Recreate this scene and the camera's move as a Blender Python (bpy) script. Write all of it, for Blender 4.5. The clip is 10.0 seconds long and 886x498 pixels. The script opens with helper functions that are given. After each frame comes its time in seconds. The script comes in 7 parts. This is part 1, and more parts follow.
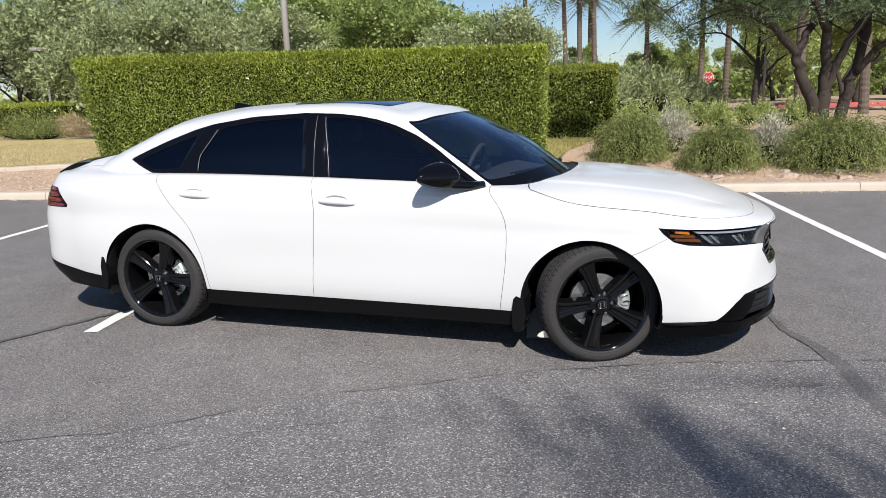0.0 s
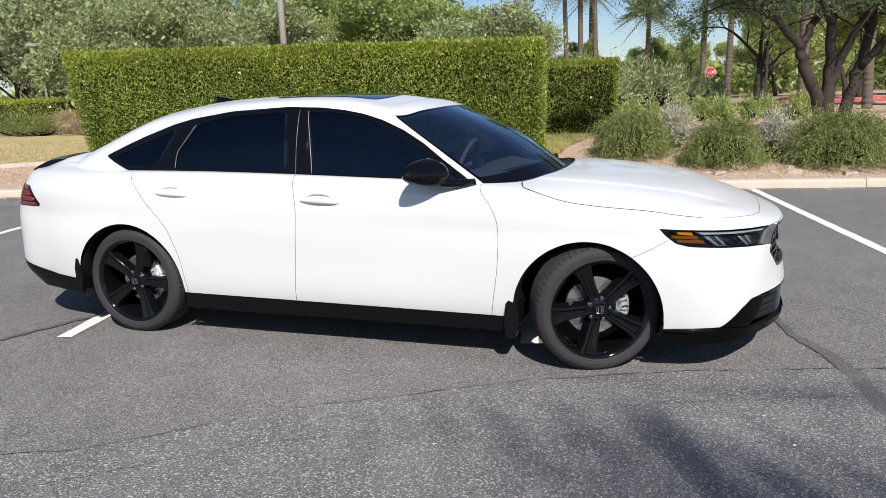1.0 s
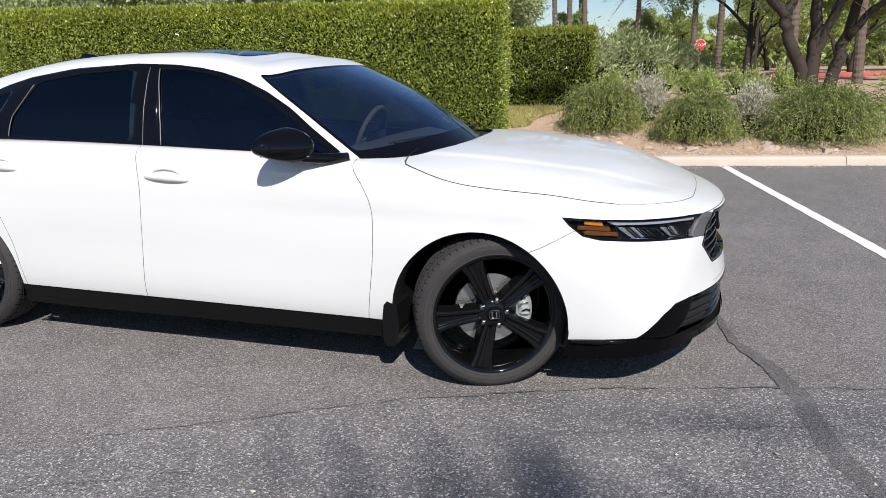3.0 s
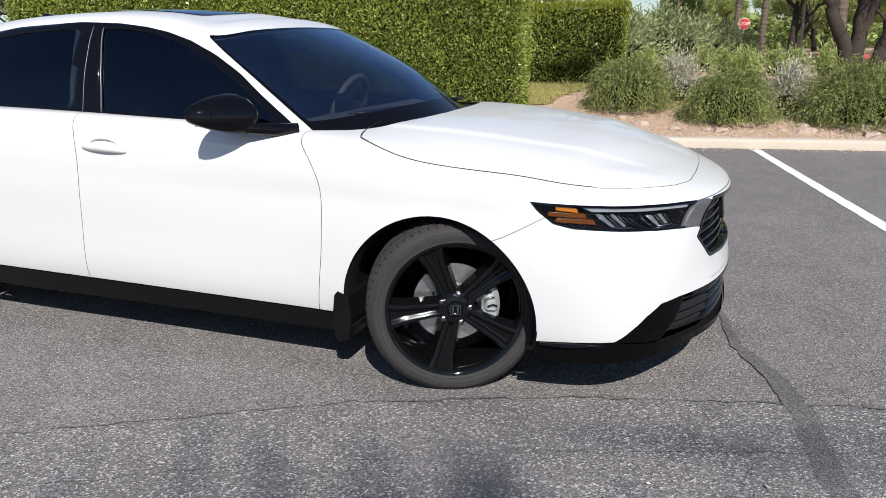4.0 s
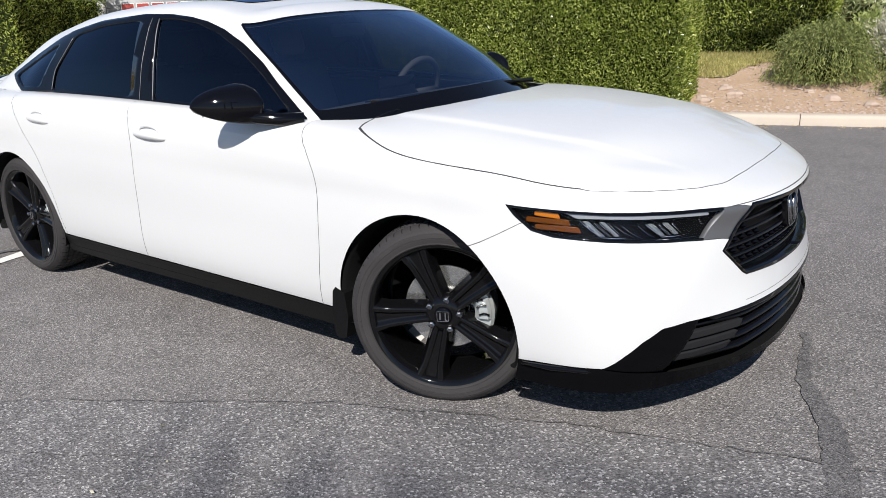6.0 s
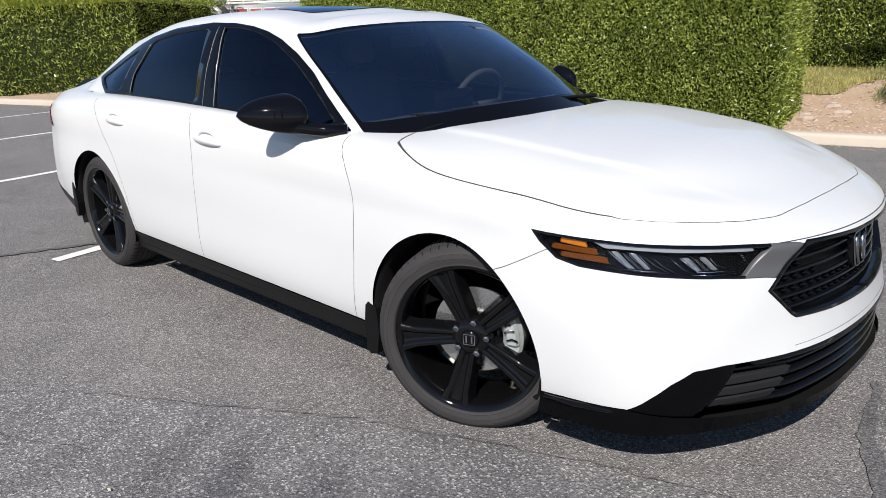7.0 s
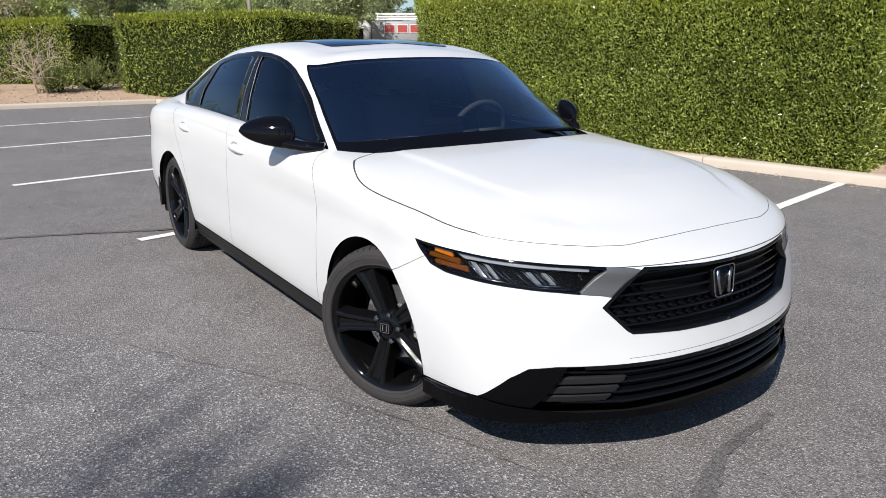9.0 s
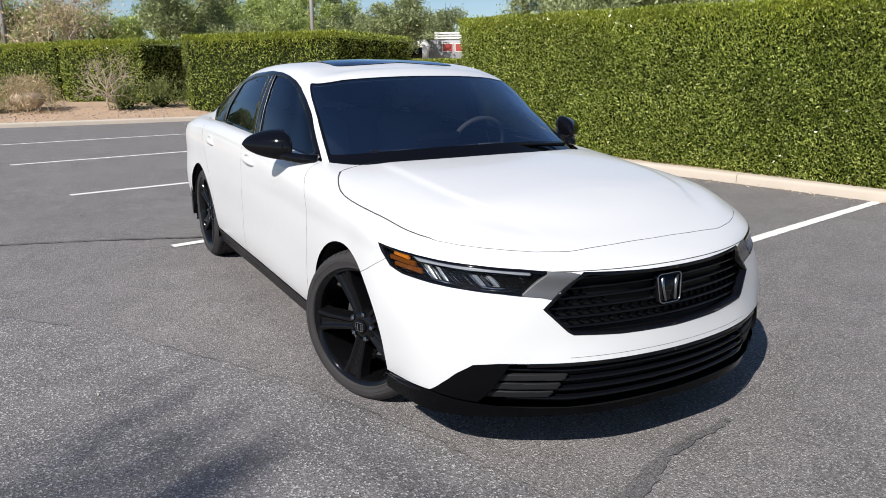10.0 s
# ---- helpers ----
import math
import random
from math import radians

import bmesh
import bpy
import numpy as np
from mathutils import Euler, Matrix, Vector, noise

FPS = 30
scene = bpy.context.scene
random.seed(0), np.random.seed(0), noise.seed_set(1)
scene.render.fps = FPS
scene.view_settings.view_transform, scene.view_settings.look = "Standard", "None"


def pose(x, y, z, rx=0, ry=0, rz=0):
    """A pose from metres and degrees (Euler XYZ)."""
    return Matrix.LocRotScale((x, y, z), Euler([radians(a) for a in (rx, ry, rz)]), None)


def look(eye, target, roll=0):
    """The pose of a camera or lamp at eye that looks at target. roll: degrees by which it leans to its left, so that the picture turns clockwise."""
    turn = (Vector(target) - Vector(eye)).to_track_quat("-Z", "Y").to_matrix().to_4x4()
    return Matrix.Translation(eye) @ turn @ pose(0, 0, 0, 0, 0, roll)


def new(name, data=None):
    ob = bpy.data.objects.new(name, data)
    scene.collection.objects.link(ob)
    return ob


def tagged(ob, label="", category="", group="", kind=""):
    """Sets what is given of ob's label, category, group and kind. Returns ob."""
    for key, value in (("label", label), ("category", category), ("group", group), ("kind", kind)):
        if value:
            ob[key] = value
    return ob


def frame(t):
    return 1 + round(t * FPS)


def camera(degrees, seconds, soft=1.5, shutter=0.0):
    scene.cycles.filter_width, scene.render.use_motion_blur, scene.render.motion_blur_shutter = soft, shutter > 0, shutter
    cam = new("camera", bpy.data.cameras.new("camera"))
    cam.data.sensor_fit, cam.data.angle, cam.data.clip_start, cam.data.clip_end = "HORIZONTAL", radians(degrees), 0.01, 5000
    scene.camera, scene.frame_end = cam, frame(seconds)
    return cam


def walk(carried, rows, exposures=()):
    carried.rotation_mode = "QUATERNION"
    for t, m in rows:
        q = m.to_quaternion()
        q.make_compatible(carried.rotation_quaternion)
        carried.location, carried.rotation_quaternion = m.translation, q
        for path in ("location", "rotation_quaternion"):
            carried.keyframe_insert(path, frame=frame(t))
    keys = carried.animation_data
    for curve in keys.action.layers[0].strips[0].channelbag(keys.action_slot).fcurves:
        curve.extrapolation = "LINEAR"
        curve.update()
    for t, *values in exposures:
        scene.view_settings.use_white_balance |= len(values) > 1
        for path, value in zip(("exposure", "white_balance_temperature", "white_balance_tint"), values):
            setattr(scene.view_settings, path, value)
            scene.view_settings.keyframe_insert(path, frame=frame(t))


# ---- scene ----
cam = camera(62.4, 10.0, 0.75)
PATH = [
    (0, (1.837, -4.799, 1.442), (1.236, -2.935, 1.033), -2.2),
    (0.5, (1.852, -4.725, 1.431), (1.247, -2.865, 1.016), -2.2),
    (1, (1.834, -4.558, 1.421), (1.23, -2.698, 1.002), -2.3),
    (1.5, (1.854, -4.4, 1.42), (1.256, -2.539, 0.995), -2.4),
    (2, (1.961, -4.199, 1.405), (1.376, -2.337, 0.965), -2.3),
    (2.5, (2.103, -3.974, 1.383), (1.527, -2.116, 0.919), -2.0),
    (2.7, (2.125, -3.883, 1.361), (1.551, -2.027, 0.886), -1.8),
    (4, (2.326, -3.304, 1.258), (1.659, -1.499, 0.714), -1.0),
    (4.5, (2.437, -3.15, 1.234), (1.677, -1.387, 0.675), -1.1),
    (5, (2.535, -2.977, 1.24), (1.66, -1.27, 0.671), -1.4),
    (6.3, (2.954, -2.703, 1.275), (1.745, -1.222, 0.688), -3.0),
    (6.5, (2.964, -2.669, 1.264), (1.719, -1.212, 0.691), -2.6),
    (7, (3.008, -2.544, 1.284), (1.663, -1.177, 0.716), -2.3),
    (7.5, (3.147, -2.472, 1.285), (1.726, -1.182, 0.724), -1.7),
    (8, (3.372, -2.41, 1.328), (1.888, -1.184, 0.785), -0.7),
    (8.5, (3.614, -2.382, 1.348), (2.074, -1.221, 0.817), -0.3),
    (9, (3.876, -2.237, 1.359), (2.282, -1.147, 0.841), -0.2),
    (9.5, (4.086, -2.103, 1.369), (2.436, -1.087, 0.874), -0.3),
    (10, (4.253, -2.028, 1.363), (2.559, -1.074, 0.89), -0.4),
]
walk(cam, [(t, look(eye, target, roll)) for t, eye, target, roll in PATH], [(0.0, 0.38), (10.0, 0.38)])

# ---- light ----
SUN_DIR = Vector((0.53, -0.97, 1.0)).normalized()
world = bpy.data.worlds.new("sky")
scene.world = world
world.use_nodes = True
wn = world.node_tree.nodes
sky = wn.new("ShaderNodeTexSky")
sky.sky_type = "NISHITA"
sky.sun_disc = False
sky.sun_elevation = math.asin(SUN_DIR.z)
sky.sun_rotation = math.atan2(SUN_DIR.x, SUN_DIR.y)
sky.air_density, sky.dust_density, sky.ozone_density = 1.0, 0.25, 1.5
tint = wn.new("ShaderNodeMix")
tint.data_type, tint.blend_type = "RGBA", "MULTIPLY"
tint.inputs[0].default_value = 1.0
tint.inputs[7].default_value = (0.88, 0.975, 1.13, 1)
world.node_tree.links.new(sky.outputs[0], tint.inputs[6])
world.node_tree.links.new(tint.outputs[2], wn["Background"].inputs[0])
wn["Background"].inputs[1].default_value = 0.070
sun_data = bpy.data.lights.new("sun", "SUN")
sun_data.energy, sun_data.angle, sun_data.color = 5.0, radians(0.53), (1.0, 0.96, 0.908)
sun = new("sun", sun_data)
sun.matrix_world = look(SUN_DIR * 60, (0, 0, 0))


# ---- materials ----
def node_mat(name):
    m = bpy.data.materials.new(name)
    m.use_nodes = True
    return m, m.node_tree.nodes, m.node_tree.links, m.node_tree.nodes["Principled BSDF"]


def ramp(nodes, stops):
    r = nodes.new("ShaderNodeValToRGB")
    while len(r.color_ramp.elements) < len(stops):
        r.color_ramp.elements.new(0.5)
    for e, (p, c) in zip(r.color_ramp.elements, stops):
        e.position = p
        e.color = (c, c, c, 1) if isinstance(c, (int, float)) else (*c, 1)
    return r


def coords(nodes, links, scale=1.0):
    tc = nodes.new("ShaderNodeTexCoord")
    mp = nodes.new("ShaderNodeMapping")
    mp.inputs["Scale"].default_value = (scale, scale, scale) if isinstance(scale, (int, float)) else scale
    links.new(tc.outputs["Object"], mp.inputs[0])
    return mp.outputs[0]


def noise_tex(nodes, links, vec, scale, detail=4.0, rough=0.6):
    n = nodes.new("ShaderNodeTexNoise")
    n.inputs["Scale"].default_value, n.inputs["Detail"].default_value, n.inputs["Roughness"].default_value = scale, detail, rough
    links.new(vec, n.inputs["Vector"])
    return n.outputs["Fac"]


def mix_rgb(nodes, links, fac, a, b, mode="MIX"):
    m = nodes.new("ShaderNodeMix")
    m.data_type, m.blend_type = "RGBA", mode
    for sock, val in ((m.inputs[0], fac), (m.inputs[6], a), (m.inputs[7], b)):
        if isinstance(val, bpy.types.NodeSocket):
            links.new(val, sock)
        elif isinstance(val, (int, float)):
            sock.default_value = val
        else:
            sock.default_value = (*val, 1)
    return m.outputs[2]


def add_bump(nodes, links, bsdf, height, strength, dist=0.01):
    b = nodes.new("ShaderNodeBump")
    b.inputs["Strength"].default_value, b.inputs["Distance"].default_value = strength, dist
    links.new(height, b.inputs["Height"])
    links.new(b.outputs[0], bsdf.inputs["Normal"])


def simple(name, color, rough=0.5, metal=0.0, coat=0.0, var=0.12, scale=6.0, bump=0.0, bump_scale=80.0, spec=0.5):
    """Two scales of variation over one base colour, with optional fine relief."""
    m, n, l, b = node_mat(name)
    v = coords(n, l)
    big, fine = noise_tex(n, l, v, scale), noise_tex(n, l, v, scale * 14)
    dark, light = [c * (1 - var) for c in color], [min(1, c * (1 + var)) for c in color]
    base = mix_rgb(n, l, big, dark, light)
    base = mix_rgb(n, l, 0.35, base, mix_rgb(n, l, fine, dark, light))
    l.new(base, b.inputs["Base Color"])
    b.inputs["Metallic"].default_value = metal
    b.inputs["Coat Weight"].default_value = coat
    b.inputs["Coat Roughness"].default_value = 0.04
    b.inputs["Specular IOR Level"].default_value = spec
    rr = ramp(n, [(0.3, max(0.02, rough * 0.85)), (0.7, min(1, rough * 1.15))])
    l.new(fine, rr.inputs[0])
    l.new(rr.outputs[0], b.inputs["Roughness"])
    if bump:
        add_bump(n, l, b, noise_tex(n, l, v, bump_scale), bump, 0.004)
    return m


def leaf_mat(name, dark, mid, light, rough=0.45, trans=0.3):
    """Leaves: each island takes its own shade; light passes through in part."""
    m, n, l, b = node_mat(name)
    geo = n.new("ShaderNodeNewGeometry")
    r = ramp(n, [(0.0, dark), (0.5, mid), (0.85, light), (1.0, [c * 1.25 for c in light])])
    l.new(geo.outputs["Random Per Island"], r.inputs[0])
    v = coords(n, l)
    patch = noise_tex(n, l, v, 1.3)
    pr = ramp(n, [(0.3, 0.75), (0.7, 1.15)])
    l.new(patch, pr.inputs[0])
    col = mix_rgb(n, l, 1.0, r.outputs[0], pr.outputs[0], "MULTIPLY")
    l.new(col, b.inputs["Base Color"])
    b.inputs["Roughness"].default_value = rough
    tr = n.new("ShaderNodeBsdfTranslucent")
    l.new(col, tr.inputs[0])
    mx = n.new("ShaderNodeMixShader")
    mx.inputs[0].default_value = trans
    l.new(b.outputs[0], mx.inputs[1])
    l.new(tr.outputs[0], mx.inputs[2])
    l.new(mx.outputs[0], n["Material Output"].inputs[0])
    return m


def asphalt_mat(name, low, high, speck, speck_scale=230.0):
    m, n, l, b = node_mat(name)
    v = coords(n, l)
    big = noise_tex(n, l, v, 0.35, 5)
    mid = noise_tex(n, l, v, 2.6, 6, 0.7)
    fine = noise_tex(n, l, v, 95, 3, 0.7)
    base = mix_rgb(n, l, big, low, high)
    mr = ramp(n, [(0.3, 0.78), (0.72, 1.18)])
    l.new(mid, mr.inputs[0])
    base = mix_rgb(n, l, 1.0, base, mr.outputs[0], "MULTIPLY")
    fr = ramp(n, [(0.28, 0.28), (0.72, 1.7)])
    l.new(fine, fr.inputs[0])
    base = mix_rgb(n, l, 1.0, base, fr.outputs[0], "MULTIPLY")
    vo = n.new("ShaderNodeTexVoronoi")
    vo.inputs["Scale"].default_value = speck_scale
    l.new(v, vo.inputs["Vector"])
    sr = ramp(n, [(0.0, 0.0), (0.78, 0.0), (1.0, 1.0)])
    sep = n.new("ShaderNodeSeparateColor")
    l.new(vo.outputs["Color"], sep.inputs[0])
    l.new(sep.outputs[0], sr.inputs[0])
    base = mix_rgb(n, l, sr.outputs[0], base, speck)
    l.new(base, b.inputs["Base Color"])
    b.inputs["Roughness"].default_value = 0.85
    mul = n.new("ShaderNodeMath")
    mul.operation = "ADD"
    l.new(vo.outputs["Distance"], mul.inputs[0])
    l.new(fine, mul.inputs[1])
    add_bump(n, l, b, mul.outputs[0], 0.7, 0.005)
    return m


def soil_mat(name, tones, stone, scale=26.0):
    m, n, l, b = node_mat(name)
    v = coords(n, l)
    vo = n.new("ShaderNodeTexVoronoi")
    vo.inputs["Scale"].default_value = scale
    l.new(v, vo.inputs["Vector"])
    sep = n.new("ShaderNodeSeparateColor")
    l.new(vo.outputs["Color"], sep.inputs[0])
    r = ramp(n, [(0.0, tones[0]), (0.5, tones[1]), (1.0, tones[2])])
    l.new(noise_tex(n, l, v, 1.8, 6, 0.7), r.inputs[0])
    base = mix_rgb(n, l, sep.outputs[0], r.outputs[0], stone)
    base = mix_rgb(n, l, 0.55, r.outputs[0], base)
    l.new(base, b.inputs["Base Color"])
    b.inputs["Roughness"].default_value = 0.95
    inv = ramp(n, [(0.0, 1.0), (0.5, 0.0)])
    l.new(vo.outputs["Distance"], inv.inputs[0])
    add_bump(n, l, b, inv.outputs[0], 0.6, 0.012)
    return m


def tint_glass(name, tint, f0=0.04):
    """A thin pane: tinted see-through with a clear gloss."""
    m, n, l, b = node_mat(name)
    see = n.new("ShaderNodeBsdfTransparent")
    see.inputs[0].default_value = (*tint, 1)
    gloss = n.new("ShaderNodeBsdfGlossy")
    gloss.inputs["Roughness"].default_value = 0.015
    gloss.inputs["Color"].default_value = (0.74, 0.84, 1.0, 1)
    lw = n.new("ShaderNodeLayerWeight")
    lw.inputs["Blend"].default_value = 0.5
    pw = n.new("ShaderNodeMath")
    pw.operation = "POWER"
    pw.inputs[1].default_value = 5.0
    l.new(lw.outputs["Facing"], pw.inputs[0])
    fr = n.new("ShaderNodeMath")
    fr.operation = "MULTIPLY_ADD"
    fr.inputs[1].default_value, fr.inputs[2].default_value = 1 - f0, f0
    l.new(pw.outputs[0], fr.inputs[0])
    mx = n.new("ShaderNodeMixShader")
    l.new(fr.outputs[0], mx.inputs[0])
    l.new(see.outputs[0], mx.inputs[1])
    l.new(gloss.outputs[0], mx.inputs[2])
    l.new(mx.outputs[0], n["Material Output"].inputs[0])
    n.remove(b)
    return m


ASPHALT = asphalt_mat("asphalt_old", (0.121, 0.111, 0.1075), (0.178, 0.165, 0.160), (0.40, 0.375, 0.355), 190.0)
PATCH = asphalt_mat("asphalt_newer", (0.110, 0.103, 0.1015), (0.173, 0.162, 0.160), (0.44, 0.42, 0.405), 150.0)
TAR = asphalt_mat("tar_seal", (0.090, 0.084, 0.083), (0.122, 0.115, 0.113), (0.22, 0.21, 0.205))
LINE_PAINT = simple("line_paint", (0.72, 0.70, 0.66), 0.8, var=0.12, scale=9, bump=0.4, bump_scale=120)
CONCRETE = simple("kerb_concrete", (0.48, 0.41, 0.335), 0.9, var=0.16, scale=3, bump=0.4, bump_scale=60)
GRANITE = soil_mat("granite_gravel", [(0.27, 0.175, 0.105), (0.40, 0.268, 0.165), (0.51, 0.37, 0.25)], (0.44, 0.33, 0.24), 40)
DRY_GRASS = soil_mat("dry_lawn", [(0.30, 0.235, 0.085), (0.45, 0.355, 0.15), (0.53, 0.43, 0.21)], (0.40, 0.34, 0.14), 90)
HEDGE_LEAF = leaf_mat("hedge_leaf", (0.045, 0.072, 0.010), (0.225, 0.292, 0.036), (0.55, 0.60, 0.17), 0.24, 0.36)
HEDGE_TIP = leaf_mat("hedge_new_growth", (0.20, 0.25, 0.018), (0.32, 0.37, 0.035), (0.46, 0.48, 0.09), 0.4, 0.4)
# near-black: the shade deep between leaves, put into the colour
HEDGE_SHADE = simple("hedge_inner_shade", (0.014, 0.019, 0.005), 0.9, var=0.4, scale=9, spec=0.1)
OLIVE_LEAF = leaf_mat("olive_leaf", (0.160, 0.192, 0.079), (0.275, 0.320, 0.143), (0.429, 0.474, 0.237), 0.7, 0.3)
GREEN_LEAF = leaf_mat("tree_leaf", (0.140, 0.194, 0.046), (0.244, 0.312, 0.085), (0.39, 0.463, 0.150), 0.65, 0.35)
LIME_LEAF = leaf_mat("light_tree_leaf", (0.214, 0.272, 0.072), (0.350, 0.425, 0.125), (0.51, 0.573, 0.215), 0.65, 0.4)
DARK_LEAF = leaf_mat("mesquite_leaf", (0.040, 0.062, 0.026), (0.11, 0.155, 0.065), (0.21, 0.28, 0.13), 0.5, 0.25)
ROSEMARY = leaf_mat("rosemary_leaf", (0.070, 0.092, 0.022), (0.175, 0.208, 0.055), (0.33, 0.36, 0.115), 0.6, 0.25)
SAGE = leaf_mat("sage_leaf", (0.26, 0.25, 0.17), (0.46, 0.44, 0.33), (0.66, 0.63, 0.50), 0.7, 0.2)
STRAW = leaf_mat("dry_grass_blade", (0.30, 0.22, 0.115), (0.50, 0.39, 0.22), (0.66, 0.54, 0.34), 0.6, 0.3)
LAWN_BLADE = leaf_mat("lawn_blade", (0.22, 0.21, 0.06), (0.36, 0.34, 0.11), (0.50, 0.44, 0.18), 0.6, 0.3)
PALM_LEAF = leaf_mat("palm_frond", (0.09, 0.115, 0.045), (0.19, 0.22, 0.10), (0.32, 0.34, 0.18), 0.5, 0.3)
BARK = simple("bark", (0.050, 0.039, 0.032), 0.95, var=0.4, scale=5, bump=0.9, bump_scale=26, spec=0.2)
PALE_BARK = simple("dry_bark", (0.43, 0.34, 0.26), 0.9, var=0.25, scale=6, bump=0.5, bump_scale=40)
PALM_BARK = simple("palm_bark", (0.125, 0.098, 0.078), 0.92, var=0.55, scale=7, bump=0.9, bump_scale=22, spec=0.1)
STONE = simple("stone", (0.40, 0.31, 0.25), 0.9, var=0.3, scale=9, bump=0.5)
POLE_PAINT = simple("pole_paint", (0.26, 0.24, 0.22), 0.6, var=0.08)
SIGN_RED = simple("sign_red", (0.55, 0.03, 0.04), 0.5, var=0.08)
WHITE_PAINT = simple("white_trim", (0.75, 0.74, 0.72), 0.5, var=0.05)
STUCCO = simple("stucco", (0.55, 0.47, 0.38), 0.9, var=0.08, bump=0.3)
RED_KERB = simple("red_kerb_paint", (0.36, 0.07, 0.06), 0.7, var=0.15)

CAR_WHITE = simple("white_car_paint", (0.60, 0.598, 0.592), 0.40, coat=0.5, var=0.008, scale=2)
GLOSS_BLACK = simple("gloss_black", (0.003, 0.003, 0.004), 0.04, coat=0.0, spec=0.26, var=0.2)
LIP_BLACK = simple("lip_black", (0.003, 0.003, 0.0035), 0.10, var=0.2, spec=0.06)
SATIN_BLACK = simple("satin_black_plastic", (0.006, 0.006, 0.0065), 0.34, var=0.25, bump=0.06, bump_scale=300, spec=0.09)
LINER = simple("arch_liner", (0.006, 0.006, 0.006), 0.85, var=0.3, spec=0.1)
LAMP_INSIDE = simple("lamp_inside", (0.0025, 0.0025, 0.0028), 0.5, var=0.3, spec=0.05)
SEAM = simple("panel_gap", (0.055, 0.055, 0.055), 0.8, var=0.2, spec=0.1)
TYRE = simple("tyre_rubber", (0.035, 0.0325, 0.0325), 0.72, var=0.3, scale=14, bump=0.35, bump_scale=160, spec=0.22)
RIM_BLACK = simple("black_alloy", (0.004, 0.004, 0.0045), 0.06, coat=0.0, var=0.2, spec=0.32)
CRYSTAL = simple("lamp_crystal", (0.30, 0.31, 0.32), 0.14, metal=0.6, coat=0.4, var=0.75, scale=60)
STEEL = simple("brake_steel", (0.55, 0.55, 0.54), 0.24, metal=0.9, var=0.06, scale=9)
CALIPER = simple("cast_alloy", (0.52, 0.55, 0.54), 0.42, metal=0.55, var=0.12)
CHROME = simple("chrome", (0.75, 0.75, 0.76), 0.12, metal=1.0, var=0.05)
DARK_CHROME = simple("dark_chrome", (0.30, 0.30, 0.31), 0.22, metal=1.0, var=0.08)
SATIN_GREY = simple("satin_grey_trim", (0.14, 0.14, 0.145), 0.40, metal=0.5, var=0.06)
AMBER = simple("amber_lens", (0.43, 0.125, 0.003), 0.2, coat=0.3, var=0.35, scale=40, spec=0.3)
# the same amber lens darkened, for the marker steps that catch less light
SHADED_AMBER = simple("shaded_amber_lens", (0.10, 0.028, 0.001), 0.22, coat=0.1, var=0.45, scale=40, spec=0.2)
SMOKE = simple("smoked_reflector", (0.045, 0.047, 0.05), 0.18, metal=0.6, var=0.7, scale=70)
PLATE_GREY = simple("blanking_plate", (0.015, 0.015, 0.016), 0.5, var=0.15, bump=0.1, bump_scale=300, spec=0.14)
RED_LENS = simple("red_lens", (0.16, 0.006, 0.010), 0.10, coat=1.0, var=0.2)
LAMP_WHITE = simple("lamp_light_guide", (0.24, 0.25, 0.265), 0.25, coat=0.5, var=0.05)
CABIN = simple("cabin_plastic", (0.052, 0.053, 0.056), 0.7, var=0.15, spec=0.2)
SEAT_CLOTH = simple("seat_cloth", (0.20, 0.20, 0.205), 0.95, var=0.15, spec=0.1)
SIDE_GLASS = tint_glass("tinted_glass", (0.009, 0.011, 0.016), 0.055)
DOOR_GLASS = tint_glass("front_door_glass", (0.11, 0.12, 0.13), 0.055)
FRONT_GLASS = tint_glass("windscreen_glass", (0.50, 0.56, 0.60), 0.20)
LAMP_GLASS = tint_glass("lamp_cover", (0.93, 0.93, 0.93), 0.012)


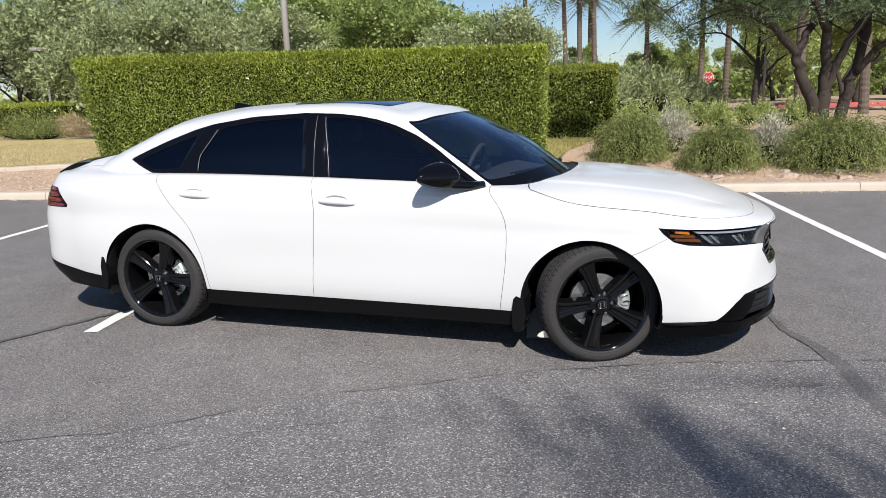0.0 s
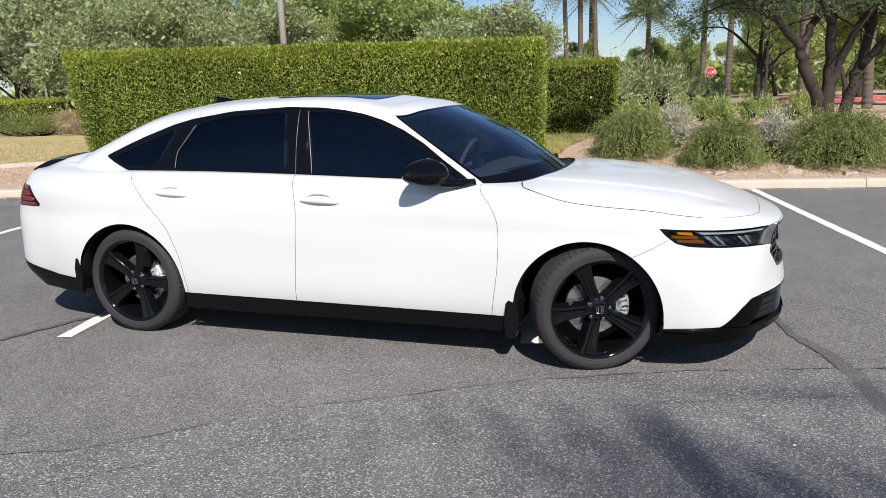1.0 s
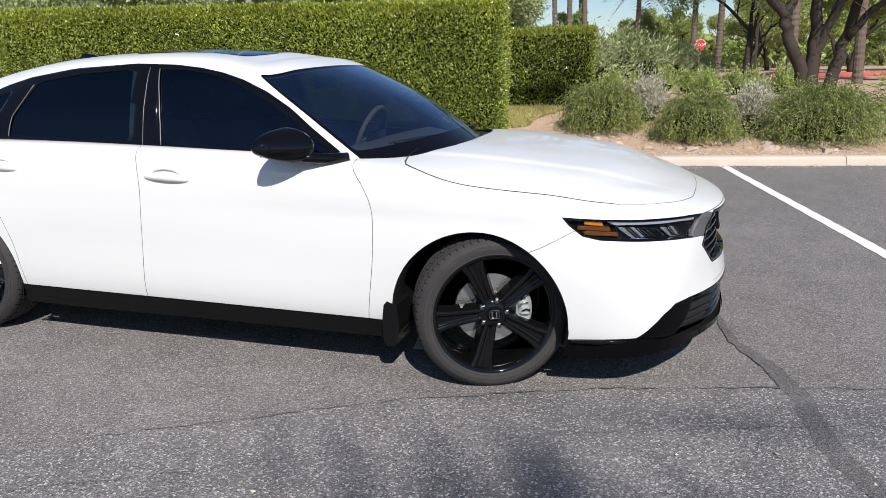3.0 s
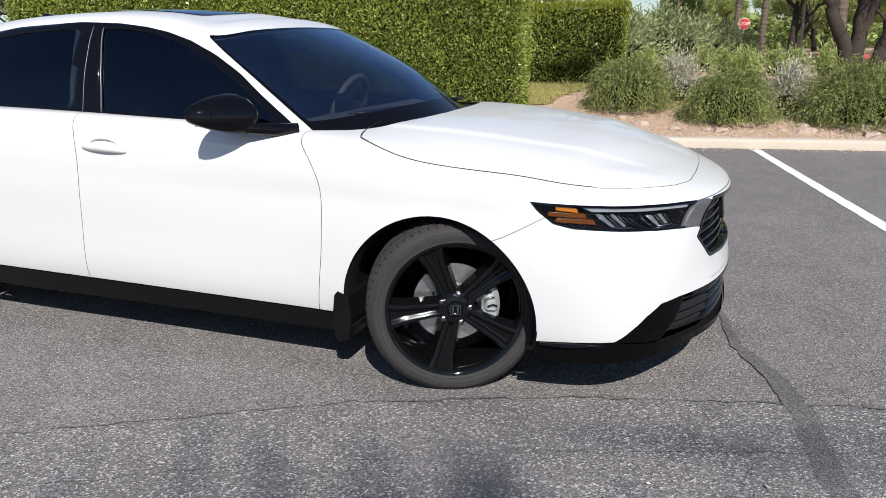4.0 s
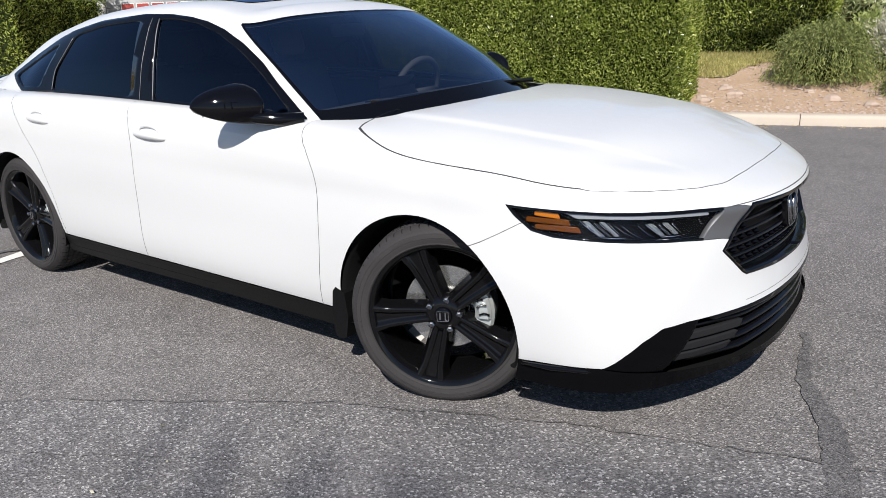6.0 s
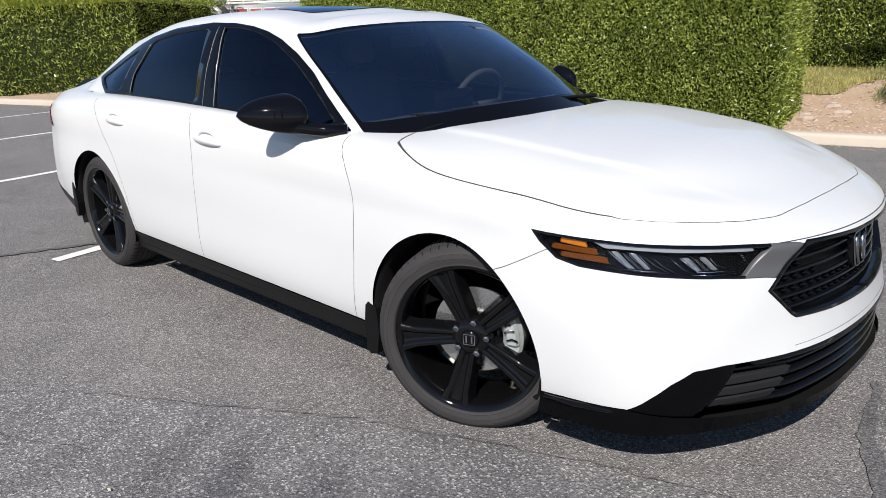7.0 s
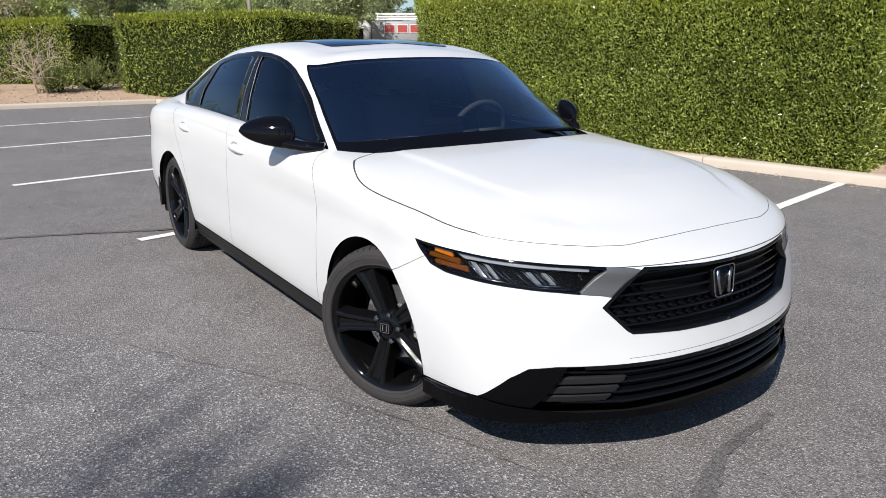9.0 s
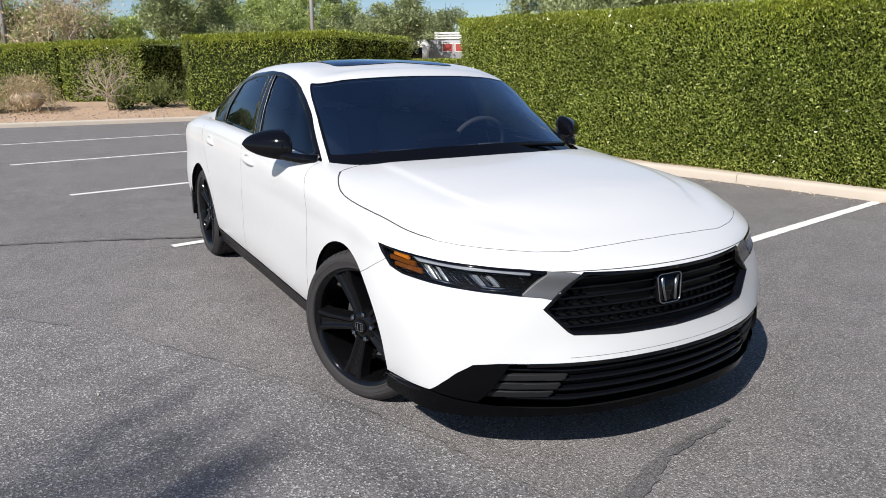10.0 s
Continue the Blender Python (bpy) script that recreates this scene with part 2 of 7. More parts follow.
# ---- mesh helpers ----
class Acc:
    """Gathers faces for one mesh."""

    def __init__(self):
        self.v, self.f, self.m = [], [], []

    def add(self, verts, faces, mat=0):
        k = len(self.v)
        self.v.extend([tuple(p) for p in verts])
        self.f.extend([tuple(i + k for i in f) for f in faces])
        self.m.extend([mat] * len(faces))
        return self

    def tube(self, pts, radii, sides=8, mat=0, cap=True, squash=None):
        pts = [Vector(p) for p in pts]
        if isinstance(radii, (int, float)):
            radii = [radii] * len(pts)
        verts, faces, ref = [], [], None
        for i, p in enumerate(pts):
            d = (pts[min(i + 1, len(pts) - 1)] - pts[max(i - 1, 0)]).normalized()
            if ref is None:
                ref = Vector((0, 0, 1)) if abs(d.z) < 0.9 else Vector((1, 0, 0))
            a = d.cross(ref).normalized()
            b = a.cross(d).normalized()
            ref = b
            for k in range(sides):
                w = 2 * math.pi * k / sides
                verts.append(p + radii[i] * (math.cos(w) * a + math.sin(w) * b))
        for i in range(len(pts) - 1):
            for k in range(sides):
                j = (k + 1) % sides
                faces.append((i * sides + k, i * sides + j, (i + 1) * sides + j, (i + 1) * sides + k))
        if cap:
            faces.append(tuple(range(sides))[::-1])
            faces.append(tuple((len(pts) - 1) * sides + k for k in range(sides)))
        return self.add(verts, faces, mat)

    def box(self, lo, hi, mat=0, m=None, bevel=0.0):
        x0, y0, z0 = lo
        x1, y1, z1 = hi
        c = bevel
        if c <= 0:
            vs = [(x, y, z) for z in (z0, z1) for x, y in ((x0, y0), (x1, y0), (x1, y1), (x0, y1))]
            fs = [(3, 2, 1, 0), (4, 5, 6, 7), (0, 1, 5, 4), (1, 2, 6, 5), (2, 3, 7, 6), (3, 0, 4, 7)]
        else:
            ring = lambda e, z: [(x0 + e, y0 + c, z), (x0 + c, y0 + e, z), (x1 - c, y0 + e, z), (x1 - e, y0 + c, z), (x1 - e, y1 - c, z), (x1 - c, y1 - e, z), (x0 + c, y1 - e, z), (x0 + e, y1 - c, z)]
            vs = ring(c * 0.9, z0) + ring(0, z0 + c) + ring(0, z1 - c) + ring(c * 0.9, z1)
            fs = [(*range(7, -1, -1),), (*range(24, 32),)]
            fs += [(r * 8 + k, r * 8 + (k + 1) % 8, r * 8 + 8 + (k + 1) % 8, r * 8 + 8 + k) for r in range(3) for k in range(8)]
        if m is not None:
            vs = [m @ Vector(p) for p in vs]
        return self.add(vs, fs, mat)

    def lathe(self, profile, sides=48, mat=0, closed=False):
        """Turns (radius, y) points about the y axis."""
        n = len(profile)
        vs = [(r * math.cos(2 * math.pi * k / sides), y, r * math.sin(2 * math.pi * k / sides)) for k in range(sides) for r, y in profile]
        fs = []
        for k in range(sides):
            j = (k + 1) % sides
            for i in range(n if closed else n - 1):
                q = (i + 1) % n
                fs.append((k * n + i, j * n + i, j * n + q, k * n + q))
        return self.add(vs, fs, mat)

    def mesh(self, name, mats, smooth=True):
        me = bpy.data.meshes.new(name)
        me.from_pydata(self.v, [], self.f)
        for m in mats:
            me.materials.append(m)
        me.polygons.foreach_set("material_index", self.m)
        me.polygons.foreach_set("use_smooth", [smooth] * len(self.f))
        me.update()
        return me


def part(name, acc, mats, parent=None, label="", smooth=True, m=None, angle=None):
    me = acc if isinstance(acc, bpy.types.Mesh) else acc.mesh(name, mats if isinstance(mats, (list, tuple)) else [mats], smooth)
    ob = new(name, me)
    if parent is not None:
        ob.parent = parent
    if m is not None:
        ob.matrix_basis = m
    if label:
        tagged(ob, label)
    if angle and smooth:
        me.set_sharp_from_angle(angle=radians(angle))
    return ob


def thing(name, label, category, m=None, group="", kind=""):
    ob = new(name)
    if m is not None:
        ob.matrix_basis = m
    return tagged(ob, label, category, group, kind)


def quads_mesh(name, verts, n_quads, mats):
    """A mesh of separate quads, four points each, from an array."""
    me = bpy.data.meshes.new(name)
    me.vertices.add(4 * n_quads)
    me.vertices.foreach_set("co", np.asarray(verts, dtype=np.float32).ravel())
    me.loops.add(4 * n_quads)
    me.loops.foreach_set("vertex_index", np.arange(4 * n_quads, dtype=np.int32))
    me.polygons.add(n_quads)
    me.polygons.foreach_set("loop_start", np.arange(0, 4 * n_quads, 4, dtype=np.int32))
    for m in mats:
        me.materials.append(m)
    me.update(calc_edges=True)
    me.validate()
    return me


def leaves(name, pos, axis, length, width, rng, mats, spread=0.6, fold=0.25):
    """Rhombic leaves at pos, each along its axis with some scatter."""
    n = len(pos)
    ax = axis + rng.normal(0, spread, (n, 3))
    ax /= np.linalg.norm(ax, axis=1)[:, None] + 1e-9
    side = np.cross(ax, rng.normal(0, 1, (n, 3)))
    side /= np.linalg.norm(side, axis=1)[:, None] + 1e-9
    up = np.cross(side, ax)
    ln = (length * rng.uniform(0.6, 1.35, n))[:, None]
    wd = (width * rng.uniform(0.7, 1.3, n))[:, None]
    mid = pos + ax * ln * 0.45
    v = np.stack([pos, mid + side * wd / 2 + up * wd * fold, pos + ax * ln, mid - side * wd / 2 + up * wd * fold], 1)
    return quads_mesh(name, v, n, mats)


# ---- the lot: rows along e_a, kerb at e_b = KERB_B ----
LOT = math.atan(0.187)
EA, EB = Vector((math.cos(LOT), math.sin(LOT), 0)), Vector((-math.sin(LOT), math.cos(LOT), 0))
KERB_B = 5.66
WEST_X = -16.7


def fall(x):
    """The lot's gentle drainage slope."""
    return -0.011 * (min(6.0, max(-9.0, x)) + 1.415)


def lot(a, b, z=0.0):
    p = EA * a + EB * b
    return p + Vector((0, 0, z + fall(p.x)))


def smooth01(t):
    t = min(1.0, max(0.0, t))
    return t * t * (3 - 2 * t)


def land(x, y):
    """Height of the planted land behind the kerbs."""
    s = max(-math.sin(LOT) * x + math.cos(LOT) * y - KERB_B, WEST_X - x)
    if s < 0.12:
        return -0.06 + fall(x)
    bump = 0.03 * noise.noise((x * 0.8, y * 0.8, 0)) + 0.012 * noise.noise((x * 4, y * 4, 3))
    return fall(x) + 0.098 + 0.25 * smooth01((s - 0.3) / 3.2) + bump * smooth01(s)


def spaced(lo, hi, near_lo, near_hi, fine, grow=1.35):
    xs = list(np.arange(near_lo, near_hi + 1e-6, fine))
    step = fine
    while xs[0] > lo:
        step *= grow
        xs.insert(0, max(lo, xs[0] - step))
    step = fine
    while xs[-1] < hi:
        step *= grow
        xs.append(min(hi, xs[-1] + step))
    return xs


def build_ground():
    acc = Acc()
    aa, bb = spaced(-900, 900, -24, 10, 0.3), spaced(-900, 900, 5.4, 14, 0.2)
    pts = []
    for b in bb:
        for a in aa:
            p = lot(a, b)
            pts.append((p.x, p.y, land(p.x, p.y)))
    na = len(aa)
    fs = [(j * na + i, j * na + i + 1, (j + 1) * na + i + 1, (j + 1) * na + i) for j in range(len(bb) - 1) for i in range(na - 1)]
    acc.add(pts, fs)
    tagged(part("ground", acc, GRANITE), "pinkish decomposed granite gravel on low banks behind the kerb", "ground", kind="structure")


def build_asphalt():
    acc = Acc()
    xs = [WEST_X - 0.02, -9.0, 6.0, 160.0]
    edge_y = lambda x: ((KERB_B + 0.03) + math.sin(LOT) * x) / math.cos(LOT)
    acc.add([(x, y, fall(x)) for x in xs for y in (-120, edge_y(x))], [(2 * i, 2 * i + 2, 2 * i + 3, 2 * i + 1) for i in range(3)])
    tagged(part("road", acc, ASPHALT, smooth=False), "worn brownish grey asphalt of a parking lot", "asphalt", kind="structure")
    # newer strip with a ragged edge on the near side of the cars
    rng = random.Random(4)
    edge = [(-60, -26.0), (-20, -11.2), (-9, -6.25), (-6, -4.9), (-0.55, -2.30), (0.13, -1.72), (0.63, -1.42), (1.14, -1.12), (1.9, -0.82), (2.6, -0.62), (4, -0.3), (6, 0.1), (9, 0.7), (40, 6.0)]
    line = []
    for (x0, y0), (x1, y1) in zip(edge, edge[1:]):
        n = max(2, min(60, int(math.hypot(x1 - x0, y1 - y0) / 0.05)))
        for k in range(n):
            t = k / n
            line.append((x0 + (x1 - x0) * t, y0 + (y1 - y0) * t + rng.uniform(-0.012, 0.012)))
    line.append(edge[-1])
    acc = Acc()
    for (x0, y0), (x1, y1) in zip(line, line[1:]):
        f0, f1 = fall(x0), fall(x1)
        acc.add([(x0, y0, f0 + 0.004), (x0, y0 - 60, f0 + 0.004), (x1, y1 - 60, f1 + 0.004), (x1, y1, f1 + 0.004), (x0, y0, f0), (x1, y1, f1)], [(0, 1, 2, 3), (4, 0, 3, 5)])
    seam = [Vector((x, y + 0.01, fall(x))) for x, y in line if -8 < x < 3.5]
    tagged(part("tar_seam", strip(seam, lambda t: max(0.001, 0.004 + 0.007 * math.sin(70 * t) * math.sin(23 * t)), 0.0055, rng, 0.004), TAR), "thin dark crack along the resurfacing edge", "crack", kind="structure")
    joint = [Vector((x, y - 0.36 - 0.05 * math.sin(1.3 * x), fall(x))) for x, y in line if -3.2 < x < 3.4]
    tagged(part("tar_seam", strip(joint, lambda t: max(0.0008, 0.003 + 0.006 * math.sin(90 * t) * math.sin(31 * t)), 0.0055, rng, 0.003), TAR), "faint broken paving joint beside the resurfacing edge", "crack", kind="structure")
    tagged(part("pavement", acc, PATCH, smooth=False), "coarser grey asphalt resurfacing strip with ragged edge", "asphalt", kind="structure")


def strip(pts, width, z, rng, jag=0.004):
    acc, left, right = Acc(), [], []
    for i, p in enumerate(pts):
        d = (pts[min(i + 1, len(pts) - 1)] - pts[max(i - 1, 0)]).normalized()
        s = Vector((-d.y, d.x, 0))
        w = width(i / (len(pts) - 1)) if callable(width) else width
        left.append(p + s * (w / 2 + rng.uniform(-jag, jag)) + Vector((0, 0, z)))
        right.append(p - s * (w / 2 + rng.uniform(-jag, jag)) + Vector((0, 0, z)))
    n = len(pts)
    acc.add(left + right, [(i, n + i, n + i + 1, i + 1) for i in range(n - 1)])
    return acc


def build_lines():
    rng = random.Random(2)
    for a in (-11.9, -8.38, -5.09, -1.99, 0.92, 3.92, 6.95):
        n = 90
        pts = [lot(a, -0.76 + (KERB_B - 0.02 + 0.76) * i / n) for i in range(n + 1)]
        tagged(part("road_marking", strip(pts, 0.105, 0.0045, rng), LINE_PAINT), "white painted parking bay line, slightly worn", "line", "bay lines", "structure")
    crack = [(2.42, 0.35), (2.5, -0.09), (2.64, -0.38), (2.72, -0.72), (2.75, -1.1), (2.9, -1.5), (3.2, -2.4), (3.3, -3.4)]
    fine = []
    for (x0, y0), (x1, y1) in zip(crack, crack[1:]):
        for k in range(12):
            t = k / 12
            fine.append(Vector((x0 + (x1 - x0) * t + rng.uniform(-0.008, 0.008), y0 + (y1 - y0) * t, fall(x0))))
    tagged(part("tar_seam", strip(fine, lambda t: 0.03 + 0.06 * smooth01(t * 2.5), 0.0052, rng, 0.006), TAR), "dark tar-sealed crack across the asphalt", "crack", kind="structure")
    fine = [Vector((-1.9 - 0.2 * math.sin(t * 3.1) - 0.9 * t, -0.55 - 3.6 * t, fall(-2.2 - 0.5 * t))) for t in np.linspace(0, 1, 80)]
    tagged(part("tar_seam", strip(fine, 0.05, 0.0055, rng, 0.012), TAR), "dark tar-sealed crack curving past the rear wheel", "crack", kind="structure")


def kerb_run(name, p0, p1, joint, label):
    """Rounded concrete kerb stones from p0 to p1 with open joints."""
    d = (p1 - p0)
    length = d.length
    d.normalize()
    inward = Vector((-d.y, d.x, 0))
    prof = [(0.0, -0.05), (0.004, 0.078), (0.012, 0.098), (0.030, 0.110), (0.06, 0.115), (0.15, 0.118), (0.175, 0.114), (0.185, 0.10), (0.185, -0.05)]
    s = 0.0
    holder = tagged(new(name), label, "kerb", kind="structure")
    while s < length:
        e = min(length, s + joint)
        acc = Acc()
        for q in (s + 0.004, e - 0.004):
            at = p0 + d * q
            acc.v.extend([tuple(Vector((at.x, at.y, fall(at.x))) + inward * u + Vector((0, 0, w))) for u, w in prof])
        n = len(prof)
        acc.f += [(i, n + i, n + i + 1, i + 1) for i in range(n - 1)] + [tuple(range(n)), tuple(range(2 * n - 1, n - 1, -1))]
        acc.m = [0] * len(acc.f)
        part("kerb_stone", acc, CONCRETE, holder, angle=40)
        s = e


build_ground()
build_asphalt()
build_lines()
a_west = (WEST_X + math.sin(LOT) * KERB_B) / math.cos(LOT)
kerb_run("kerb", lot(a_west, KERB_B), lot(30, KERB_B), 3.05, "pale tan concrete kerb with joints")
kerb_run("kerb", Vector((WEST_X, -14, fall(WEST_X))), lot(a_west, KERB_B), 3.05, "pale tan concrete kerb with joints")


# ---- hedges ----
def hedge(name, corner, along, length, depth, z0, z1, n, seed, label, leaf=(0.055, 0.017), lean=0.06, group="clipped hedges", tilt=0.0, end_lean=0.0):
    """A clipped hedge: front face starts at corner and runs along; depth goes to its left."""
    rng = np.random.default_rng(seed)
    d = Vector(along).normalized()
    back = Vector((-d.y, d.x, 0))
    ob = thing(name, label, "hedge", group=group)
    c = Vector(corner)
    P = lambda u, v, z: c + d * u + back * v + Vector((0, 0, z))
    H = z1 - z0
    # solid dark body under the leaves, standing in for the hedge's shaded depth
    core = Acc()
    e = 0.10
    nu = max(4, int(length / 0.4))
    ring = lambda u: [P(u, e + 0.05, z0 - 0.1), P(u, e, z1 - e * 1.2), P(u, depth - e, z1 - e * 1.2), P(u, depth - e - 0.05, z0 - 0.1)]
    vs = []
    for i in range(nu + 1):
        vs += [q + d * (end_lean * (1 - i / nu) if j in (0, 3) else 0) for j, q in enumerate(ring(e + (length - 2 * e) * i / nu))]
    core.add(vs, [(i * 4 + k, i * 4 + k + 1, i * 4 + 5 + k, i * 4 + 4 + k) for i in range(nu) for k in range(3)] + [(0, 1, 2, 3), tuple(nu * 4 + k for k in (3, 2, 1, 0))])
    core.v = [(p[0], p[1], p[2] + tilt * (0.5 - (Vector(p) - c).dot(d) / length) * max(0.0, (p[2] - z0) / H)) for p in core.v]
    part("hedge_shade_core", core, HEDGE_SHADE, ob)
    areas = np.array([length * H, length * H * 0.25, depth * H, depth * H, length * depth * 0.8])
    kind = rng.choice(5, n, p=areas / areas.sum())
    u, v, w = rng.uniform(0, 1, n), rng.uniform(0, 1, n), rng.uniform(0, 1, n)
    dn, bn = np.array(d), np.array(back)
    dent = np.array([noise.noise((a * length * 1.1, b * H * 1.1, seed)) + 0.6 * noise.noise((a * length * 3.5, b * H * 3.5, seed + 7)) for a, b in zip(u, v)]) * 0.055
    inset = np.abs(rng.normal(0, 0.045, n)) + dent + 0.008
    taper = lean * (1 - v)
    foot = end_lean * (1 - v) ** 1.3
    run = foot + u * (length - foot)
    pos, ax = np.zeros((n, 3)), np.zeros((n, 3))
    base = np.array(c)
    up = np.array([0, 0, 1.0])
    for k, (uu, vv, zz, nn) in enumerate((
        (run, inset + taper, v * H, -bn),
        (run, depth - inset - taper, v * H, bn),
        (inset + taper + foot, u * depth, v * H, -dn),
        (length - inset - taper, u * depth, v * H, dn),
        (u * length, v * depth, H - inset * 0.6 + 0.02, up),
    )):
        s = kind == k
        zz = np.broadcast_to(zz, (n,))
        q = base + np.outer(np.broadcast_to(uu, (n,)), dn) + np.outer(np.broadcast_to(vv, (n,)), bn) + np.outer(zz + z0, up)
        pos[s] = q[s]
        ax[s] = nn * 0.45 + up * 0.42
    lift = lambda q: q + np.outer(tilt * (0.5 - (q - base) @ dn / length) * (q[:, 2] - z0) / H, up)
    pos = lift(pos)
    f = new("foliage", leaves("foliage", pos, ax, leaf[0], leaf[1], rng, [HEDGE_LEAF], 0.55))
    f.parent = ob
    tagged(f, kind="stuff")
    # pale new shoots on the top and along its edge
    m = int(length * depth * 900 / (leaf[0] / 0.05) ** 2)
    q = base + np.outer(rng.uniform(0, length, m), dn) + np.outer(depth * rng.uniform(0, 1, m) ** 1.8, bn) + np.outer(H + rng.normal(-0.035, 0.03, m) + z0, up)
    k = int(length * H * 420 / (leaf[0] / 0.05) ** 2)
    hang = base + np.outer(rng.uniform(0, length, k), dn) + np.outer(rng.uniform(-0.02, 0.05, k), bn) + np.outer(z0 + H * (1 - rng.exponential(0.07, k)), up)
    q, m = np.concatenate([q, hang]), m + k
    g = new("new_growth", leaves("new_growth", lift(q), np.tile(up, (m, 1)), leaf[0] * 1.1, leaf[1], rng, [HEDGE_TIP], 0.45))
    g.parent = ob
    tagged(g, kind="stuff")
    return ob


hedge("hedge", (-7.27, 4.80, 0), (1, 0.150, 0), 7.38, 1.35, 0.08, 2.15, 225000, 3, "tall dense clipped green hedge with bright new growth on top", (0.046, 0.0145), tilt=0.14, end_lean=0.32)
hedge("hedge", (-3.6, 12.1, 0), (1, 0.1, 0), 4.16, 1.6, 0.4, 1.98, 36000, 5, "clipped green hedge block behind the long hedge", (0.065, 0.020))
hedge("hedge", (-18.5, 2.2, 0), (0.8, 0.6, 0), 5.14, 4.6, 0.2, 2.36, 34000, 6, "tall clipped green hedge across the lot", (0.085, 0.027))
hedge("hedge", (-24.3, -0.76, 0), (0.8, 0.6, 0), 3.6, 2.1, 0.2, 2.36, 17000, 7, "clipped green hedge block across the lot", (0.095, 0.03))
hedge("hedge", (-29.5, -3.85, 0), (0.8, 0.6, 0), 5.0, 2.2, 0.2, 2.36, 16000, 8, "clipped green hedge block across the lot", (0.10, 0.032))
hedge("hedge", (-19.6, 9.4, 0), (0.2, 1.0, 0), 3.2, 1.4, 0.2, 1.72, 18000, 9, "low clipped green hedge in the gap", (0.085, 0.027))
hedge("hedge", (-33, 19.5, 0), (1, 0, 0), 11.0, 1.4, 0.2, 1.75, 16000, 10, "low clipped hedge beyond the lawn", (0.10, 0.03))


# ---- shrubs ----
def shrub(name, x, y, r, h, n, seed, mat, label, category="shrub", droop=0.0, leaf=(0.05, 0.010), squash=1.0, group=""):
    rng = np.random.default_rng(seed)
    z = land(x, y)
    ob = thing(name, label, category, pose(x, y, z), group)
    core = Acc()
    rows, cols = 8, 14
    vs = []
    for i in range(rows + 1):
        t = i / rows
        for k in range(cols):
            a = 2 * math.pi * k / cols
            rr = r * 0.50 * math.sin(math.pi * (0.12 + 0.88 * t) ** 0.8) ** 0.7 * (1 + 0.15 * noise.noise((math.cos(a) * 1.5, math.sin(a) * 1.5, t * 3 + seed)))
            vs.append((rr * math.cos(a), rr * math.sin(a) * squash, h * 0.52 * (1 - t) - 0.02))
    core.add(vs, [(i * cols + k, (i + 1) * cols + k, (i + 1) * cols + (k + 1) % cols, i * cols + (k + 1) % cols) for i in range(rows) for k in range(cols)] + [tuple(range(cols))])
    # green shrubs get the near-black core as painted inner shade, straw clumps pale bark
    part("shrub_core", core, PALE_BARK if mat is STRAW else HEDGE_SHADE, ob)
    # strands: each a run of leaves from within outward
    per = 26 if n > 6000 else 10
    strands = max(40, n // per)
    a = rng.uniform(0, 2 * np.pi, strands)
    t = rng.uniform(0, 1, strands) ** 0.8
    depth = rng.uniform(0.72, 1.0, strands)
    lump = 1 + 0.22 * np.array([noise.noise((math.cos(q) * 1.7, math.sin(q) * 1.7, tt * 2.5 + seed)) for q, tt in zip(a, t)])
    el = t * np.pi / 2
    wide, flat = (0.55, 0.85) if droop > 0.5 else (1.0, 1.0)
    start = np.stack([np.cos(a) * np.cos(el) ** wide * r * 0.68, np.sin(a) * np.cos(el) ** wide * r * 0.68 * squash, np.sin(el) ** flat * h * 0.76], 1) * (lump * depth)[:, None]
    out = start / (np.linalg.norm(start, axis=1)[:, None] + 1e-6)
    ln = rng.uniform(0.2, 0.55, strands) * min(r, 0.9) / 0.75
    s = np.linspace(0, 1, per)
    dirv = out + rng.normal(0, 0.35, (strands, 3))
    dirv[:, 2] += 0.25
    pos = start[:, None] + dirv[:, None] * (ln[:, None] * s)[..., None]
    pos[..., 2] -= droop * (ln[:, None] * s) * s * 2.2
    pos += rng.normal(0, 0.007, pos.shape)
    ax = np.gradient(pos, axis=1)
    ax /= np.linalg.norm(ax, axis=2)[..., None] + 1e-9
    pos, ax = pos.reshape(-1, 3), ax.reshape(-1, 3)
    ok = pos[:, 2] > 0.03
    f = new("foliage", leaves("foliage", pos[ok], ax[ok], leaf[0], leaf[1], rng, [mat], 0.45))
    f.parent = ob
    tagged(f, kind="stuff")
    return ob


ROS = "trailing rosemary shrub on the gravel bank behind the kerb"
shrub("shrub", 1.10, 8.35, 0.84, 0.92, 36000, 1, ROSEMARY, ROS, droop=1.5, group="rosemary shrubs")
shrub("shrub", 2.50, 7.75, 0.82, 0.86, 36000, 2, ROSEMARY, ROS, droop=1.7, group="rosemary shrubs")
shrub("shrub", 4.15, 8.0, 0.98, 0.90, 40000, 3, ROSEMARY, ROS, droop=0.8, group="rosemary shrubs")
shrub("shrub", 5.9, 9.4, 0.9, 0.80, 12000, 12, GREEN_LEAF, "dark green spreading shrub beside the tree", droop=0.3, leaf=(0.07, 0.02))
SG = "pale silvery sage shrub between rosemary shrubs"
shrub("shrub", 1.75, 9.1, 0.44, 0.56, 5000, 4, SAGE, SG, leaf=(0.06, 0.014), group="sage shrubs")
shrub("shrub", 3.32, 8.3, 0.40, 0.60, 5000, 5, SAGE, SG, leaf=(0.06, 0.014), group="sage shrubs")
rr = random.Random(6)
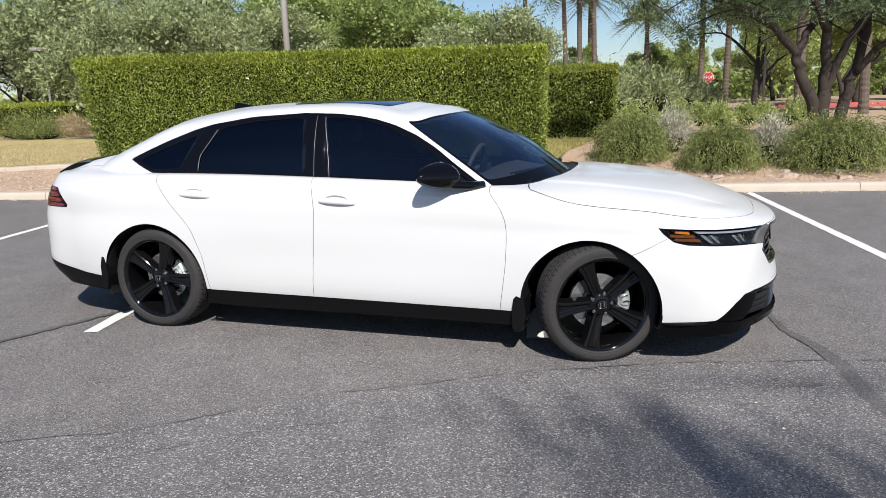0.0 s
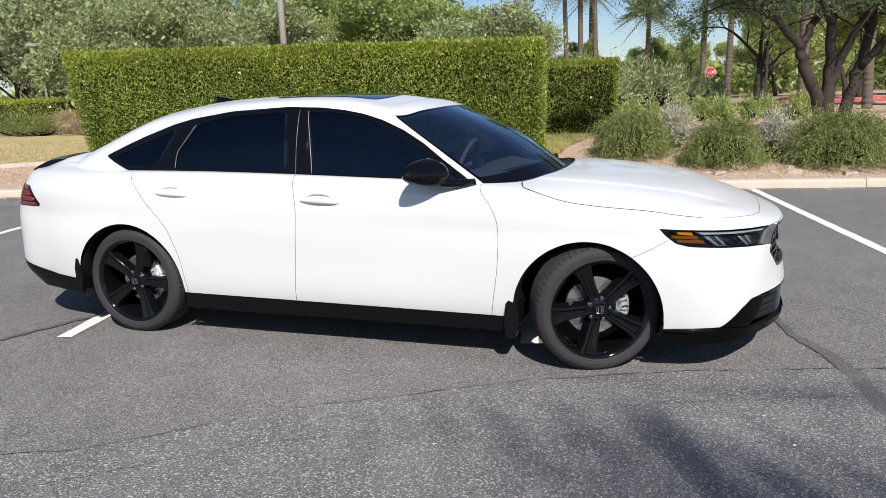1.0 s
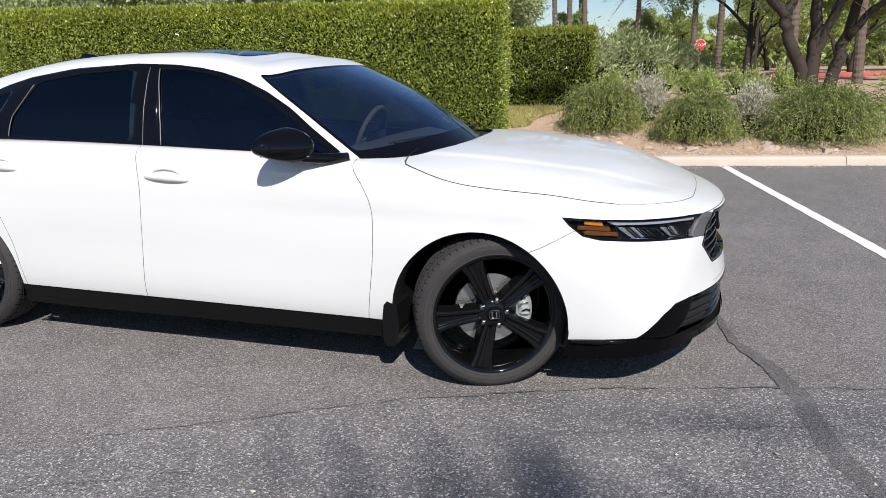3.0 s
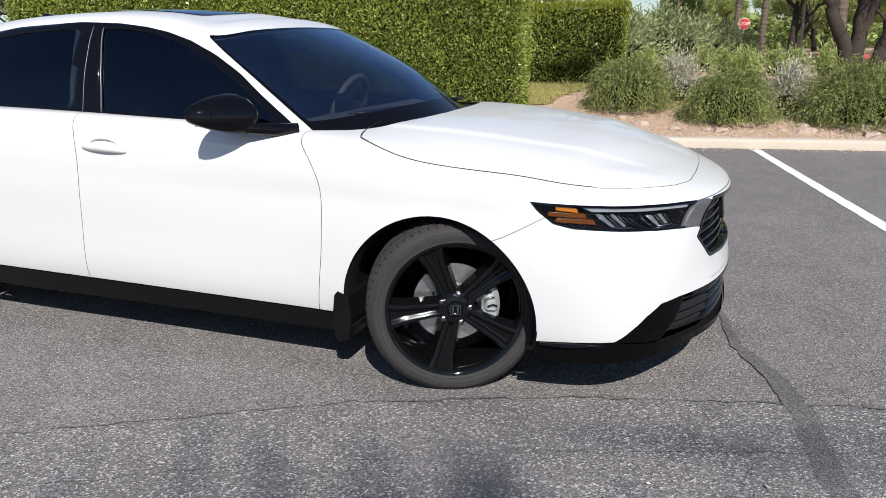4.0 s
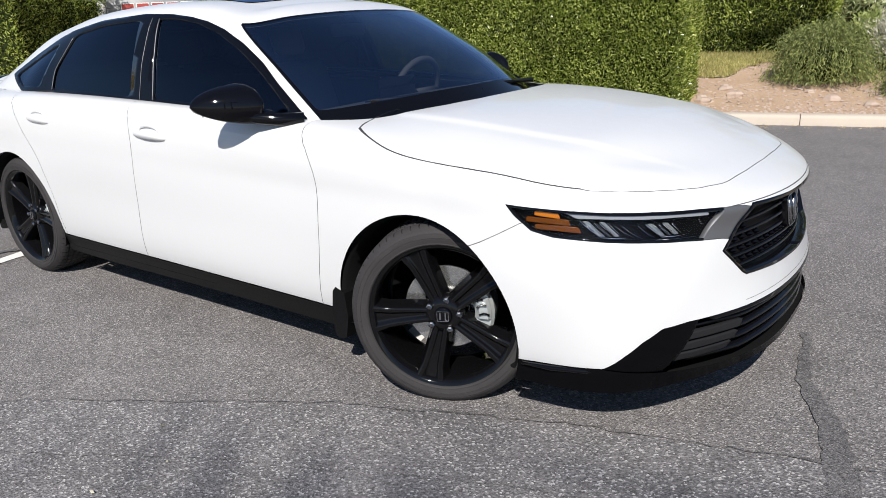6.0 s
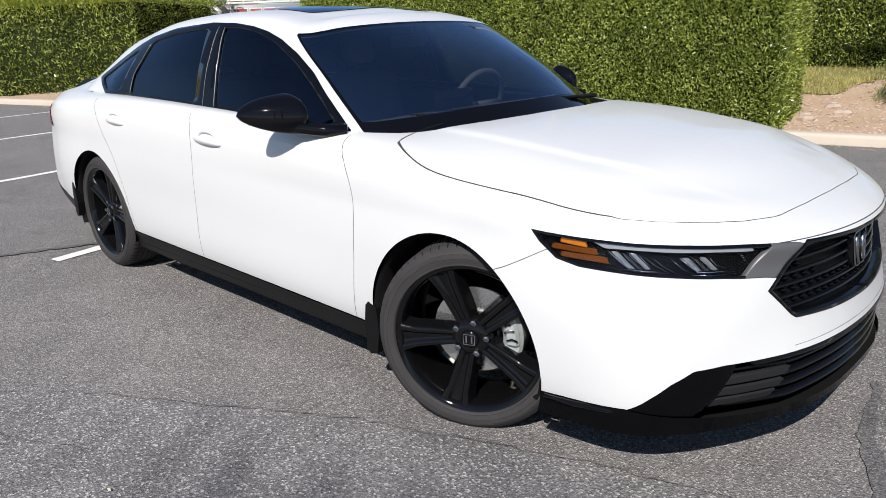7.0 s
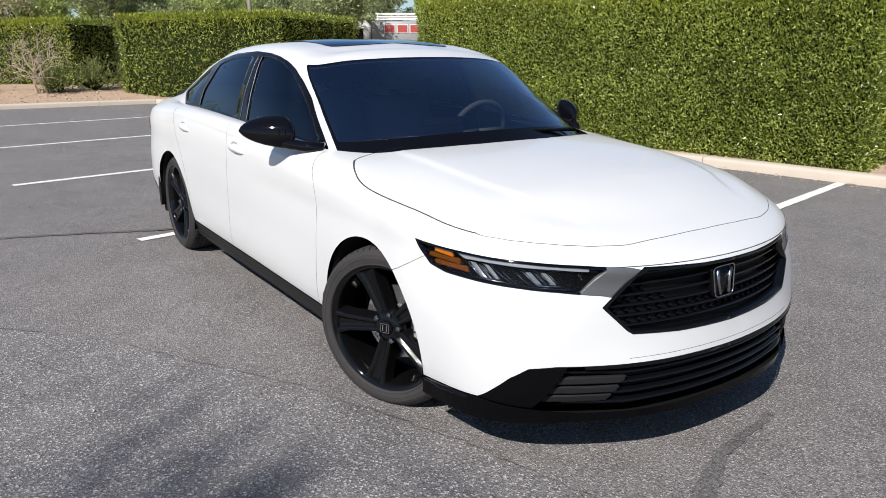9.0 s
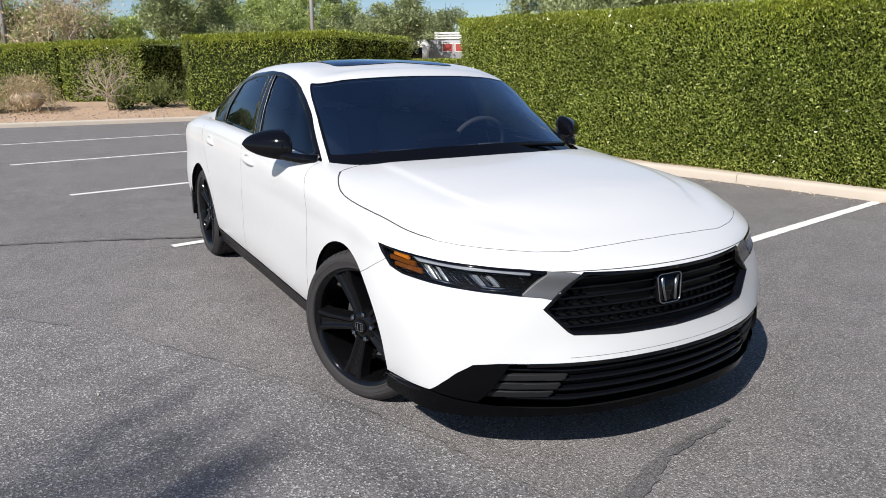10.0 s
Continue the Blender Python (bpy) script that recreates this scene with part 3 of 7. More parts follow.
for x, y in ((1.9, 19.5), (2.5, 18.2), (3.2, 20), (3.7, 17.6), (4.3, 19.4), (4.9, 18), (2.9, 17), (5.5, 20.5), (0.6, 17), (1.2, 15.5)):
    shrub("shrub", x + rr.uniform(-0.1, 0.1), y, 0.36 + rr.uniform(-0.06, 0.06), 0.50, 1500, int(100 * x), LIME_LEAF, "small rounded light green shrub on gravel", leaf=(0.09, 0.03), group="small round shrubs")
for x, y, r, h in ((-1.0, 22, 2.2, 1.6), (0.4, 26, 2.4, 1.8), (-2.2, 28, 2.6, 2.0), (1.6, 30, 2.0, 1.4), (2.6, 36, 2.0, 1.2)):
    shrub("shrub", x, y, r, h, 5200, int(90 + 10 * x), OLIVE_LEAF, "large loose grey-green desert shrub", leaf=(0.16, 0.05), group="large shrubs")
for x, y, r, h in ((-22.5, 17.6, 0.9, 0.5), (-21.4, 17.2, 0.9, 0.42), (-20.3, 16.8, 0.8, 0.4), (-19.3, 1.6, 0.55, 0.6), (-19.0, 0.6, 0.45, 0.5), (-19.2, 2.6, 0.5, 0.5), (-19.0, -2.9, 0.5, 0.55)):
    shrub("shrub", x, y, r, h, 2600, int(500 + 10 * y), ROSEMARY if y > 0 else GREEN_LEAF, "low green shrub on the gravel bed across the lot", leaf=(0.09, 0.02), group="far bed shrubs")
for x, y, r, h in ((-19.3, -1.9, 1.0, 1.0), (-20.4, 18.1, 0.75, 0.95), (-20.5, -3.4, 0.5, 0.8)):
    shrub("ornamental_grass", x, y, r, h, 3500, int(700 + 10 * y), STRAW, "dry straw-coloured clump of ornamental grass", "grass", droop=0.8, leaf=(0.22, 0.012), group="dry grass clumps")


# ---- trees ----
def tree(name, x, y, height, seed, leaf_mat_, label, trunk_r=0.14, forks=3, fork_z=0.3, spread=0.9, n=6000, leaf=(0.10, 0.035), bark=None, bare=False, stems=1, lean=0.0, levels=3, droop=0.0, group="", clump=0.16, keep=None, inner=0, leaf_floor=0.0, upright=False, bole=0.0, puffs=0, slack=0.0):
    rng = random.Random(seed)
    nr = np.random.default_rng(seed)
    z = land(x, y)
    ob = thing(name, label, "tree", pose(x, y, z - 0.05), group)
    wood, tips = Acc(), []

    def grow(p, d, ln, r, level):
        pts, rad = [p], [r]
        q, dd = p.copy(), d.copy()
        steps = 5
        for i in range(steps):
            dd = (dd + Vector((rng.gauss(0, 0.16), rng.gauss(0, 0.16), rng.gauss(0.02, 0.10)))).normalized()
            q = q + dd * (ln / steps)
            pts.append(q.copy())
            rad.append(r * (1 - 0.45 * (i + 1) / steps))
        if keep and level and not all(keep(x + a.x, y + a.y - slack, a.z) for a in pts):
            return
        if leaf_floor and level and min(a.z for a in pts) < 0.7:
            return
        wood.tube(pts, rad, 9 if level == 0 else 6 if level == 1 else 4)
        if level >= levels:
            tips.extend((a, dd) for a in pts[1:])
            return
        if level == levels - 1:
            tips.extend((a, dd) for a in pts[3:])
        for k in range(forks if level else forks + 1):
            w = 2 * math.pi * (k + rng.uniform(-0.3, 0.3)) / max(forks, 1)
            s = dd.cross(Vector((math.cos(w), math.sin(w), 0.15))).normalized()
            nd = (dd * (1 - 0.35 * spread) + s * spread * rng.uniform(0.55, 1.1) + Vector((0, 0, 0.22 - droop * level * 0.2))).normalized()
            at = pts[-1] if k < 2 else pts[rng.randint(2, steps)]
            grow(at.copy(), nd, ln * rng.uniform(0.62, 0.85) * (1.25 if level == 0 else 1), rad[-1] * 0.78, level + 1)

    for k in range(stems):
        w = 2 * math.pi * k / stems + seed
        d = Vector((math.cos(w) * (0.28 if stems > 1 else 0) + lean, math.sin(w) * (0.28 if stems > 1 else 0), 1)).normalized()
        foot = Vector((math.cos(w), math.sin(w), 0)) * (0.12 if stems > 1 else 0)
        if bole:
            wood.tube([foot, foot + Vector((0.05, 0.02, bole * 0.5)), foot + Vector((0, 0, bole))], [trunk_r * 1.25, trunk_r * 1.1, trunk_r], 10, cap=False)
            foot = foot + Vector((0, 0, bole))
        grow(foot, d, height * fork_z, trunk_r, 0)
    part("trunk", wood, bark or BARK, ob)
    if not bare:
        P = np.array([t[0] for t in tips])
        D = np.array([t[1] for t in tips])
        i = nr.integers(0, len(P), n)
        sc = clump * height / 4.0
        pos = P[i] + nr.normal(0, 1, (n, 3)) * [sc, sc, sc * 0.75]
        ax = D[i] * 0.5 + nr.normal(0, 0.5, (n, 3)) - [0, 0, droop]
        if puffs:
            # foliage in rounded bunches with gaps between them
            c = P[nr.choice(len(P), min(puffs, len(P)), replace=False)]
            big = height * nr.uniform(0.045, 0.085, len(c))
            k = nr.choice(len(c), n, p=big ** 2 / (big ** 2).sum())
            way = nr.normal(0, 1, (n, 3))
            way /= np.linalg.norm(way, axis=1)[:, None]
            rr = big[k] * nr.uniform(0.35, 1.0, n) ** 0.5 * (1 + 0.25 * nr.normal(0, 1, n))
            pos = c[k] + way * rr[:, None] * [1, 1, 0.75]
            ax = way * 0.9 + nr.normal(0, 0.35, (n, 3)) + [0, 0, 0.15]
        if upright:
            ax = np.array([0.0, 0.0, -1.0]) + nr.normal(0, 0.16, (n, 3))
        if leaf_floor:
            ok = pos[:, 2] > leaf_floor
            pos, ax = pos[ok], ax[ok]
        if keep:
            ok = [keep(x + a[0], y + a[1], a[2]) for a in pos]
            pos, ax = pos[ok], ax[ok]
        f = new("crown", leaves("crown", pos, ax, leaf[0], leaf[1], nr, [leaf_mat_], 0.05 if upright else 0.5))
        f.parent = ob
        tagged(f, kind="stuff")
        if inner and puffs:
            k = nr.choice(len(c), inner, p=big ** 2 / (big ** 2).sum())
            f = new("inner_crown", leaves("inner_crown", c[k] + nr.normal(0, 0.42, (inner, 3)) * big[k][:, None], nr.normal(0, 1, (inner, 3)), 0.021 * height, 0.012 * height, nr, [leaf_mat_], 0.5))
            f.parent = ob
            tagged(f, kind="stuff")
        elif inner:
            k = inner * 2
            i = nr.integers(0, len(P), k)
            i = i[P[i][:, 2] > leaf_floor + 0.5]
            k = len(i)
            f = new("inner_crown", leaves("inner_crown", P[i] * [0.94, 0.94, 0.97] + nr.normal(0, sc * 0.6, (k, 3)), nr.normal(0, 1, (k, 3)), leaf[0] * 1.7, leaf[1] * 2.2, nr, [leaf_mat_], 0.5))
            f.parent = ob
            tagged(f, kind="stuff")
    return ob


def palm(x, y, height, seed, thick=0.2, label="tall fan palm with ringed brown trunk"):
    rng = random.Random(seed)
    nr = np.random.default_rng(seed)
    ob = thing("palm_tree", label, "palm", pose(x, y, land(x, y) - 0.05), "palms")
    acc = Acc()
    n = 2 * int(height / 0.20)
    pts = [Vector((0.15 * math.sin(1.5 * i / n + seed), 0.1 * math.sin(2 * i / n), height * i / n)) for i in range(n + 1)]
    rad = [thick * (1.15 - 0.3 * i / n) * (1.0 if i % 2 else 0.91) * rng.uniform(0.95, 1.04) for i in range(n + 1)]
    acc.tube(pts, rad, 12)
    part("trunk", acc, PALM_BARK, ob, smooth=False)
    top = pts[-1]
    quads = []
    for k in range(64):
        a, e = rng.uniform(0, 2 * math.pi), rng.uniform(-0.55, 1.4)
        d = Vector((math.cos(a) * math.cos(e), math.sin(a) * math.cos(e), math.sin(e)))
        ln = rng.uniform(1.8, 2.7)
        side = d.cross(Vector((0, 0, 1))).normalized()
        for i in range(16):
            t = i / 15
            p = top + d * ln * t + Vector((0, 0, -0.55 * t * t * ln))
            for sg in (-1, 1):
                w = 0.46 * math.sin(math.pi * min(1, 0.15 + 0.85 * t)) + 0.08
                tip = p + side * sg * w + d * 0.28 + Vector((0, 0, -0.16 * w))
                b = d * 0.05
                quads.append([p - b, p + b, tip + b * 0.3, tip - b * 0.3])
    f = new("crown", quads_mesh("crown", np.array(quads), len(quads), [PALM_LEAF]))
    f.parent = ob
    tagged(f, kind="stuff")
    return ob


MES = "dark-barked mesquite tree with fine drooping foliage"
def mesquite(x, y, limbs, seed, r0, n):
    """Limbs are lists of offsets from the foot; each carries twigs and fine leaves."""
    rng, nr = random.Random(seed), np.random.default_rng(seed)
    ob = thing("tree", MES, "tree", pose(x, y, land(x, y) - 0.05), "mesquites")
    wood, tips = Acc(), []
    for k, (start_r, pts) in enumerate(limbs):
        pts = [Vector(p) for p in pts]
        fine = []
        for i in range(len(pts) - 1):
            for q in range(4):
                t = q / 4
                fine.append(pts[i].lerp(pts[i + 1], t) + Vector((rng.gauss(0, 0.014), rng.gauss(0, 0.014), 0)) * (i + t > 0))
        fine.append(pts[-1])
        m = len(fine)
        wood.tube(fine, [0.84 * start_r * (1 - 0.75 * i / m) for i in range(m)], 10)
        for i in range(m // 3, m):
            if fine[i].z < 2.3:
                continue
            for q in range(3):
                d = Vector((rng.gauss(0, 1), rng.gauss(0, 1), rng.gauss(0.25, 0.4))).normalized()
                p = fine[i].copy()
                tw = [p.copy()]
                ln = rng.uniform(0.8, 1.7)
                for w in range(5):
                    d = (d + Vector((rng.gauss(0, 0.2), rng.gauss(0, 0.2), -0.10))).normalized()
                    p = p + d * ln / 5
                    tw.append(p.copy())
                wood.tube(tw, [0.022, 0.018, 0.014, 0.010, 0.007, 0.004], 4)
                tips.extend((a, d) for a in tw[2:] if a.z > 2.35)
    part("trunk", wood, BARK, ob)
    P, D = np.array([t[0] for t in tips]), np.array([t[1] for t in tips])
    i = nr.integers(0, len(P), n)
    pos = P[i] + nr.normal(0, 0.15, (n, 3)) * [1, 1, 0.6]
    f = new("crown", leaves("crown", pos, D[i] * 0.5 - [0, 0, 0.4], 0.07, 0.014, nr, [DARK_LEAF], 0.6))
    f.parent = ob
    tagged(f, kind="stuff")


mesquite(4.45, 10.9, [
    (0.19, [(0, 0, 0), (0.02, 0, 0.7), (0.02, 0, 1.5), (0.03, 0.1, 2.6), (0.1, 0.2, 4.0)]),
    (0.15, [(-0.02, 0, 0.40), (-0.22, -0.05, 0.95), (-0.44, -0.1, 1.45), (-0.50, -0.1, 1.75), (-0.92, -0.25, 2.25), (-1.7, -0.55, 2.72), (-3.0, -0.9, 3.05), (-4.3, -1.0, 3.1)]),
    (0.10, [(-0.50, -0.1, 1.70), (-0.24, 0.1, 2.25), (-0.12, 0.3, 2.9), (-0.5, 0.6, 3.8)]),
    (0.11, [(0.06, 0, 1.0), (0.2, -0.05, 1.55), (0.52, -0.15, 2.25), (1.1, -0.35, 3.0), (2.0, -0.6, 3.5)]),
    (0.08, [(0.03, 0.05, 2.1), (-0.4, -0.5, 2.9), (-1.2, -1.0, 3.3), (-2.2, -1.4, 3.2)]),
], 11, 0.17, 38000)
mesquite(4.72, 11.2, [
    (0.16, [(0, 0, 0), (0.10, 0, 0.5), (0.28, 0.03, 1.2), (0.48, 0.08, 2.1), (0.63, 0.15, 3.0), (0.7, 0.2, 3.8)]),
    (0.09, [(0.33, 0, 1.35), (0.68, -0.1, 1.8), (1.2, -0.3, 2.15), (2.4, -0.5, 2.6)]),
    (0.07, [(0.45, 0.05, 1.95), (0.2, 0.5, 2.7), (-0.2, 0.9, 3.5)]),
], 17, 0.14, 24000)
tree("tree", 5.0, 30.0, 7.0, 21, LIME_LEAF, "leafy park tree with dark trunk", 0.2, 3, 0.30, 0.8, 14000, (0.16, 0.06), group="park trees")
for i, (x, y, h, mt) in enumerate(((9.4, 35, 6.5, LIME_LEAF), (10.5, 38, 7, LIME_LEAF), (6.5, 46, 7, LIME_LEAF), (12.5, 48, 7, GREEN_LEAF), (1.0, 52, 5.4, LIME_LEAF), (3.2, 58, 6.0, LIME_LEAF), (-0.4, 62, 5.6, GREEN_LEAF), (5.6, 64, 6.2, LIME_LEAF), (8.2, 52, 6.5, LIME_LEAF), (-4.5, 48, 4.9, GREEN_LEAF), (-1.2, 38, 2.4, GREEN_LEAF), (10.6, 27, 6.0, LIME_LEAF), (15, 42, 7, GREEN_LEAF), (9.5, 60, 6, GREEN_LEAF), (17, 60, 7, LIME_LEAF))):
    tree("tree", x, y, h, 30 + i, mt, "leafy park tree beyond the shrubs", 0.17, 3, 0.28, 0.9, 18000, (0.15, 0.055), inner=2500, puffs=56, group="park trees")
OLV = "grey-green olive-like tree behind the hedge"
for i, (x, y, h, mt) in enumerate(((-28.5, 25.5, 10.2, OLIVE_LEAF), (-19.5, 26, 8.2, OLIVE_LEAF), (-16.4, 18, 7.0, OLIVE_LEAF), (-13.2, 24, 8.5, GREEN_LEAF), (-11.2, 18.5, 5.8, OLIVE_LEAF), (-8.3, 21, 7.5, GREEN_LEAF), (-6.4, 24, 6.2, LIME_LEAF), (-4.3, 19.5, 6.2, OLIVE_LEAF), (-9.5, 30, 9, GREEN_LEAF), (-28.5, 27, 10.4, GREEN_LEAF), (-17.5, 29, 9.5, GREEN_LEAF), (-22.5, 24.5, 9.6, OLIVE_LEAF), (-18.5, 23, 8.0, OLIVE_LEAF), (-14.6, 20.5, 6.5, OLIVE_LEAF), (-32, 27, 9.6, OLIVE_LEAF), (-12.0, 28, 9.0, GREEN_LEAF), (-6.0, 29, 7.5, GREEN_LEAF), (-15.5, 33, 10, LIME_LEAF), (-10.0, 22.5, 6.8, LIME_LEAF))):
    tree("tree", x, y, h * (1.3 if x < -7 else 1.1), 50 + i, mt, OLV if mt == OLIVE_LEAF else "green leafy tree behind the hedge", 0.16, 4, 0.20, 1.0, 30000, (0.115, 0.044), inner=5000, clump=0.125, stems=2 if mt == OLIVE_LEAF else 1, leaf_floor=1.5, puffs=62, group="background trees")
for i, (x, y, h, mt) in enumerate(((-30, -0.5, 7.5, PALE_BARK), (-30, 4.4, 6, OLIVE_LEAF), (-31, 8.5, 5.5, LIME_LEAF), (-29, 13.2, 5.8, OLIVE_LEAF), (-35, 1, 6, LIME_LEAF), (-36, 11, 7, LIME_LEAF), (-34, 18, 6, OLIVE_LEAF), (-40, 6, 7, GREEN_LEAF), (-33, 5.8, 6, LIME_LEAF), (-36, 14.5, 6.0, OLIVE_LEAF), (-32, 10.8, 5.0, LIME_LEAF), (-33, -8, 6, OLIVE_LEAF), (-42, 16, 8, LIME_LEAF), (-38, -4, 7, GREEN_LEAF))):
    dry = mt == PALE_BARK
    tree("tree", x, y, h * (1.0 if dry else 1.22), 70 + i, STRAW if dry else mt, "bare pale desert tree behind hedges" if dry else "leafy tree behind the far hedges", 0.14, 4 if dry else 3, 0.22, 1.0, 5000 if dry else 22000, (0.13, 0.05), PALE_BARK if dry else None, group="far trees", stems=2, inner=0 if dry else 3500, puffs=0 if dry else 52)
tree("shrub", -18.9, 0.25, 1.9, 91, STRAW, "leafless pale dry shrub on the gravel bed", 0.04, 4, 0.32, 1.0, 10, (0.05, 0.01), PALE_BARK, True, stems=3)
# trees on the sunny side of the lot, whose shade falls on the asphalt
SHADED = lambda x, y, z: y + 0.97 * z < -0.98
for x, y, seed, n in ((9.5, -11.3, 21, 600), (10.0, -9.8, 22, 200)):
    tree("tree", x, y, 7.5, seed, DARK_LEAF, "tall tree at the lot's edge casting soft shade on the asphalt", 0.11, 3, 0.30, 0.9, n, (1.2, 0.028), upright=True, group="lot trees", keep=SHADED, clump=0.16, bole=7.0, slack=0.4)
for i, (x, y, h) in enumerate(((-0.25, 45, 5.4), (-4.5, 45, 10.6), (-5.35, 45, 8.0), (-3.35, 45, 10.8), (-4.1, 50, 7.4), (-7.9, 45, 9), (4.4, 40, 9), (3.05, 44.5, 9.5), (5.9, 25, 9), (8.1, 25, 9))):
    palm(x, y, h, i, 0.165)


# ---- poles, sign, far house ----
def pole(x, y, h, r, label, head=False):
    ob = thing("light_pole", label, "lamp post", pose(x, y, land(x, y) - 0.05), "light poles")
    acc = Acc()
    acc.tube([(0, 0, 0), (0, 0, h * 0.5), (0, 0, h)], [r, r * 0.94, r * 0.86], 12)
    part("post", acc, POLE_PAINT, ob)
    acc = Acc()
    acc.tube([(0, 0, 0), (0, 0, 0.55)], [r * 1.9, r * 1.8], 14)
    part("base", acc, CONCRETE, ob)
    acc = Acc()
    acc.box((-0.18, -0.55, h - 0.05), (0.18, 0.10, h + 0.10), bevel=0.03)
    part("lamp_head", acc, POLE_PAINT, ob)
    return ob


pole(-8.55, 14.0, 7.0, 0.095, "tall square-headed parking lot light pole")
pole(-7.6, 24.0, 8.0, 0.10, "tall square-headed parking lot light pole")
pole(-23.1, 20.0, 3.5, 0.055, "short grey light pole on the lawn")
pole(-8.9, 24.5, 3.9, 0.06, "short grey light pole behind the hedge")
pole(5.35, 30.0, 3.0, 0.05, "slim grey post among shrubs")
pole(-30.0, 10.3, 7.0, 0.10, "tall grey light pole behind hedges")
pole(-30.0, -2.3, 7.0, 0.10, "tall grey light pole behind hedges")


def stop_sign():
    ob = thing("stop_sign", "red octagonal stop sign on a post among trees", "sign", pose(3.45, 40, land(3.45, 40)))
    acc = Acc()
    acc.tube([(0, 0.05, -0.1), (0, 0.05, 1.92)], 0.035, 8)
    part("post", acc, POLE_PAINT, ob)
    for name, r, y, mt in (("border", 0.31, 0.0, WHITE_PAINT), ("plate", 0.29, -0.004, SIGN_RED)):
        acc = Acc()
        pts = [(r * math.cos(radians(22.5 + 45 * k)), r * math.sin(radians(22.5 + 45 * k)) + 1.62) for k in range(8)]
        acc.add([(x, y, z) for x, z in pts] + [(x, y + 0.02, z) for x, z in pts], [tuple(range(8)), tuple(range(15, 7, -1))] + [(k, 8 + k, 8 + (k + 1) % 8, (k + 1) % 8) for k in range(8)])
        part(name, acc, mt, ob, smooth=False)
    cu = bpy.data.curves.new("word", "FONT")
    cu.body, cu.size, cu.align_x, cu.align_y, cu.extrude = "STOP", 0.22, "CENTER", "CENTER", 0.002
    tmp = bpy.data.objects.new("word", cu)
    scene.collection.objects.link(tmp)
    me = bpy.data.meshes.new_from_object(tmp.evaluated_get(bpy.context.evaluated_depsgraph_get()))
    bpy.data.objects.remove(tmp)
    me.materials.clear()
    me.materials.append(WHITE_PAINT)
    part("lettering", me, None, ob, m=pose(0, -0.010, 1.62, 90, 0, 0))


stop_sign()


def far_house(x, y, w, d, h, label, rz=0):
    ob = thing("house", label, "building", pose(x, y, land(x, y) - 0.1, 0, 0, rz))
    acc = Acc()
    acc.box((-w / 2, -d / 2, 0), (w / 2, d / 2, h))
    part("wall", acc, STUCCO, ob, smooth=False)
    acc = Acc()
    e = 0.5
    acc.add([(-w / 2 - e, -d / 2 - e, h), (w / 2 + e, -d / 2 - e, h), (w / 2 + e, d / 2 + e, h), (-w / 2 - e, d / 2 + e, h), (-w / 2 + d / 2, 0, h + 1.1), (w / 2 - d / 2, 0, h + 1.1), ], [(3, 2, 1, 0), (0, 1, 5, 4), (1, 2, 5), (2, 3, 4, 5), (3, 0, 4)])
    part("roof", acc, STONE, ob, smooth=False)
    for k in range(3):
        acc = Acc()
        cx = -w / 2 + w * (k + 0.5) / 3
        acc.box((cx - 0.5, -d / 2 - 0.03, 0.9), (cx + 0.5, -d / 2 + 0.02, 2.0))
        part("window", acc, GLOSS_BLACK, ob, smooth=False)


far_house(6.0, 105, 20, 8, 2.4, "low tan stucco house far beyond the trees")
rng_w = np.random.default_rng(5)
n_w = 110000
t_w = rng_w.uniform(0, 1, n_w)
ang = np.radians(70 + 125 * t_w)
dist = 78 + 8 * rng_w.normal(0, 1, n_w)
hgt = 2.2 + 2.6 * np.array([noise.noise((a * 22, 0, 1)) for a in ang]) + 1.4 * np.array([noise.noise((a * 70, 3, 1)) for a in ang])
pos_w = np.stack([dist * np.cos(ang), dist * np.sin(ang), np.maximum(0.4, (2.0 + 0.45 * hgt) * rng_w.uniform(0, 1, n_w) ** 0.7)], 1)
woods = new("far_woods", leaves("far_woods", pos_w, rng_w.normal(0, 1, (n_w, 3)), 0.50, 0.28, rng_w, [GREEN_LEAF], 0.6))
tagged(woods, "band of distant green trees and scrub", "woods", kind="stuff")
acc_rk = Acc()
acc_rk.box((6.3, 33.0, 0.05), (12.5, 33.3, 0.47), bevel=0.03)
tagged(part("red_kerb", acc_rk, RED_KERB), "red painted kerb beyond the tree", "kerb", kind="structure")
lawn = Acc()
for a0, b0, a1, b1, nx, ny in ((-26, KERB_B + 2.45, -6.3, KERB_B + 14, 60, 40), (-4.5, KERB_B + 2.55, 1.35, KERB_B + 7, 30, 30)):
    edge_a = lambda j: a1 + (0.23 * (b1 - b0) * j / ny + 0.07 * math.sin(j * 0.9) if a1 > 0 else 0)
    g = [lot(a0 + (edge_a(j) - a0) * i / nx, b0 + (b1 - b0) * j / ny) for j in range(ny + 1) for i in range(nx + 1)]
    lawn.add([(p.x, p.y, land(p.x, p.y) + 0.014) for p in g], [(j * (nx + 1) + i, j * (nx + 1) + i + 1, (j + 1) * (nx + 1) + i + 1, (j + 1) * (nx + 1) + i) for j in range(ny) for i in range(nx)])
tagged(part("lawn", lawn, DRY_GRASS), "dry yellowish lawn on the bank beside hedges", "grass", kind="structure")
edging = Acc()
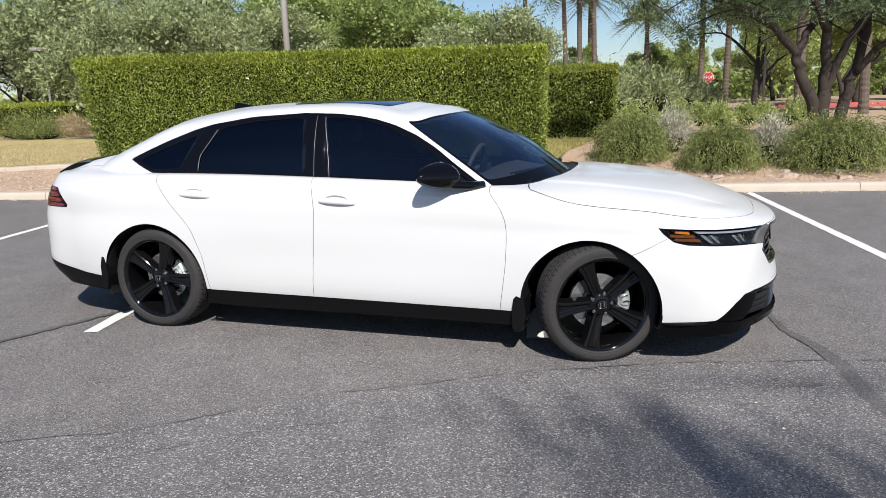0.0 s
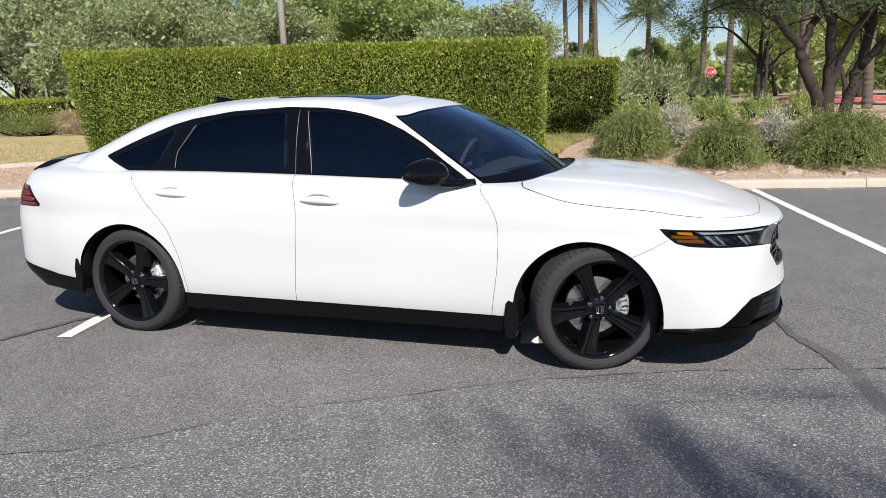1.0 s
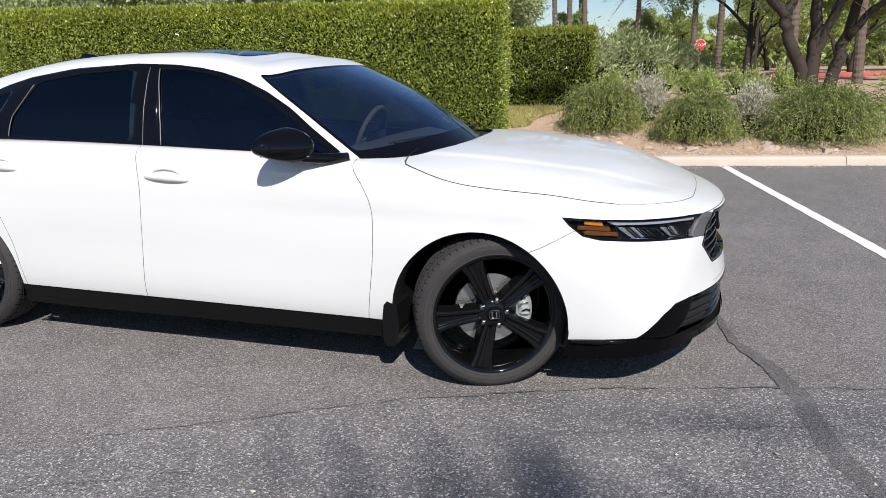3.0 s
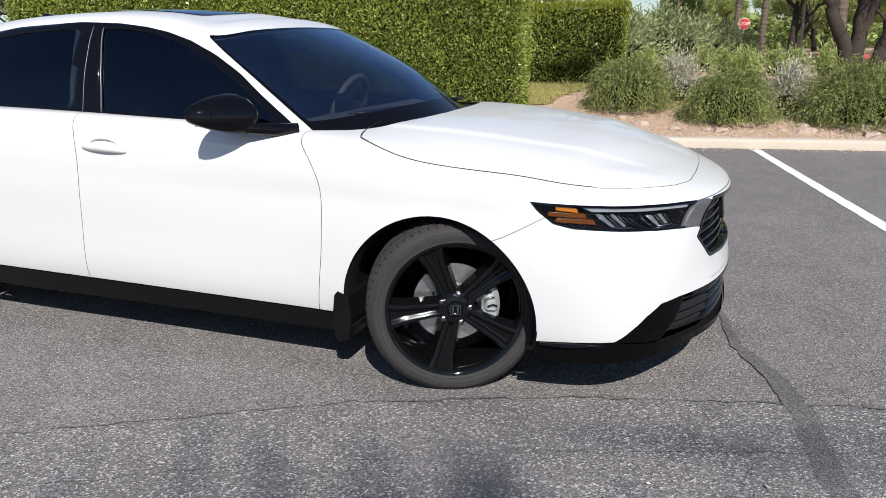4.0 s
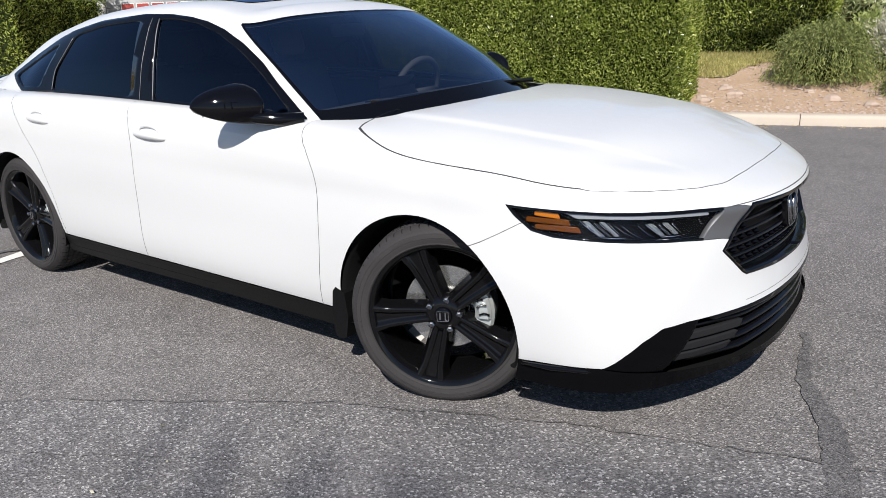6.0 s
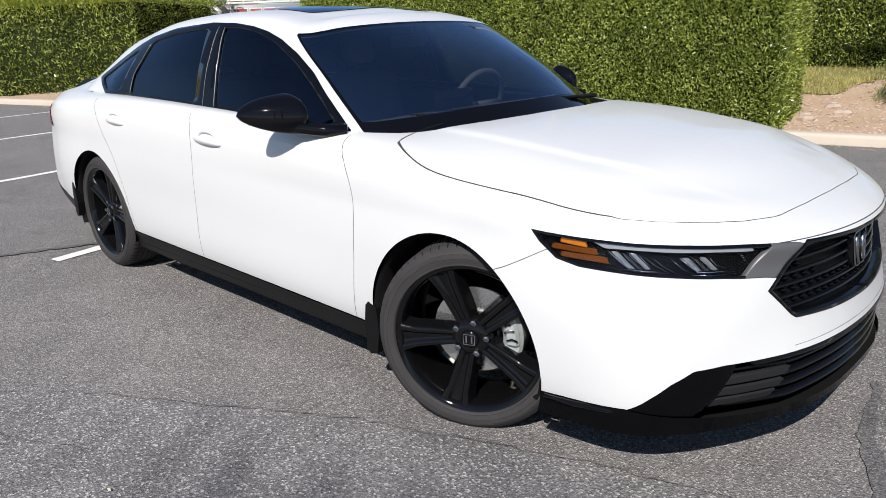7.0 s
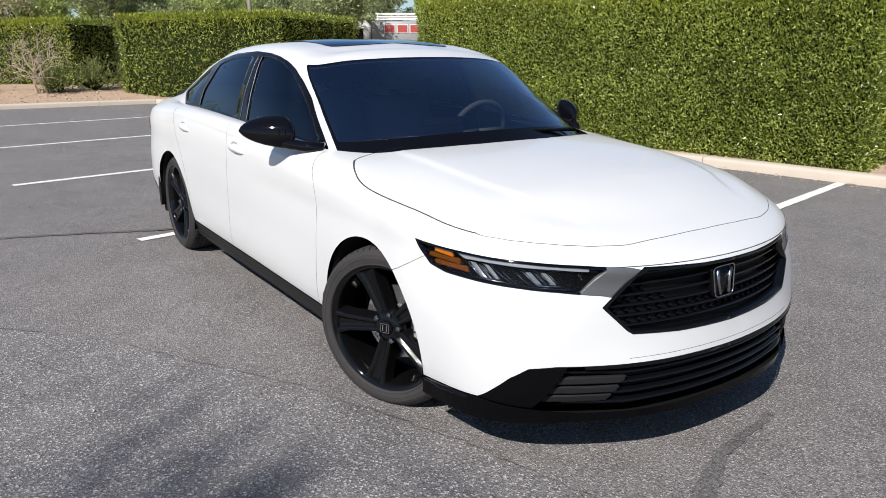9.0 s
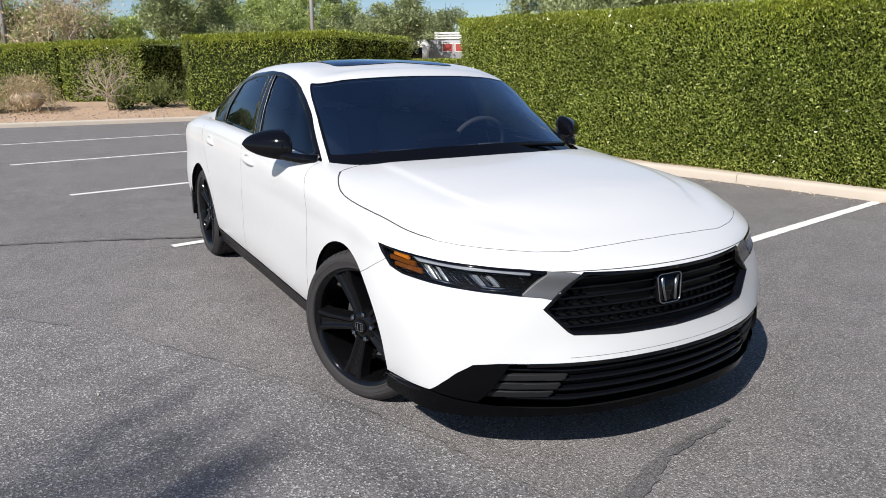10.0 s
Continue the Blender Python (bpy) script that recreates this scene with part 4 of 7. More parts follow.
for k in range(30):
    a0, a1 = -26 + 19.4 * k / 30, -26 + 19.4 * (k + 1) / 30
    vs = []
    for a in (a0, a1 - 0.01):
        for b, dz in ((2.30, -0.05), (2.30, 0.05), (2.32, 0.06), (2.43, 0.06), (2.45, 0.05), (2.45, -0.05)):
            p = lot(a, KERB_B + b)
            vs.append((p.x, p.y, land(p.x, p.y) + dz))
    edging.add(vs, [(i, 6 + i, 7 + i, i + 1) for i in range(5)] + [(5, 4, 3, 2, 1, 0), (6, 7, 8, 9, 10, 11)])
tagged(part("lawn_edging", edging, CONCRETE, smooth=False), "pale concrete edging strip along the dry lawn", "edging", kind="structure")

# grass blades on the lawn, litter and stones on the gravel
rng_g = np.random.default_rng(77)
m = 26000
aa, bb = rng_g.uniform(-20, -6.6, m), KERB_B + 2.5 + 8 * rng_g.uniform(0, 1, m) ** 1.6
P = [lot(a, b) for a, b in zip(aa, bb)]
P = np.array([(p.x, p.y, land(p.x, p.y) + 0.01) for p in P])
blades = new("lawn_blades", leaves("lawn_blades", P, np.tile([0.0, 0, 1.0], (m, 1)), 0.055, 0.008, rng_g, [STRAW], 0.5))
tagged(blades, "dry straw-coloured grass blades on the bank", "grass", kind="stuff")
m = 22000
aa, bb = rng_g.uniform(-0.9, 2.4, m), KERB_B + 2.45 + 4.6 * rng_g.uniform(0, 1, m) ** 1.2
keep_b = (aa < 1.42 + 0.23 * (bb - KERB_B - 2.55)) & (bb > KERB_B + 2.5 + 0.1 * np.sin(aa * 5.0))
P = [lot(a, b) for a, b in zip(aa[keep_b], bb[keep_b])]
P = np.array([(p.x, p.y, land(p.x, p.y) + 0.01) for p in P])
blades = new("lawn_blades", leaves("lawn_blades", P, np.tile([0.0, 0, 1.0], (len(P), 1)), 0.075, 0.010, rng_g, [LAWN_BLADE], 0.5))
tagged(blades, "half-dry yellowish green grass blades behind the hedge", "grass", kind="stuff")


def pebbles(name, n, area, size, seed, label):
    rng = np.random.default_rng(seed)
    acc = Acc()
    for k in range(n):
        p = area(rng)
        r = size * rng.uniform(0.45, 1.5) ** 1.3
        z = land(p.x, p.y)
        rot = rng.uniform(0, 6.28)
        vs = []
        for lat, m2 in ((-0.35, 6), (0.25, 6), (0.75, 4)):
            rr = math.sqrt(max(0.05, 1 - lat * lat))
            for q in range(6):
                w = rot + q * math.pi / 3
                j = rng.uniform(0.75, 1.2)
                vs.append((p.x + r * rr * j * math.cos(w) * 1.25, p.y + r * rr * j * math.sin(w), z + r * 0.62 * (lat + 0.25)))
        acc.add(vs, [(q, (q + 1) % 6, 6 + (q + 1) % 6, 6 + q) for q in range(6)] + [(6 + q, 6 + (q + 1) % 6, 12 + (q + 1) % 6, 12 + q) for q in range(6)] + [tuple(range(12, 18))])
    tagged(part(name, acc, STONE, smooth=False), label, "stones", kind="stuff")


pebbles("gravel", 5200, lambda r: lot(r.uniform(-0.4, 9.0), KERB_B + 0.28 + 3.2 * r.uniform(0, 1) ** 1.5), 0.013, 1, "loose pinkish gravel stones behind the kerb")
pebbles("gravel", 1800, lambda r: lot(r.uniform(-9.0, 1.0), KERB_B + 0.24 + 0.6 * r.uniform(0, 1)), 0.011, 2, "loose gravel along the hedge foot")
pebbles("gravel", 2600, lambda r: lot(r.uniform(-16.0, -7.0), KERB_B + 0.28 + 2.0 * r.uniform(0, 1)), 0.017, 3, "loose gravel between kerb and lawn")
pebbles("gravel", 900, lambda r: Vector((WEST_X - 0.3 - 2.5 * r.uniform(0, 1), r.uniform(-6, 3.5), 0)), 0.024, 4, "loose gravel on the bed across the lot")
pebbles("rocks", 60, lambda r: lot(r.uniform(1.2, 8.0), KERB_B + 0.5 + 1.6 * r.uniform(0, 1)), 0.06, 5, "scattered tan rocks among shrubs")


# ---- truck beyond the gap between the hedges ----
def truck():
    m = pose(-28.6, 17.6, land(-28.6, 17.6), 0, 0, 58)
    ob = thing("truck", "parked white box truck with grey side and red block graphics", "truck", m)
    acc = Acc()
    acc.box((-1.5, -1.1, 0.6), (2.4, 1.1, 2.42), bevel=0.05)
    part("cargo_box", acc, TRUCK_GREY, ob, "grey cargo box")
    acc = Acc()
    acc.box((-3.0, -1.05, 0.5), (-1.55, 1.05, 2.45), bevel=0.25)
    part("cab", acc, WHITE_PAINT, ob, "white rounded cab")
    acc = Acc()
    acc.box((-2.7, -1.07, 1.5), (-1.9, -1.04, 2.1), bevel=0.01)
    part("cab_window", acc, GLOSS_BLACK, ob)
    for k in range(5):
        x = -0.9 + 0.62 * k
        acc = Acc()
        acc.box((x, -1.118, 1.86), (x + 0.54, -1.102, 2.26))
        part("graphic_border", acc, WHITE_PAINT, ob, smooth=False)
        acc = Acc()
        acc.box((x + 0.03, -1.126, 1.89), (x + 0.51, -1.119, 2.23))
        part("graphic_block", acc, TRUCK_RED, ob, smooth=False)
    for k in range(3):
        acc = Acc()
        z = 2.50 + 0.12 * k
        acc.tube([(-1.3, -0.95, z), (0.5, -0.95, z), (2.3, -0.95, z)], 0.05, 6)
        part("roof_rail", acc, WHITE_PAINT, ob)
    for k in range(6):
        acc = Acc()
        x = -1.2 + 0.68 * k
        acc.tube([(x, -0.95, 2.4), (x, -0.95, 2.75)], 0.03, 6)
        part("rail_post", acc, WHITE_PAINT, ob)
    for x in (-2.3, 1.5):
        for y in (-0.95, 0.95):
            acc = Acc()
            acc.lathe([(0.0, -0.14), (0.26, -0.14), (0.30, -0.12), (0.46, -0.12), (0.50, -0.06), (0.50, 0.06), (0.46, 0.12), (0.0, 0.12)], 28)
            part("wheel", acc, TYRE, ob, m=pose(x, y, 0.5))


TRUCK_RED = simple("truck_red", (0.36, 0.06, 0.05), 0.5, var=0.1)
TRUCK_GREY = simple("truck_side_grey", (0.22, 0.22, 0.23), 0.5, var=0.08)
truck()


# ---- litter in the gutter and on the asphalt ----
rng_l = np.random.default_rng(12)
n_l = 1400
aa, bb = rng_l.uniform(-14, 9, n_l), KERB_B - np.abs(rng_l.normal(0, 0.13, n_l)) - 0.01
P = [lot(a, b) for a, b in zip(aa, bb)]
P = np.array([(p.x, p.y, p.z + 0.008) for p in P])
flat = rng_l.normal(0, 1, (n_l, 3)) * [1, 1, 0.12]
litter = new("leaf_litter", leaves("leaf_litter", P, flat, 0.035, 0.012, rng_l, [STRAW], 0.1))
tagged(litter, "dry fallen leaves in the gutter along the kerb", "leaves", kind="stuff")
n_l = 160
P = np.stack([rng_l.uniform(-6, 6, n_l), rng_l.uniform(-3.4, 3.5, n_l), np.zeros(n_l)], 1)
P[:, 2] = [fall(x) + 0.011 for x in P[:, 0]]
P = P[(P[:, 0] > 2.9) | (P[:, 0] < -2.9) | (P[:, 1] < -1.2)]
chips = new("debris", leaves("debris", P, rng_l.normal(0, 1, (len(P), 3)) * [1, 1, 0.15], 0.018, 0.011, rng_l, [SAGE], 0.1))
tagged(chips, "tiny pale flecks scattered on the asphalt", "debris", kind="stuff")


# ---- the car ----
# Character lines of half the body, y outward; x ahead. Each: three rear points, seven side points, three front points.
SIDE_X = (-2.05, -1.415, -0.75, 0.0, 0.75, 1.415, 1.80)


def line3(rear, side_y, side_z, front, side_x=SIDE_X):
    return [tuple(p) for p in rear] + [(x, y, z) for x, y, z in zip(side_x, side_y, side_z)] + [tuple(p) for p in front]


BODY_LINES = [
    line3([(-2.46, 0, 0.27), (-2.43, 0.45, 0.27), (-2.285, 0.76, 0.26)], (0.84, 0.87, 0.865, 0.865, 0.865, 0.87, 0.875), (0.24, 0.20, 0.175, 0.175, 0.17, 0.17, 0.165), [(2.11, 0.80, 0.175), (2.345, 0.45, 0.185), (2.412, 0, 0.185)]),
    line3([(-2.54, 0, 0.38), (-2.50, 0.48, 0.38), (-2.36, 0.80, 0.38)], (0.885, 0.905, 0.908, 0.908, 0.908, 0.91, 0.905), (0.36, 0.33, 0.32, 0.32, 0.31, 0.31, 0.30), [(2.125, 0.82, 0.29), (2.358, 0.50, 0.30), (2.436, 0, 0.30)]),
    line3([(-2.55, 0, 0.56), (-2.51, 0.5, 0.56), (-2.37, 0.80, 0.56)], (0.905, 0.93, 0.922, 0.918, 0.918, 0.93, 0.922), (0.56, 0.56, 0.55, 0.54, 0.54, 0.53, 0.53), [(2.14, 0.805, 0.50), (2.326, 0.50, 0.48), (2.418, 0, 0.47)]),
    line3([(-2.53, 0, 0.74), (-2.49, 0.5, 0.74), (-2.375, 0.785, 0.74)], (0.892, 0.925, 0.925, 0.918, 0.912, 0.918, 0.905), (0.74, 0.74, 0.73, 0.72, 0.71, 0.70, 0.69), [(2.125, 0.755, 0.665), (2.316, 0.46, 0.635), (2.400, 0, 0.625)]),
    line3([(-2.50, 0, 0.92), (-2.445, 0.50, 0.92), (-2.328, 0.755, 0.92)], (0.872, 0.896, 0.902, 0.900, 0.896, 0.892, 0.875), (0.945, 0.968, 0.962, 0.930, 0.888, 0.845, 0.79), [(2.11, 0.705, 0.755), (2.308, 0.42, 0.728), (2.384, 0, 0.726)]),
    line3([(-2.50, 0, 1.00), (-2.452, 0.47, 0.995), (-2.31, 0.71, 0.985)], (0.80, 0.838, 0.862, 0.862, 0.835, 0.83, 0.81), (0.995, 1.012, 1.008, 0.985, 0.945, 0.878, 0.832), [(2.06, 0.63, 0.806), (2.225, 0.385, 0.775), (2.265, 0, 0.777)]),
    line3([(-2.38, 0, 1.058), (-2.36, 0.30, 1.056), (-2.21, 0.47, 1.072)], (0.50, 0.46, 0.46, 0.46, 0.46, 0.47, 0.45), (1.086, 1.01, 1.0, 0.98, 0.97, 0.955, 0.905), [(1.94, 0.36, 0.882), (2.02, 0.20, 0.868), (2.05, 0, 0.862)]),
    line3([(-2.21, 0, 1.098), (-2.19, 0, 1.100), (-2.12, 0, 1.108)], (0, 0, 0, 0, 0, 0, 0), (1.115, 1.02, 1.0, 0.99, 0.985, 0.965, 0.93), [(1.86, 0, 0.912), (1.88, 0, 0.908), (1.90, 0, 0.903)], (-2.05, -1.415, -0.75, 0.0, 0.75, 1.415, 1.75)),
]
# a soft crease along the bonnet, between its edge and its middle
crease = [tuple(0.55 * a + 0.45 * b for a, b in zip(p, q)) for p, q in zip(BODY_LINES[5], BODY_LINES[6])]
for k, (y, z) in {7: (0.62, 0.966), 8: (0.645, 0.932), 9: (0.66, 0.880)}.items():
    crease[k] = (crease[k][0], y, z)
BODY_LINES.insert(6, crease)
CABIN_X = (-1.5, -1.1, -0.25, 0.35, 0.84)
CABIN_LINES = [
    line3([(-2.22, 0, 1.05), (-2.19, 0.43, 1.04), (-2.02, 0.70, 0.995)], (0.79, 0.80, 0.818, 0.815, 0.765), (0.985, 0.985, 0.97, 0.945, 0.925), [(1.00, 0.60, 0.93), (1.125, 0.30, 0.95), (1.165, 0, 0.955)], CABIN_X),
    line3([(-1.87, 0, 1.205), (-1.85, 0.37, 1.195), (-1.76, 0.61, 1.15)], (0.70, 0.718, 0.742, 0.730, 0.692), (1.15, 1.19, 1.20, 1.165, 1.13), [(0.73, 0.50, 1.155), (0.815, 0.26, 1.175), (0.84, 0, 1.18)], (-1.42, -1.05, -0.25, 0.26, 0.58)),
    line3([(-1.5, 0, 1.345), (-1.49, 0.32, 1.338), (-1.44, 0.52, 1.305)], (0.56, 0.595, 0.620, 0.618, 0.605), (1.335, 1.37, 1.392, 1.365, 1.328), [(0.37, 0.44, 1.348), (0.415, 0.22, 1.36), (0.425, 0, 1.363)], (-1.22, -0.92, -0.25, 0.10, 0.30)),
    line3([(-1.22, 0, 1.408), (-1.21, 0.18, 1.404), (-1.18, 0.30, 1.398)], (0.33, 0.36, 0.38, 0.38, 0.36), (1.407, 1.422, 1.434, 1.415, 1.388), [(0.23, 0.24, 1.396), (0.25, 0.12, 1.402), (0.26, 0, 1.404)], (-1.06, -0.85, -0.25, 0.02, 0.18)),
    line3([(-1.0, 0, 1.432), (-0.98, 0, 1.433), (-0.95, 0, 1.434)], (0, 0, 0, 0, 0), (1.437, 1.442, 1.449, 1.437, 1.428), [(0.08, 0, 1.427), (0.10, 0, 1.426), (0.12, 0, 1.425)], (-0.9, -0.75, -0.30, -0.05, 0.06)),
]


def spline(ctrl, params, at):
    """Cubic Hermite through the rows of ctrl (k, ...) with ghost rows already at both ends."""
    c = np.asarray(ctrl, float)
    t = np.asarray(params, float)
    shape = (-1,) + (1,) * (c.ndim - 1)
    slope = (c[1:] - c[:-1]) / (t[1:] - t[:-1]).reshape(shape)
    w = (t[1:] - t[:-1]).reshape(shape)
    tang = (slope[:-1] * w[1:] + slope[1:] * w[:-1]) / (w[1:] + w[:-1])
    c, t = c[1:-1], t[1:-1]
    i = np.clip(np.searchsorted(t, at, side="right") - 1, 0, len(t) - 2)
    h = t[i + 1] - t[i]
    s = (at - t[i]) / h
    s, h = s.reshape(shape), h.reshape(shape)
    return c[i] * (1 + 2 * s) * (1 - s) ** 2 + tang[i] * h * s * (1 - s) ** 2 + c[i + 1] * s * s * (3 - 2 * s) + tang[i + 1] * h * s * s * (s - 1)


def net(lines, u_steps, v_steps):
    """A smooth half surface over the lines: points (v, u, xyz), and v, u per point."""
    g = np.array(lines, float)
    flip = np.array([1, -1, 1.0])
    g = np.concatenate([g[:, 1:2] * flip, g, g[:, -2:-1] * flip], 1)
    g = np.concatenate([2 * g[:1] - g[1:2], g, g[-2:-1] * flip], 0)
    ref = g[3]
    du = np.r_[0, np.cumsum(np.linalg.norm(np.diff(ref, axis=0), axis=1) ** 0.75)]
    mid = g.shape[1] // 2
    dv = np.r_[0, np.cumsum(np.linalg.norm(np.diff(g[:, mid], axis=0), axis=1) ** 0.6)]
    us = np.concatenate([np.linspace(du[i], du[i + 1], u_steps, endpoint=False) for i in range(1, len(du) - 2)] + [du[-2:-1]])
    vs = np.concatenate([np.linspace(dv[i], dv[i + 1], v_steps, endpoint=False) for i in range(1, len(dv) - 2)] + [dv[-2:-1]])
    rows = spline(g, dv, vs)
    pts = spline(rows.transpose(1, 0, 2), du, us).transpose(1, 0, 2)
    return pts, vs, us, dv[1:-1], du[1:-1]


class Skin:
    """Faces over a growing table of points, which can be cut along curves."""

    def __init__(self, pts, normals, uv, faces):
        self.p, self.n, self.uv, self.f = pts, normals, uv, faces

    def split(self, val):
        """Cut where val (one per point) is 0. Returns the parts below and above."""
        val = list(val)
        cut, lo, hi = {}, [], []
        for f in self.f:
            s = [val[i] < 0 for i in f]
            if all(s):
                lo.append(f)
            elif not any(s):
                hi.append(f)
            else:
                a, b = [], []
                for k, i in enumerate(f):
                    j = f[(k + 1) % len(f)]
                    (a if s[k] else b).append(i)
                    if s[k] != s[(k + 1) % len(f)]:
                        key = (min(i, j), max(i, j))
                        if key not in cut:
                            t = val[i] / (val[i] - val[j])
                            cut[key] = len(self.p)
                            self.p.append(self.p[i] * (1 - t) + self.p[j] * t)
                            self.n.append(self.n[i] * (1 - t) + self.n[j] * t)
                            self.uv.append(self.uv[i] * (1 - t) + self.uv[j] * t)
                            val.append(0.0)
                        a.append(cut[key])
                        b.append(cut[key])
                if len(a) > 2:
                    lo.append(tuple(a))
                if len(b) > 2:
                    hi.append(tuple(b))
        return Skin(self.p, self.n, self.uv, lo), Skin(self.p, self.n, self.uv, hi)

    def by(self, fn):
        return self.split(fn(np.array(self.p), np.array(self.uv)))

    def acc(self, sign=1, offset=0.0, both=False, keep=None):
        """As a mesh: sign -1 mirrors to the right-hand side; both joins the halves."""
        out = Acc()
        table = {}
        for s in ((1, -1) if both else (sign,)):
            for f in self.f:
                g = []
                for i in f:
                    key = (i, 0 if abs(self.p[i][1]) < 1e-5 else s)
                    if key not in table:
                        table[key] = len(out.v)
                        q = self.p[i] + self.n[i] / (np.linalg.norm(self.n[i]) + 1e-9) * offset
                        out.v.append((q[0], (q[1] if key[1] else 0.0) * s, q[2]))
                    g.append(table[key])
                out.f.append(tuple(g) if s > 0 else tuple(g[::-1]))
        out.m = [0] * len(out.f)
        return out

    def __add__(self, other):
        return Skin(self.p, self.n, self.uv, self.f + other.f)


BONNET_X = [0.93, 0.965, 0.987, 1.10, 1.19, 1.29, 1.43, 1.72, 1.87, 2.0, 2.1, 2.25, 2.45]
BONNET_NOSE_Y = [0, 0.2, 0.36, 0.39, 0.42, 0.506, 0.584, 0.655, 0.717, 0.77, 0.81, 0.84]
BONNET_NOSE_X = [2.276, 2.270, 2.256, 2.250, 2.240, 2.206, 2.160, 2.106, 2.044, 1.972, 1.90, 2.4]
BONNET_Z = [1.3, 1.0, 0.950, 0.9245, 0.899, 0.875, 0.857, 0.832, 0.805, 0.788, 0.783, 0.777, 0.779]


def calm_bonnet(pts):
    """Evens out the bonnet's middle, fading to nothing at its shut line."""
    flip = np.array([1, -1, 1.0])
    inside = pts[..., 2] - np.interp(pts[..., 0], BONNET_X, BONNET_Z)
    w = np.clip((inside - 0.012) / 0.03, 0, 1) * np.clip((pts[..., 0] - 1.2) / 0.15, 0, 1) * (pts[..., 2] < 1.05)
    w = w * np.clip((np.interp(pts[..., 0], [1.0, 1.4, 1.8, 1.95, 2.1, 2.3], [0.665, 0.66, 0.645, 0.61, 0.54, 0.40]) - pts[..., 1]) / 0.03, 0, 1)
    w = w[..., None] * 0.5
    for _ in range(30):
        big = np.concatenate([pts[:1], pts, pts[-2:-1] * flip], 0)
        big = np.concatenate([big[:, 1:2] * flip, big, big[:, -2:-1] * flip], 1)
        mean = (big[:-2, 1:-1] + big[2:, 1:-1] + big[1:-1, :-2] + big[1:-1, 2:]) / 4
        pts = pts * (1 - w) + mean * w
    return pts


def shoulder(pts, row, steps):
    """A crisp crease along the shoulder: the flank starts a little set in below it."""
    for k in range(1, int(0.7 * steps)):
        x = pts[row - k, :, 0]
        fade = np.clip((1.70 - x) / 0.25, 0, 1) * np.clip((x + 2.25) / 0.2, 0, 1)
        pts[row - k, :, 1] -= 0.0045 * fade * (1 - k / (0.7 * steps))


def bonnet_creases(pts):
    """A raised plateau along the bonnet's middle, with a short slope down to each side."""
    x, y, z = pts[..., 0], pts[..., 1], pts[..., 2]
    line = np.interp(x, [1.0, 1.2, 1.5, 1.7, 1.9, 2.15], [0.60, 0.615, 0.615, 0.60, 0.55, 0.445])
    along = np.clip((x - 1.0) / 0.15, 0, 1) * np.clip((2.20 - x) / 0.30, 0, 1) * (z > 0.72)
    t = np.clip((line - y) / 0.045, 0, 1)
    pts[..., 2] = z + 0.0055 * along * t * t * (3 - 2 * t)
    return pts


class Surf:
    """Looks up a point and its outward normal on a skin from two of its coordinates."""

    def __init__(self, skin, i, j, keep=None):
        ids = sorted({k for f in skin.f for k in f})
        self.p, self.n = np.array([skin.p[k] for k in ids]), np.array([skin.n[k] for k in ids])
        if keep is not None:
            ok = keep(self.p)
            self.p, self.n = self.p[ok], self.n[ok]
        self.i, self.j = i, j

    def __call__(self, a, b, out=0.0, s=1):
        d = (self.p[:, self.i] - a) ** 2 + (self.p[:, self.j] - b) ** 2
        k = np.argsort(d)[:10]
        q = self.p[k]
        basis = np.c_[q[:, self.i] - a, q[:, self.j] - b, np.ones(len(k))]
        w = 1 / (d[k] + 1e-5)
        sol = np.linalg.lstsq(basis * w[:, None], q * w[:, None], rcond=None)[0][2]
        sol[self.i], sol[self.j] = a, b
        n = (self.n[k] * w[:, None]).sum(0)
        n /= np.linalg.norm(n) + 1e-9
        r = sol + n * out
        return Vector((r[0], r[1] * s, r[2]))


def skin_of(lines, u_steps, v_steps, only=None):
    pts, vs, us, vk, uk = net(lines, u_steps, v_steps)
    pts = calm_bonnet(pts)
    if lines is BODY_LINES:
        shoulder(pts, 4 * v_steps, v_steps)
        pts = bonnet_creases(pts)
    nv, nu = pts.shape[:2]
    tu, tv = np.gradient(pts, axis=1), np.gradient(pts, axis=0)
    nrm = np.cross(tv, tu)
    nrm /= np.linalg.norm(nrm, axis=2)[..., None] + 1e-12
    if nrm[nv // 3, nu // 2, 1] < 0:
        nrm = -nrm
    uv = np.stack(np.broadcast_arrays(us[None, :], vs[:, None]), -1)
    faces = [(j * nu + i, (j + 1) * nu + i, (j + 1) * nu + i + 1, j * nu + i + 1) for j in range(nv - 1) for i in range(nu - 1)]
    if only is not None:
        ok = only(pts.reshape(-1, 3))
        faces = [f for f in faces if ok[f[0]] or ok[f[2]]]
    a, b, c = pts[nv // 3, nu // 2], pts[nv // 3 + 1, nu // 2], pts[nv // 3 + 1, nu // 2 + 1]
    if np.cross(b - a, c - b)[1] < 0:
        faces = [f[::-1] for f in faces]
    return Skin([p for p in pts.reshape(-1, 3)], [n for n in nrm.reshape(-1, 3)], [w for w in uv.reshape(-1, 2)], faces), vk, uk


